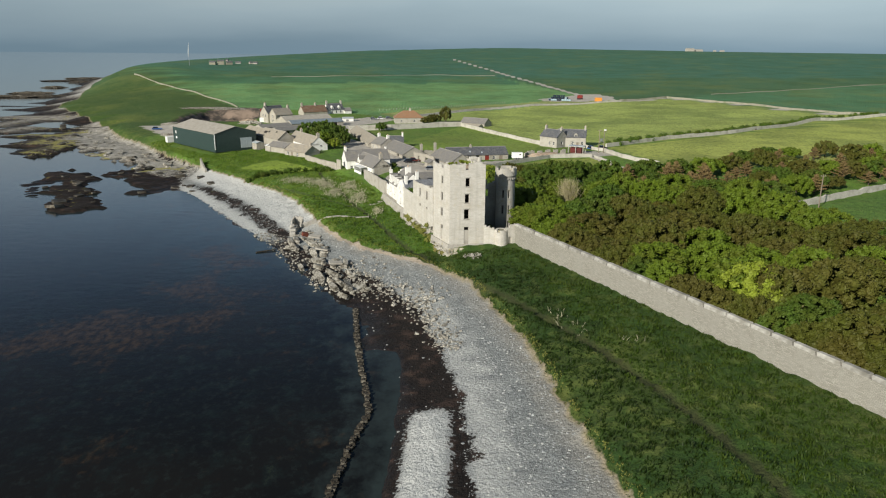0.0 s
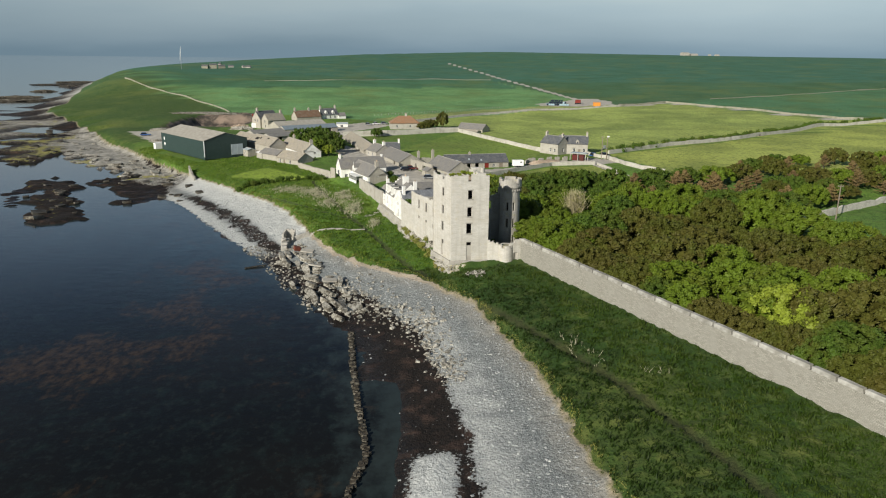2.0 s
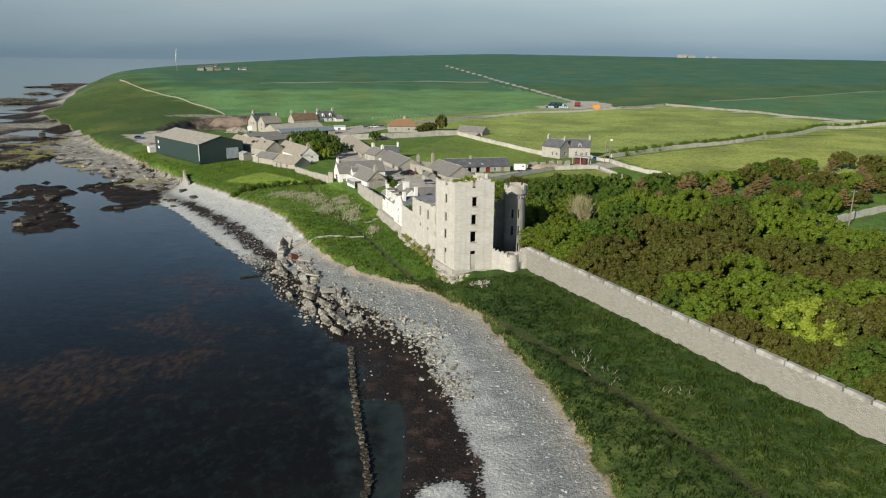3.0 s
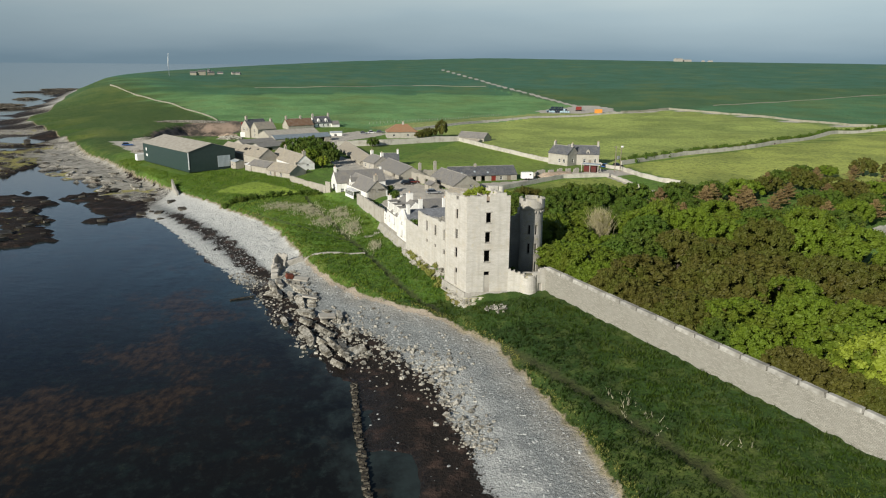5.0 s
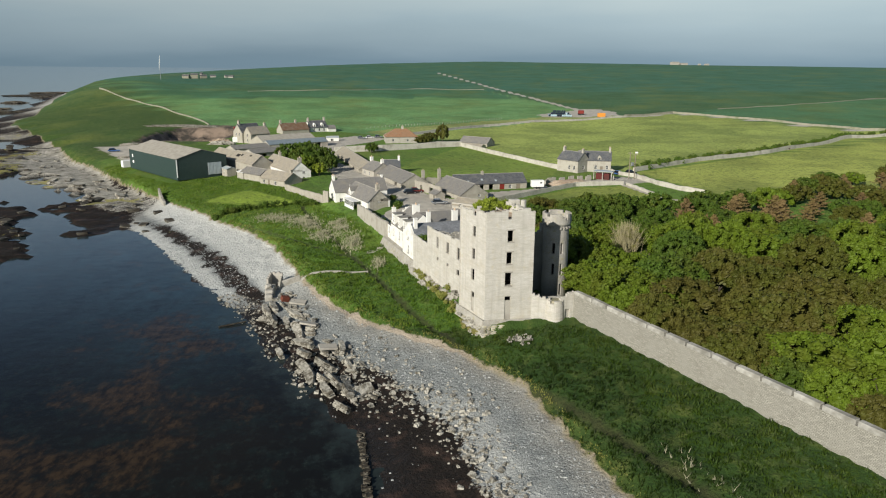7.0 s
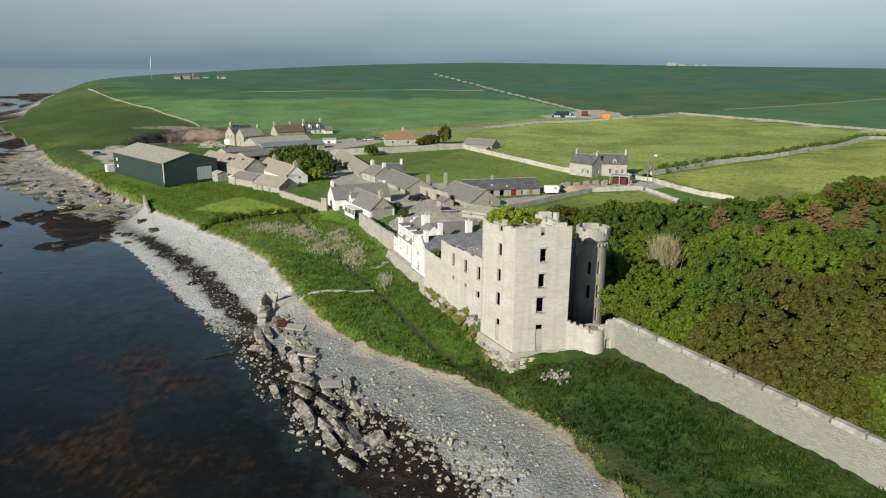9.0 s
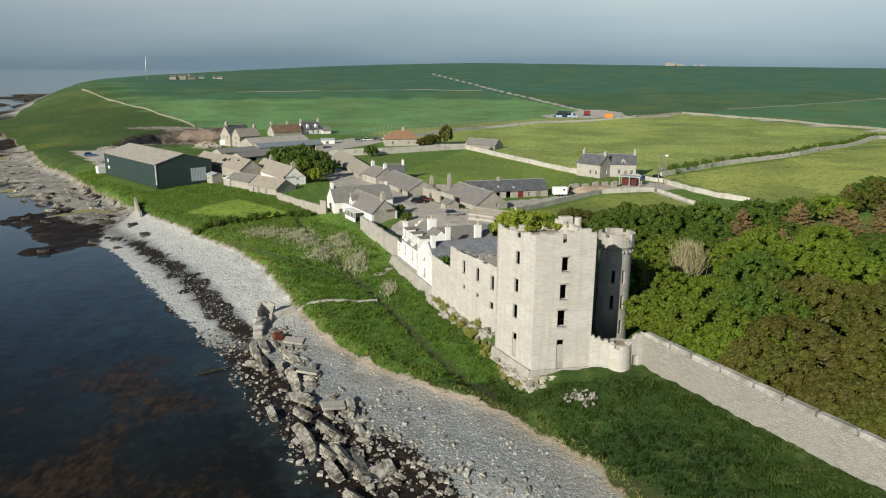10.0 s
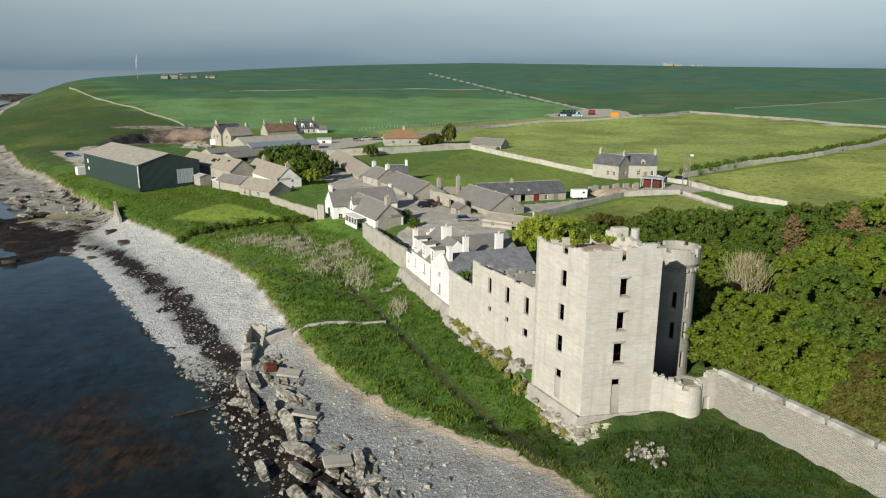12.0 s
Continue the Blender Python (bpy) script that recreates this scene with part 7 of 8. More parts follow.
for k, (x, y, sx, sy, sz, a, lab) in enumerate([(-152, 424, 22, 2.0, 1.1, -5, "pale bank of quarry spoil"), (-110, 350, 5, 3.0, 1.8, 30, "brown bank of quarry spoil"),
                                                (-106, 338, 6, 2.5, 1.6, 10, "heap of stone and scrap"), (-153, 350, 5, 1.5, 1.0, 20, "heap of stone and scrap"), (-139, 308, 3, 1.2, 0.9, 0, "heap of pale rubble")]):
    bm = bmesh.new()
    bmesh.ops.create_icosphere(bm, subdivisions=4, radius=1.0)
    for v in bm.verts:
        q = v.co.copy()
        v.co = Vector((q.x * sx, q.y * sy, max(q.z, -0.3) * sz)) * (1 + 0.35 * noise.noise(q * 4 + Vector((k * 7, 0, 0))))
    tagged(part("spoil_bank", bm, EARTH if k == 1 else ROCK, None, "", pose(x, y, hz(x, y), 0, 0, a)), lab, "mound", "spoil banks")
digger = thing("digger", "rusty red excavator by the spoil heaps", "digger", pose(-112, 388, hz(-112, 388), 0, 0, 15))
part("cab", boxed(3.0, 2.4, 2.6, (0, 0, 0.9), 0.2), RED_PAINT, digger)
part("track", boxed(4.2, 2.8, 0.9, (0, 0, 0), 0.3), RUBBER, digger)
part("arm", boxed(5.0, 0.5, 0.5, (3.2, 0, 2.6), 0.05), RED_PAINT, digger)

# post fence along the far lane
fence = thing("post_fence", "long fence of pale wooden posts along the lane", "fence")
FENCE = [(-44.5, 413), (-28, 422), (-8, 441), (13, 461), (39.5, 484)]
post_mesh = bpy.data.meshes.new("post")
pb = boxed(0.15, 0.15, 1.3, (0, 0, -0.2))
pb.to_mesh(post_mesh)
pb.free()
post_mesh.materials.append(CONCRETE)
for k in range(48):
    q = on_line(FENCE, k / 47)
    part("post", post_mesh, None, fence, "", pose(q[0], q[1], hz(q[0], q[1]), 0, 0, 7 * k))

# ---- far off ----
mast = thing("wind_turbine", "slender white two-bladed wind turbine on the headland", "turbine", pose(-317, 848, hz(-317, 848) - 0.5, 0, 0, 20))
part("tower", tube(0.26, 0.16, 18.5, (0, 0, 0), 12), STEEL, mast)
part("nacelle", boxed(0.9, 2.2, 0.9, (0, 0.2, 18.3), 0.2), WHITE_PAINT, mast)
hub = part("hub", tube(0.4, 0.2, 0.9, (0, 0, 0), 12), WHITE_PAINT, mast, "", pose(0, -1.0, 18.8, 90, 0, 0))
for a in (18, 198):
    bl = bmesh.new()
    bmesh.ops.create_cone(bl, cap_ends=True, segments=8, radius1=0.34, radius2=0.10, depth=8.0, matrix=Matrix.Translation((0, 0, 4.1)))
    for v in bl.verts:
        v.co.y *= 0.25
    part("blade", bl, WHITE_PAINT, mast, "", pose(0, -1.6, 18.8, 0, a - 12, 0))

r_ = np.random.RandomState(31)
BALE_PALE = plain("pale_blue_wrap", (0.42, 0.55, 0.60), (0.34, 0.46, 0.52), fine=3, rough=0.3, bump=0.2)
BALE_DARK = plain("black_wrap", (0.014, 0.022, 0.034), (0.03, 0.045, 0.065), fine=3, rough=0.3, bump=0.2)
TIERS = [(t_, row, col) for t_, rows, cols in ((0, 3, 11), (1, 2, 9), (2, 1, 6)) for row in range(rows) for col in range(cols)]
for t_, row, col in TIERS:
    high = t_
    x, y = 74.5 + 1.55 * (col + t_) + r_.normal(0, 0.2), 501.0 + 1.5 * (row + 0.7 * t_) + 0.35 * (col + t_)
    pale_ = r_.uniform() < (0.8 if t_ == 0 and row == 0 and col not in (4, 5) else 0.12)
    ob = new("silage_bale", bpy.data.meshes.new("silage_bale"))
    bl = tube(0.72, 0.72, 1.4, (0, 0, -0.7), 14)
    bmesh.ops.bevel(bl, geom=bl.edges[:], offset=0.1, segments=1, affect="EDGES")
    bl.to_mesh(ob.data)
    bl.free()
    ob.data.materials.append(BALE_PALE if pale_ else BALE_DARK)
    ob.matrix_basis = pose(x, y, hz(x, y) + 0.72 + 1.35 * high, 90, 0, r_.uniform(-12, 12))
    tagged(ob, "pale blue wrapped silage bale" if pale_ else "black wrapped silage bale", "bale", "silage bales")
oc = thing("orange_container", "orange storage container at the far yard", "container", pose(111, 503, hz(111, 503), 0, 0, 5))
part("body", boxed(5.0, 2.6, 2.7, (0, 0, 0), 0.06), ORANGE_PAINT, oc)
part("door", boxed(0.1, 2.3, 2.4, (2.52, 0, 0.1)), RED_PAINT, oc)
rd = thing("red_digger", "red machine parked at the far yard", "digger", pose(100, 519, hz(100, 519), 0, 0, -10))
part("cab", boxed(4.2, 2.4, 2.6, (0, 0, 0.6), 0.25), RED_PAINT, rd)
part("track", boxed(4.6, 2.8, 0.9, (0, 0, 0), 0.2), RUBBER, rd)
for k, (x, y, L, W, e, lab) in enumerate([(590, 1790, 19, 12, 6.5, "white shed on the skyline"), (614, 1800, 20, 12, 3.5, "long low white shed on the skyline"), (660, 1815, 6, 6, 2.5, "small pale hut on the skyline"), (684, 1830, 10, 8, 3.0, "low pale shed on the skyline")]):
    house("far_shed", lab, "shed", x, y, hz(x, y) - 0.5, 10, L, W, e, 1.5, HARL_GREY, HARL_GREY, group="far sheds")
for k, (x, y, L, e, m) in enumerate([(-306, 902, 8, 3.2, STONE_FAR), (-297, 906, 9, 5.0, STONE_FAR), (-287, 909, 8, 3.6, STONE_FAR), (-292, 918, 3, 6.0, HARL_GREY), (-283, 936, 7, 1.8, HARL_GREY),
                                     (-264, 926, 3, 1.8, HARL_GREY), (-257, 924, 6, 1.6, HARL_GREY)]):
    house("far_cottage", "distant stone house on the headland" if m is STONE_FAR else "distant pale cottage on the headland", "house", x, y, hz(x, y) - 0.3, 15 * (k % 3), L, 5, e, 1.4, m, SLATE_DARK, group="far cottages")

# dark skerries off the headland
for k, (x, y, sx, sy) in enumerate([(-505, 960, 46, 14), (-456, 793, 12, 4), (-424, 690, 20, 5), (-480, 915, 20, 7), (-525, 1030, 34, 9), (-400, 640, 40, 6)]):
    bm = bmesh.new()
    bmesh.ops.create_icosphere(bm, subdivisions=4, radius=1.0)
    for v in bm.verts:
        q = v.co.copy()
        v.co = Vector((q.x * sx, q.y * sy, q.z * 2.0)) * (1 + 0.5 * noise.noise(q * 3 + Vector((k * 5, 2, 0))))
    tagged(part("skerry", bm, ROCK_DARK, None, "", pose(x, y, 0.0, 0, 0, 15)), "low dark skerry awash off the headland", "rock", "skerries")

# ---- trees, hedges and grass ----
def leaf_mesh(name, centres, size, material, seed, per=40, spread_=0.8, up=0.35, core=True):
    """Many small leaf sprays round the centres given (x, y, z, r), each a bent quad turned outwards."""
    r = np.random.RandomState(seed)
    C = np.repeat(np.asarray(centres, float), per, axis=0)
    n = len(C)
    d = r.normal(size=(n, 3))
    d[:, 2] = np.where(d[:, 2] < -0.35, -d[:, 2] * 0.5, d[:, 2])
    d /= np.linalg.norm(d, axis=1)[:, None]
    p = C[:, :3] + d * (C[:, 3] * r.uniform(0.55, 1.05, n) * spread_ / 0.8)[:, None]
    nrm = d * 0.7 + r.normal(0, 0.55, (n, 3)) + [0, 0, up * 0.5]
    nrm /= np.linalg.norm(nrm, axis=1)[:, None]
    t = np.cross(nrm, r.normal(size=(n, 3)))
    t /= np.linalg.norm(t, axis=1)[:, None]
    b = np.cross(nrm, t)
    s = size * r.uniform(0.6, 1.3, n)[:, None]
    q = np.stack([p - t * s, p - b * s * 0.7 - nrm * s * 0.25, p + t * s, p + b * s * 0.7 - nrm * s * 0.25], 1).reshape(-1, 3)
    if core:
        # a leafy mass inside each clump, so that no light shows through its heart
        u = np.array([(math.cos(a) * math.cos(e), math.sin(a) * math.cos(e), math.sin(e)) for e in (-0.9, 0.0, 0.8) for a in np.arange(6) * 1.0472 + e] + [(0, 0, -1), (0, 0, 1)])
        ring_f = [(i * 6 + j, i * 6 + (j + 1) % 6, (i + 1) * 6 + (j + 1) % 6, (i + 1) * 6 + j) for i in range(2) for j in range(6)]
        ring_f += [(12 + j, 12 + (j + 1) % 6, 19, 19) for j in range(6)]
        cc = np.asarray(centres, float)
        cv = (cc[:, None, :3] + u[None] * (cc[:, 3] * 0.72)[:, None, None] * r.uniform(0.8, 1.15, (len(cc), len(u)))[..., None]).reshape(-1, 3)
    else:
        cv, cc, ring_f, u = np.zeros((0, 3)), np.zeros((0, 4)), [], []
    verts = [tuple(v) for v in q] + [tuple(v) for v in cv]
    faces = [(4 * i, 4 * i + 1, 4 * i + 2, 4 * i + 3) for i in range(n)]
    for i in range(len(cc)):
        o = 4 * n + i * len(u)
        faces += [tuple(dict.fromkeys(o + k for k in f)) for f in ring_f]
    return mesh_of(name, verts, faces, material)


def crown(seed, material, wide=3.0, tall=3.0, clumps=64, per=56, size=0.14):
    """A billowing dome of leafy clumps with dark creases between them."""
    r = np.random.RandomState(seed)
    lobes = [(a + r.uniform(-0.3, 0.3), r.uniform(0.45, 0.7), r.uniform(0.0, 0.5)) for a in np.arange(5) * 1.2566]
    cs = []
    for k in range(clumps):
        a, e = k * 2.39996 + r.uniform(-0.3, 0.3), 1.0 - 1.3 * (k + 0.5) / clumps
        rad = math.sqrt(max(0.0, 1 - max(e, 0) ** 2.0)) * r.uniform(0.84, 1.04)
        swell = 1 + 0.16 * max(math.cos(a - la) * lw + lh * e for la, lw, lh in lobes) - 0.08
        cs.append((wide * rad * swell * math.cos(a), wide * rad * swell * math.sin(a), tall * (0.36 + 0.60 * e * swell) + r.uniform(-0.15, 0.2), r.uniform(0.42, 0.72) * wide / 3.0))
    cs += [(r.normal(0, 0.9), r.normal(0, 0.9), tall * r.uniform(0.25, 0.5), 1.3) for k in range(5)]
    return leaf_mesh("crown", cs, size, material, seed, per)


def feathery(seed, material):
    """A spiky crown of upswept sprays, thin enough to see through."""
    r = np.random.RandomState(seed + 300)
    cs = []
    for k in range(30):
        a, up_, h = k * 2.39996, r.uniform(0.25, 0.9), 0.5 + 3.6 * (k / 30) ** 1.1
        out = (2.7 - 0.62 * h) * r.uniform(0.75, 1.15)
        for j in range(5):
            u = (j + 1) / 5
            cs.append((out * u * math.cos(a), out * u * math.sin(a), h - 0.4 + out * u * up_ * 0.5, 0.42 - 0.24 * u))
    return leaf_mesh("crown", cs, 0.12, material, seed, 20, core=False)


def trunk(seed, tall):
    r = np.random.RandomState(seed)
    bm = tube(0.24, 0.13, tall, (0, 0, -0.4), 7)
    for k in range(5):
        own = bmesh.new()
        bmesh.ops.create_cone(own, cap_ends=True, segments=5, radius1=0.09, radius2=0.03, depth=2.4,
                              matrix=pose(0, 0, tall * r.uniform(0.45, 0.85), 0, 0, r.uniform(0, 360)) @ pose(0, 0, 0, 0, r.uniform(30, 60), 0) @ Matrix.Translation((0, 0, 1.2)))
        me = bpy.data.meshes.new("limb")
        own.to_mesh(me)
        own.free()
        bm.from_mesh(me)
        bpy.data.meshes.remove(me)
    me = bpy.data.meshes.new("trunk")
    bm.to_mesh(me)
    bm.free()
    me.materials.append(BARK)
    return me


KINDS = {}
for key, mt, lab in (("bright", LEAF_BRIGHT, "bright green sycamore in full leaf in the walled wood"), ("dark", LEAF_DARK, "deep green tree in the walled wood"),
                     ("brown", LEAF_BROWN, "bronze-brown leaved tree in the walled wood"), ("olive", LEAF_OLIVE, "olive green tree in the walled wood"), ("yellow", LEAF_YELLOW, "fresh yellow-green tree in the walled wood"), ("russet", LEAF_RUSSET, "feathery russet tree with bare twigs in the wood")):
    near_c = [feathery(seed_ + 7 * len(KINDS), mt) for seed_ in (1, 2)] if key == "russet" else [crown(seed_ + 7 * len(KINDS), mt) for seed_ in (1, 2, 3)]
    KINDS[key] = (near_c, lab, near_c if key == "russet" else [crown(seed_ + 7 * len(KINDS), mt, 3.0, 3.0, 40, 26, 0.24) for seed_ in (4, 5)])
TRUNKS = [trunk(k, 4.2) for k in (1, 2, 3)]


def tree(x, y, key, tall, wide, r, label=""):
    """tall: height of the crown's top over the ground; wide: width against a crown 6 m across."""
    crowns, lab, far_crowns = KINDS[key]
    if y < 109:
        wide = min(wide, max(0.8, (0.9 * (x - (15.4 + (108.6 - y) * 0.483)) - 0.9) / 3.2))
    if y > 178:
        crowns = far_crowns
    z = hz(x, y)
    t = thing("tree", label or lab, "tree", pose(x, y, z, 0, 0, r.uniform(0, 360)), "trees of the wood")
    low = tall * (0.36 if y < 142 else 0.16)
    part("trunk", TRUNKS[r.randint(3)], None, t)
    part("crown", crowns[r.randint(len(crowns))], None, t, "", Matrix.Translation((0, 0, low)) @ Matrix.Diagonal((wide, wide, (tall - low) / 3.6, 1)))
    return t


WOOD_A = [(19, 105), (17, 128), (14, 150), (14, 172), (30, 178), (56, 186), (77, 192), (84, 143), (80, 122), (94, 95), (104, 60), (92, 20), (70, 4), (61, 20), (36, 70)]
WOOD_B = [(80, 193), (86, 150), (102, 160), (136, 180), (185, 210), (185, 238), (122, 234)]
CLEAR = [(112, 198), (126, 204), (144, 224), (126, 224)]
rt = np.random.RandomState(5)
spots = []
for poly, gap, most in ((WOOD_A, 7.3, 135), (WOOD_B, 6.0, 56)):
    got, tries = 0, 0
    while got < most and tries < 9000:
        tries += 1
        x, y = rt.uniform(12, 186), rt.uniform(4, 240)
        if not inside(poly, np.array([x]), np.array([y]))[0] or inside(CLEAR, np.array([x]), np.array([y]))[0]:
            continue
        if any((x - a) ** 2 + (y - b) ** 2 < gap * gap for a, b, _ in spots):
            continue
        spots.append((x, y, poly is WOOD_A))
        got += 1
# which kind stands where in the wood
STANDS = [("bright", 21, 113), ("bright", 33, 127), ("bright", 20, 101), ("brown", 28, 100), ("brown", 39, 95), ("olive", 30, 83), ("bright", 49, 94), ("bright", 50, 86), ("bright", 41, 77), ("brown", 43, 110), ("olive", 56, 119), ("bright", 51, 142), ("brown", 38, 66), ("brown", 44, 66), ("bright", 68, 95), ("brown", 62, 76), ("olive", 43, 52),
          ("olive", 47, 47), ("bright", 66, 103), ("olive", 65, 97), ("bright", 70, 125), ("olive", 73, 88), ("dark", 34, 79), ("bright", 35, 74), ("dark", 78, 145), ("russet", 71, 176), ("russet", 112, 204), ("russet", 124, 185), ("dark", 62, 187),
          ("russet", 94, 196), ("russet", 56, 160), ("dark", 40, 172), ("dark", 52, 51), ("olive", 60, 40), ("brown", 72, 20), ("dark", 85, 60)]


def stand(x, y):
    return min(STANDS, key=lambda s: (s[1] - x) ** 2 + (s[2] - y) ** 2 + 30 * math.sin(x * 3.1 + y * 1.7))[0]


for x, y, near in spots:
    if math.hypot(x - 31, y - 140) < 5.5 or inside([(35, 149), (50, 151), (52, 160), (34, 161)], np.array([x]), np.array([y]))[0]:
        continue
    if x - (15.4 + (108.6 - y) * 0.483) < 4.6 and y < 109:
        continue
    if near:
        key = stand(x, y)
        if rt.uniform(0, 1) < 0.2:
            key = rt.choice(["olive", "dark", "bright"])
        near_wall = x - (15.4 + (108.6 - y) * 0.483)
        tall = (rt.uniform(6.3, 8.0) + 1.5 * float(waves(np.array([x]), np.array([y]), 26, 71)[0]) + min(2.0, max(0, near_wall - 4) * 0.14)) * (1 if y < 146 else 0.74) * (0.78 if 22 < x < 34 and 124 < y < 138 else 1)
    else:
        key = rt.choice(["russet", "russet", "russet", "brown", "olive", "dark", "bright"])
        tall = rt.uniform(4.2, 7.0)
    tree(x, y, key, tall, rt.uniform(1.45, 1.9) if near else rt.uniform(1.2, 1.6), rt)
for k in range(100):
    x, y = rt.uniform(22, 100), rt.uniform(8, 172)
    if not inside(WOOD_A, np.array([x]), np.array([y]))[0] or x - (15.4 + (108.6 - y) * 0.483) < 4.8 or math.hypot(x - 31, y - 140) < 5:
        continue
    tree(x, y, stand(x, y), rt.uniform(3.6, 5.0), rt.uniform(1.1, 1.4), rt)
for k in range(25):
    y = 104 - 4.3 * k + rt.uniform(-0.8, 0.8)
    x = 15.4 + (108.6 - y) * 0.483 + 4.7 + rt.uniform(0, 0.8)
    tree(x, y, stand(x, y), rt.uniform(6.2, 7.2), 1.12, rt)
tree(49.0, 65.5, "yellow", 9.4, 1.8, rt)
tree(6.0, 167, "yellow", 8.4, 1.75, rt, "bright yellow-green tree behind the slate roof")
tree(11.5, 170, "yellow", 7.4, 1.4, rt, "bright yellow-green tree behind the slate roof")
for x, y in ((19.6, 110.5), (23.0, 106), (25.5, 111), (18.6, 116.5), (23, 118), (28.5, 105), (13, 160), (15, 167), (19, 172), (24, 175), (17, 140), (19, 131), (20, 122), (22, 148)):
    tree(x, y, "bright" if y < 121 else "dark", rt.uniform(6.0, 7.5) * (1 if y < 150 else 0.8), 1.15, rt)
for x, y, tl in ((-58, 272, 7), (-51, 261, 6.5), (-48, 268, 7.5), (-60, 280, 8), (-53, 276, 8), (-64, 276, 8), (-53, 255, 6), (-57, 282, 8.5), (-55, 265, 8)):
    tree(x, y, "dark" if y > 256 else "bright", tl, 1.25, rt, "dark green garden tree behind the cottages")
tree(-47, 246.5, "yellow", 4.6, 0.8, rt, "yellow-green bush beside the white gable")
tree(-45, 255, "dark", 6, 1.1, rt, "dark green garden tree behind the cottages")
tree(-2.5, 352, "brown", 9, 1.0, rt, "dark wind-bent tree by the hipped cottage")
tree(-9, 350, "olive", 5, 1.3, rt, "low tree by the hipped cottage")
tree(-12, 346, "brown", 4, 1.2, rt, "low scrub tree by the hipped cottage")
tree(-34, 311, "dark", 4.5, 0.9, rt, "round bush by the paddock wall")
# bare grey tree by the turret
bare = thing("bare_tree", "pale grey twiggy tree just coming into leaf", "tree", pose(31, 140, hz(31, 140)))
part("trunk", TRUNKS[0], None, bare)
twigs = bmesh.new()
for k in range(620):
    a, e = rt.uniform(0, 360), rt.uniform(2, 40)
    bmesh.ops.create_cone(twigs, cap_ends=False, segments=3, radius1=0.035, radius2=0.012, depth=2.8, matrix=pose(rt.normal(0, 1.0), rt.normal(0, 1.0), rt.uniform(2.5, 6.5), 0, 0, a) @ pose(0, 0, 0, 0, e, 0) @ Matrix.Translation((0, 0, 1.7)))
part("bare_crown", twigs, TWIG, bare)
buds = [(rt.normal(0, 1.5), rt.normal(0, 1.5), rt.uniform(4.0, 8.2), rt.uniform(0.3, 0.7)) for k in range(60)]
part("buds", leaf_mesh("buds", buds, 0.09, MOSSY, 33, 26, core=False), None, bare, "pale opening leaf buds")


def hedge(name, label, points, high, wide, material, seed, per=30, size=0.22, category="hedge"):
    r = np.random.RandomState(seed)
    total = sum(math.hypot(b[0] - a[0], b[1] - a[1]) for a, b in zip(points[:-1], points[1:]))
    cs = []
    for k in range(int(total / (wide * 0.42))):
        p = on_line(points, r.uniform(0, 1))
        x, y = p[0] + r.normal(0, wide * 0.25), p[1] + r.normal(0, wide * 0.25)
        rr = wide * r.uniform(0.35, 0.6)
        cs.append((x, y, hz(x, y) + max(0.2, high * r.uniform(0.45, 0.9) - rr * 0.5), rr))
    return tagged(new(name, leaf_mesh(name, cs, size, material, seed, per)), label, category)


hedge("hedge", "dark green clipped hedge above the beach", [(-70, 196.5), (-64, 197.5), (-57, 203), (-50, 206), (-43, 206.5)], 2.0, 2.3, LEAF_DARK, 81, 120, 0.17)
hedge("hedge", "dark hedge along the lane wall", [(67, 263), (101, 292), (141, 318), (213, 379), (262, 402)], 2.7, 3.2, LEAF_DARK, 82, 34, 0.34)
hedge("ivy", "green shrubs growing inside the roofless ruin", [(-9.4, 141.5), (-6.2, 138.0)], 8.6, 2.6, LEAF_DARK, 84, 110, 0.18, "ivy")
hedge("ivy", "ivy on the ruined cross wall", [(-3.0, 129.0), (-0.6, 127.0)], 8.8, 1.8, LEAF_DARK, 94, 110, 0.18, "ivy")
hedge("garden_bush", "dark shrubs inside the boundary wall", [(-20.5, 176), (-18.5, 172)], 3.2, 2.4, LEAF_DARK, 85, 110, 0.2, "shrub")
hedge("garden_bush", "round dark shrub in the yard", [(-17.8, 193), (-16.0, 190.5)], 2.2, 2.4, LEAF_DARK, 86, 110, 0.2, "shrub")
hedge("garden_bush", "dark shrub beside the cottage gable", [(-19.5, 199.5), (-18.8, 197.5)], 3.4, 2.0, LEAF_DARK, 87, 110, 0.2, "shrub")
hedge("ivy", "yellow-green growth at the foot of the ruin", [(-11.6, 140.5), (-8.9, 132), (-5.6, 123), (-4.4, 117.5)], 1.7, 1.3, MOSSY, 88, 70, 0.14, "ivy")
hedge("ivy", "yellowed turf over the tower foot", [(-3.9, 115.5), (-2.3, 111.2), (-1.0, 109)], 0.7, 0.9, MOSSY, 97, 60, 0.13, "ivy")
hedge("ivy", "green growth between tower and turret", [(9.2, 114.5), (9.8, 117)], 4.0, 1.4, LEAF_DARK, 89, 90, 0.2, "ivy")
hedge("tower_ivy", "bright weeds growing on the tower head", [(-1.2, 115.5), (3.0, 117.3), (6.8, 115.0)], 0.5, 0.8, LEAF_YELLOW, 90, 60, 0.13, "ivy").location.z += 17.0


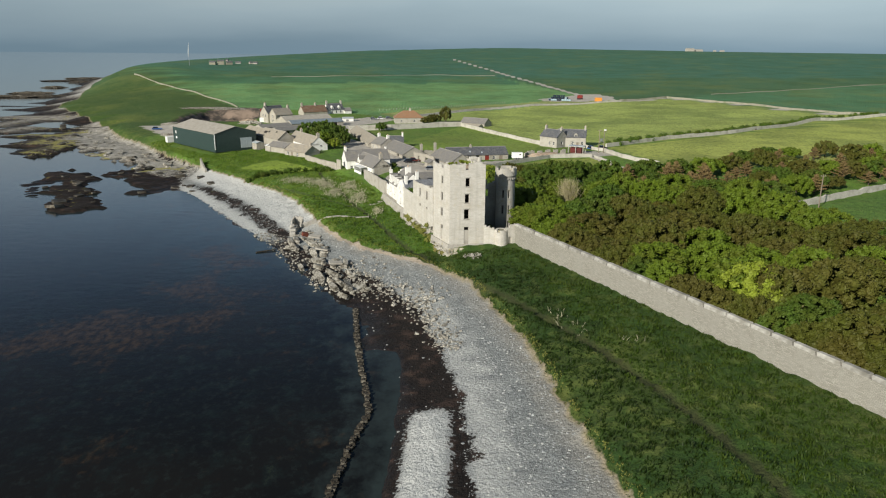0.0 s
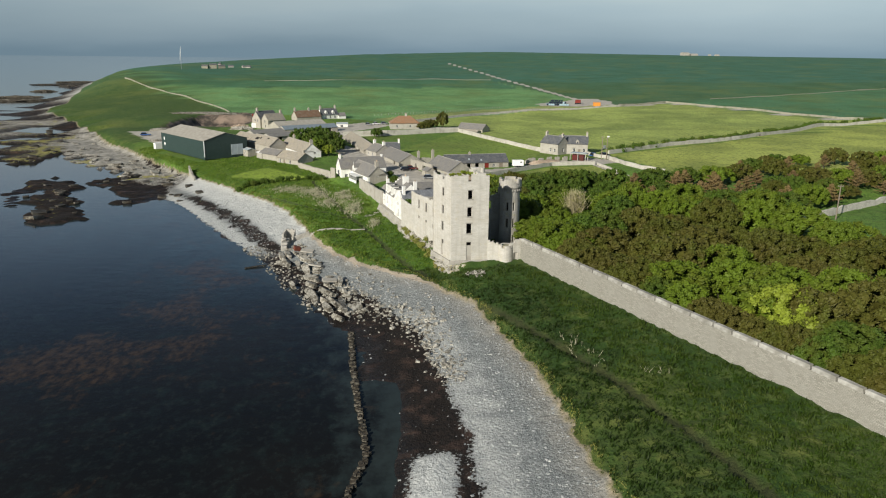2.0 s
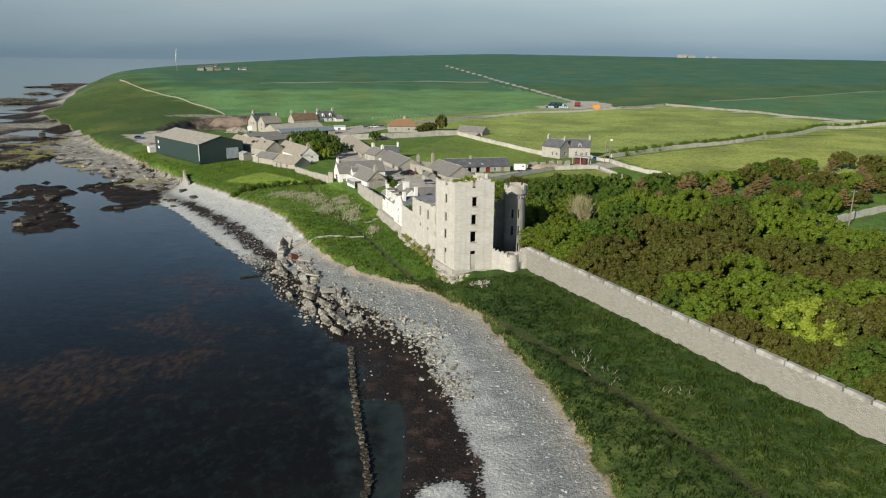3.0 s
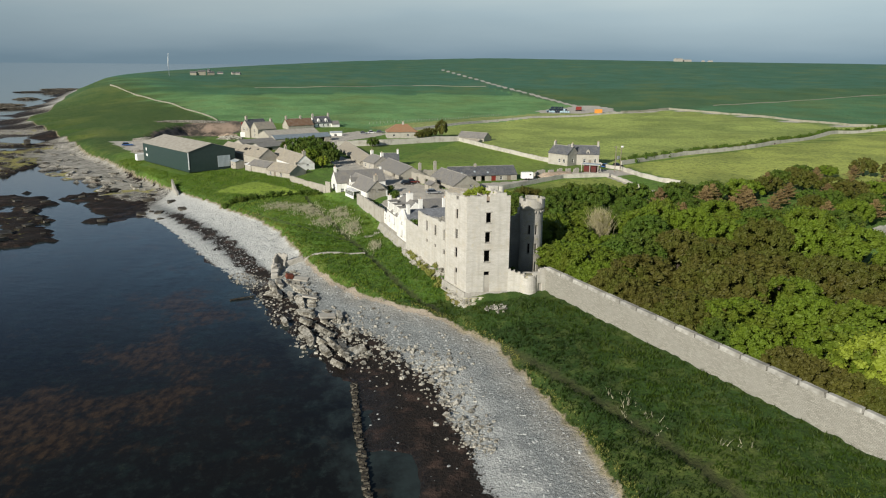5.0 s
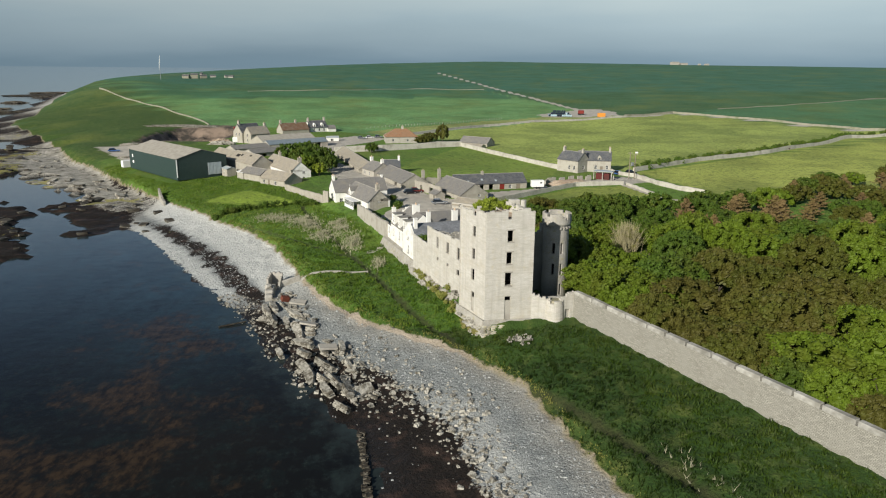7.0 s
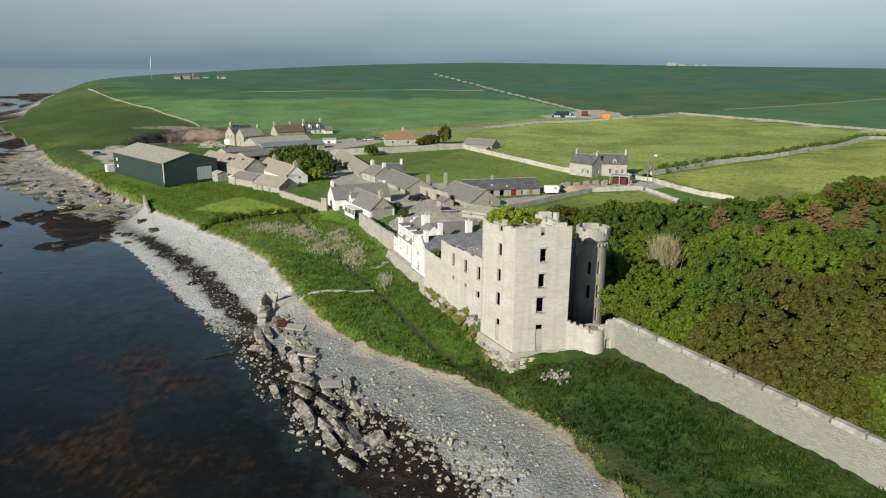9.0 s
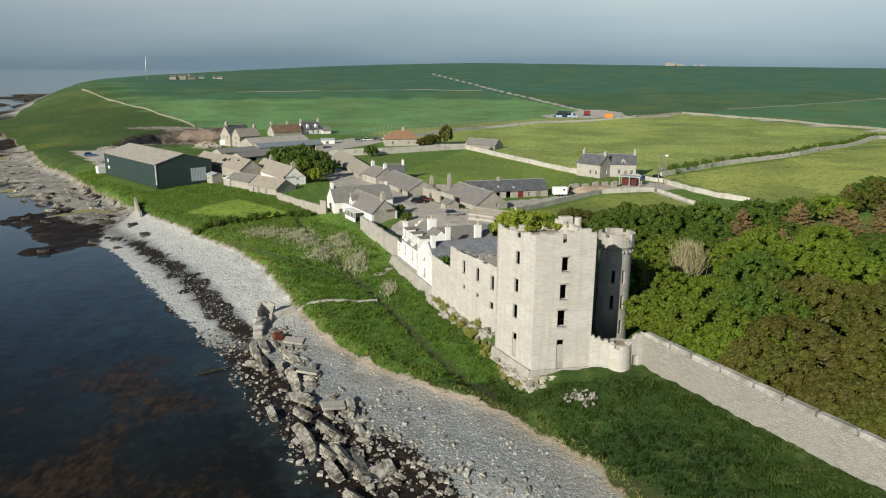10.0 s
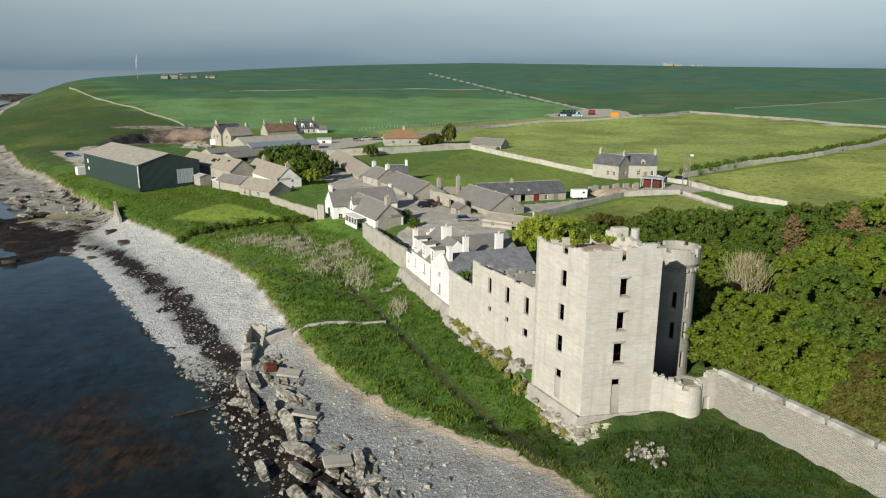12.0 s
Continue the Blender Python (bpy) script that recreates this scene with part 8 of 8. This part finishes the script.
def tufts(name, label, xs, ys, high, wide, material, seed, blades=3):
    """Blades of grass, three or more to a tuft."""
    r = np.random.RandomState(seed)
    xs, ys = np.repeat(xs, blades), np.repeat(ys, blades)
    n = len(xs)
    z = height(xs, ys) - 0.05
    a, h = r.uniform(0, 6.283, n), high * r.uniform(0.5, 1.3, n) * np.clip(0.85 + 0.4 * waves(xs, ys, 3.2, 61) + 0.35 * waves(xs, ys, 9, 62), 0.45, 2.0)
    dx, dy = np.cos(a) * wide, np.sin(a) * wide
    lean = r.normal(0, 0.35, (n, 2)) * h[:, None]
    ox, oy = r.normal(0, wide * 1.2, n), r.normal(0, wide * 1.2, n)
    base = np.stack([xs + ox, ys + oy, z], 1)
    q = np.stack([base - np.stack([dx, dy, 0 * dx], 1), base + np.stack([dx, dy, 0 * dx], 1), base + np.stack([lean[:, 0], lean[:, 1], h], 1)], 1).reshape(-1, 3)
    me = bpy.data.meshes.new(name)
    me.vertices.add(3 * n)
    me.vertices.foreach_set("co", q.ravel())
    me.loops.add(3 * n)
    me.loops.foreach_set("vertex_index", np.arange(3 * n))
    me.polygons.add(n)
    me.polygons.foreach_set("loop_start", np.arange(0, 3 * n, 3))
    me.update(calc_edges=True)
    me.materials.append(material)
    return tagged(new(name, me), label, "grass", kind="stuff")


rg = np.random.RandomState(9)
tx, ty = rg.uniform(-140, 66, 330000), rg.uniform(12, 290, 330000)
tg = side_of(EDGE, tx, ty)
wall_side = tx - (14.9 + (108.6 - ty) * 0.483)
tc = side_of(CASTLE, tx, ty)
keep = (tg > 0.3) & (tg < 36) & ((wall_side < 0) | (ty > 109)) & ((tc < -0.4) | (ty < 104) | (ty > 224))
keep &= ~inside([(-97, 244), (-77, 262), (-106, 292), (-126, 274)], tx, ty) & ~inside([(-84, 262), (-58, 232), (-42, 218), (-40, 290), (-90, 292)], tx, ty)
keep &= ~inside([(-77, 214), (-67, 229), (-49, 211), (-58, 203)], tx, ty) & (np.abs(side_of(TRAIL, tx, ty)) > 0.75) & (np.abs(side_of(DITCH, tx, ty)) > 0.7)
tx, ty = tx[keep], ty[keep]
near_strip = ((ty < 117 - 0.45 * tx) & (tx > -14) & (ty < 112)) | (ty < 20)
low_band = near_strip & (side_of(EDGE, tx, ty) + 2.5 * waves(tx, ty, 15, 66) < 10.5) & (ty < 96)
# near bands use the blades that have cloud shade painted in
tufts("grass", "deep green grass above the shingle, cloud shade in its colour", tx[low_band], ty[low_band], 0.42, 0.10, BLADE_SHADED_DEEP, 96, 3)
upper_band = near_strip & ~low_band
tufts("grass", "dark green grass below the garden wall, cloud shade in its colour", tx[upper_band], ty[upper_band], 0.42, 0.10, BLADE_SHADED, 91, 3)
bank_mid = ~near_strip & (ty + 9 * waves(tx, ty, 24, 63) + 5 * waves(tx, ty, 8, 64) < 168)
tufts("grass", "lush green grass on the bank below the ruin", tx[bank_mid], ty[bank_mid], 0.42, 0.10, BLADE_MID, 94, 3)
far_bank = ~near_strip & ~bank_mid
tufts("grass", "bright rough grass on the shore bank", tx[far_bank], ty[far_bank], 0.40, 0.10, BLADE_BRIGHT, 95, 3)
CLUMPS = [(-50.5, 190, 3.0, 2.0), (-43, 187, 2.2, 3.0), (-39.5, 181, 1.5, 2.6), (-35.5, 171, 1.6, 2.6), (-33.3, 182, 1.1, 3.0), (-31, 176, 1.1, 3.4), (-28, 167, 1.3, 3.6), (-26.5, 162, 0.9, 2.0), (-19.8, 149, 0.8, 2.2), (18.0, 67.7, 0.8, 2.2), (20.3, 62.5, 0.6, 1.6), (27.7, 56, 1.0, 0.6)]
dx_, dy_ = [], []
for cx, cy, sx, sy in CLUMPS:
    k = int((90 if cy > 100 else 14) * sx * sy)
    dx_.append(rg.normal(cx, sx, k))
    dy_.append(rg.normal(cy, sy, k))
tufts("dry_grass", "tall pale dry grass in clumps on the shore bank", np.concatenate(dx_), np.concatenate(dy_), 0.85, 0.045, DRY, 92, 3)
ex = [on_line(EDGE[1:16], v) for v in rg.uniform(0, 1, 3000)]
tufts("dry_grass", "yellowed grass fringe along the beach edge", np.array([p[0] for p in ex]) + rg.normal(0.9, 0.35, 3000), np.array([p[1] for p in ex]) + rg.normal(0.4, 0.35, 3000), 0.25, 0.06, MOSSY, 93, 3)

# loose stones on the shingle
sx_, sy_ = rg.uniform(-75, 20, 60000), rg.uniform(14, 190, 60000)
sg, sw_ = side_of(EDGE, sx_, sy_), side_of(SHORE, sx_, sy_)
ss = np.clip(sw_ / np.maximum(sw_ - sg, 1e-3), 0, 1)
keep = (sg < -0.6) & (sw_ > 0.5) & ((ss > 0.5) | (sy_ > 140) | (rg.uniform(0, 1, 60000) < 0.05))
sx_, sy_ = sx_[keep][:9000], sy_[keep][:9000]
n_s = len(sx_)
STONES = plain("shingle_stone", (0.31, 0.325, 0.32), (0.22, 0.232, 0.23), (0.44, 0.45, 0.43), 1.2, 0.8, 0.85, bump=0.2)
loose("shingle_stones", "loose grey stones scattered over the shingle", sx_, sy_, rg.gamma(2.0, 0.04, n_s).clip(0.05, 0.26), STONES, 5, 0.5)
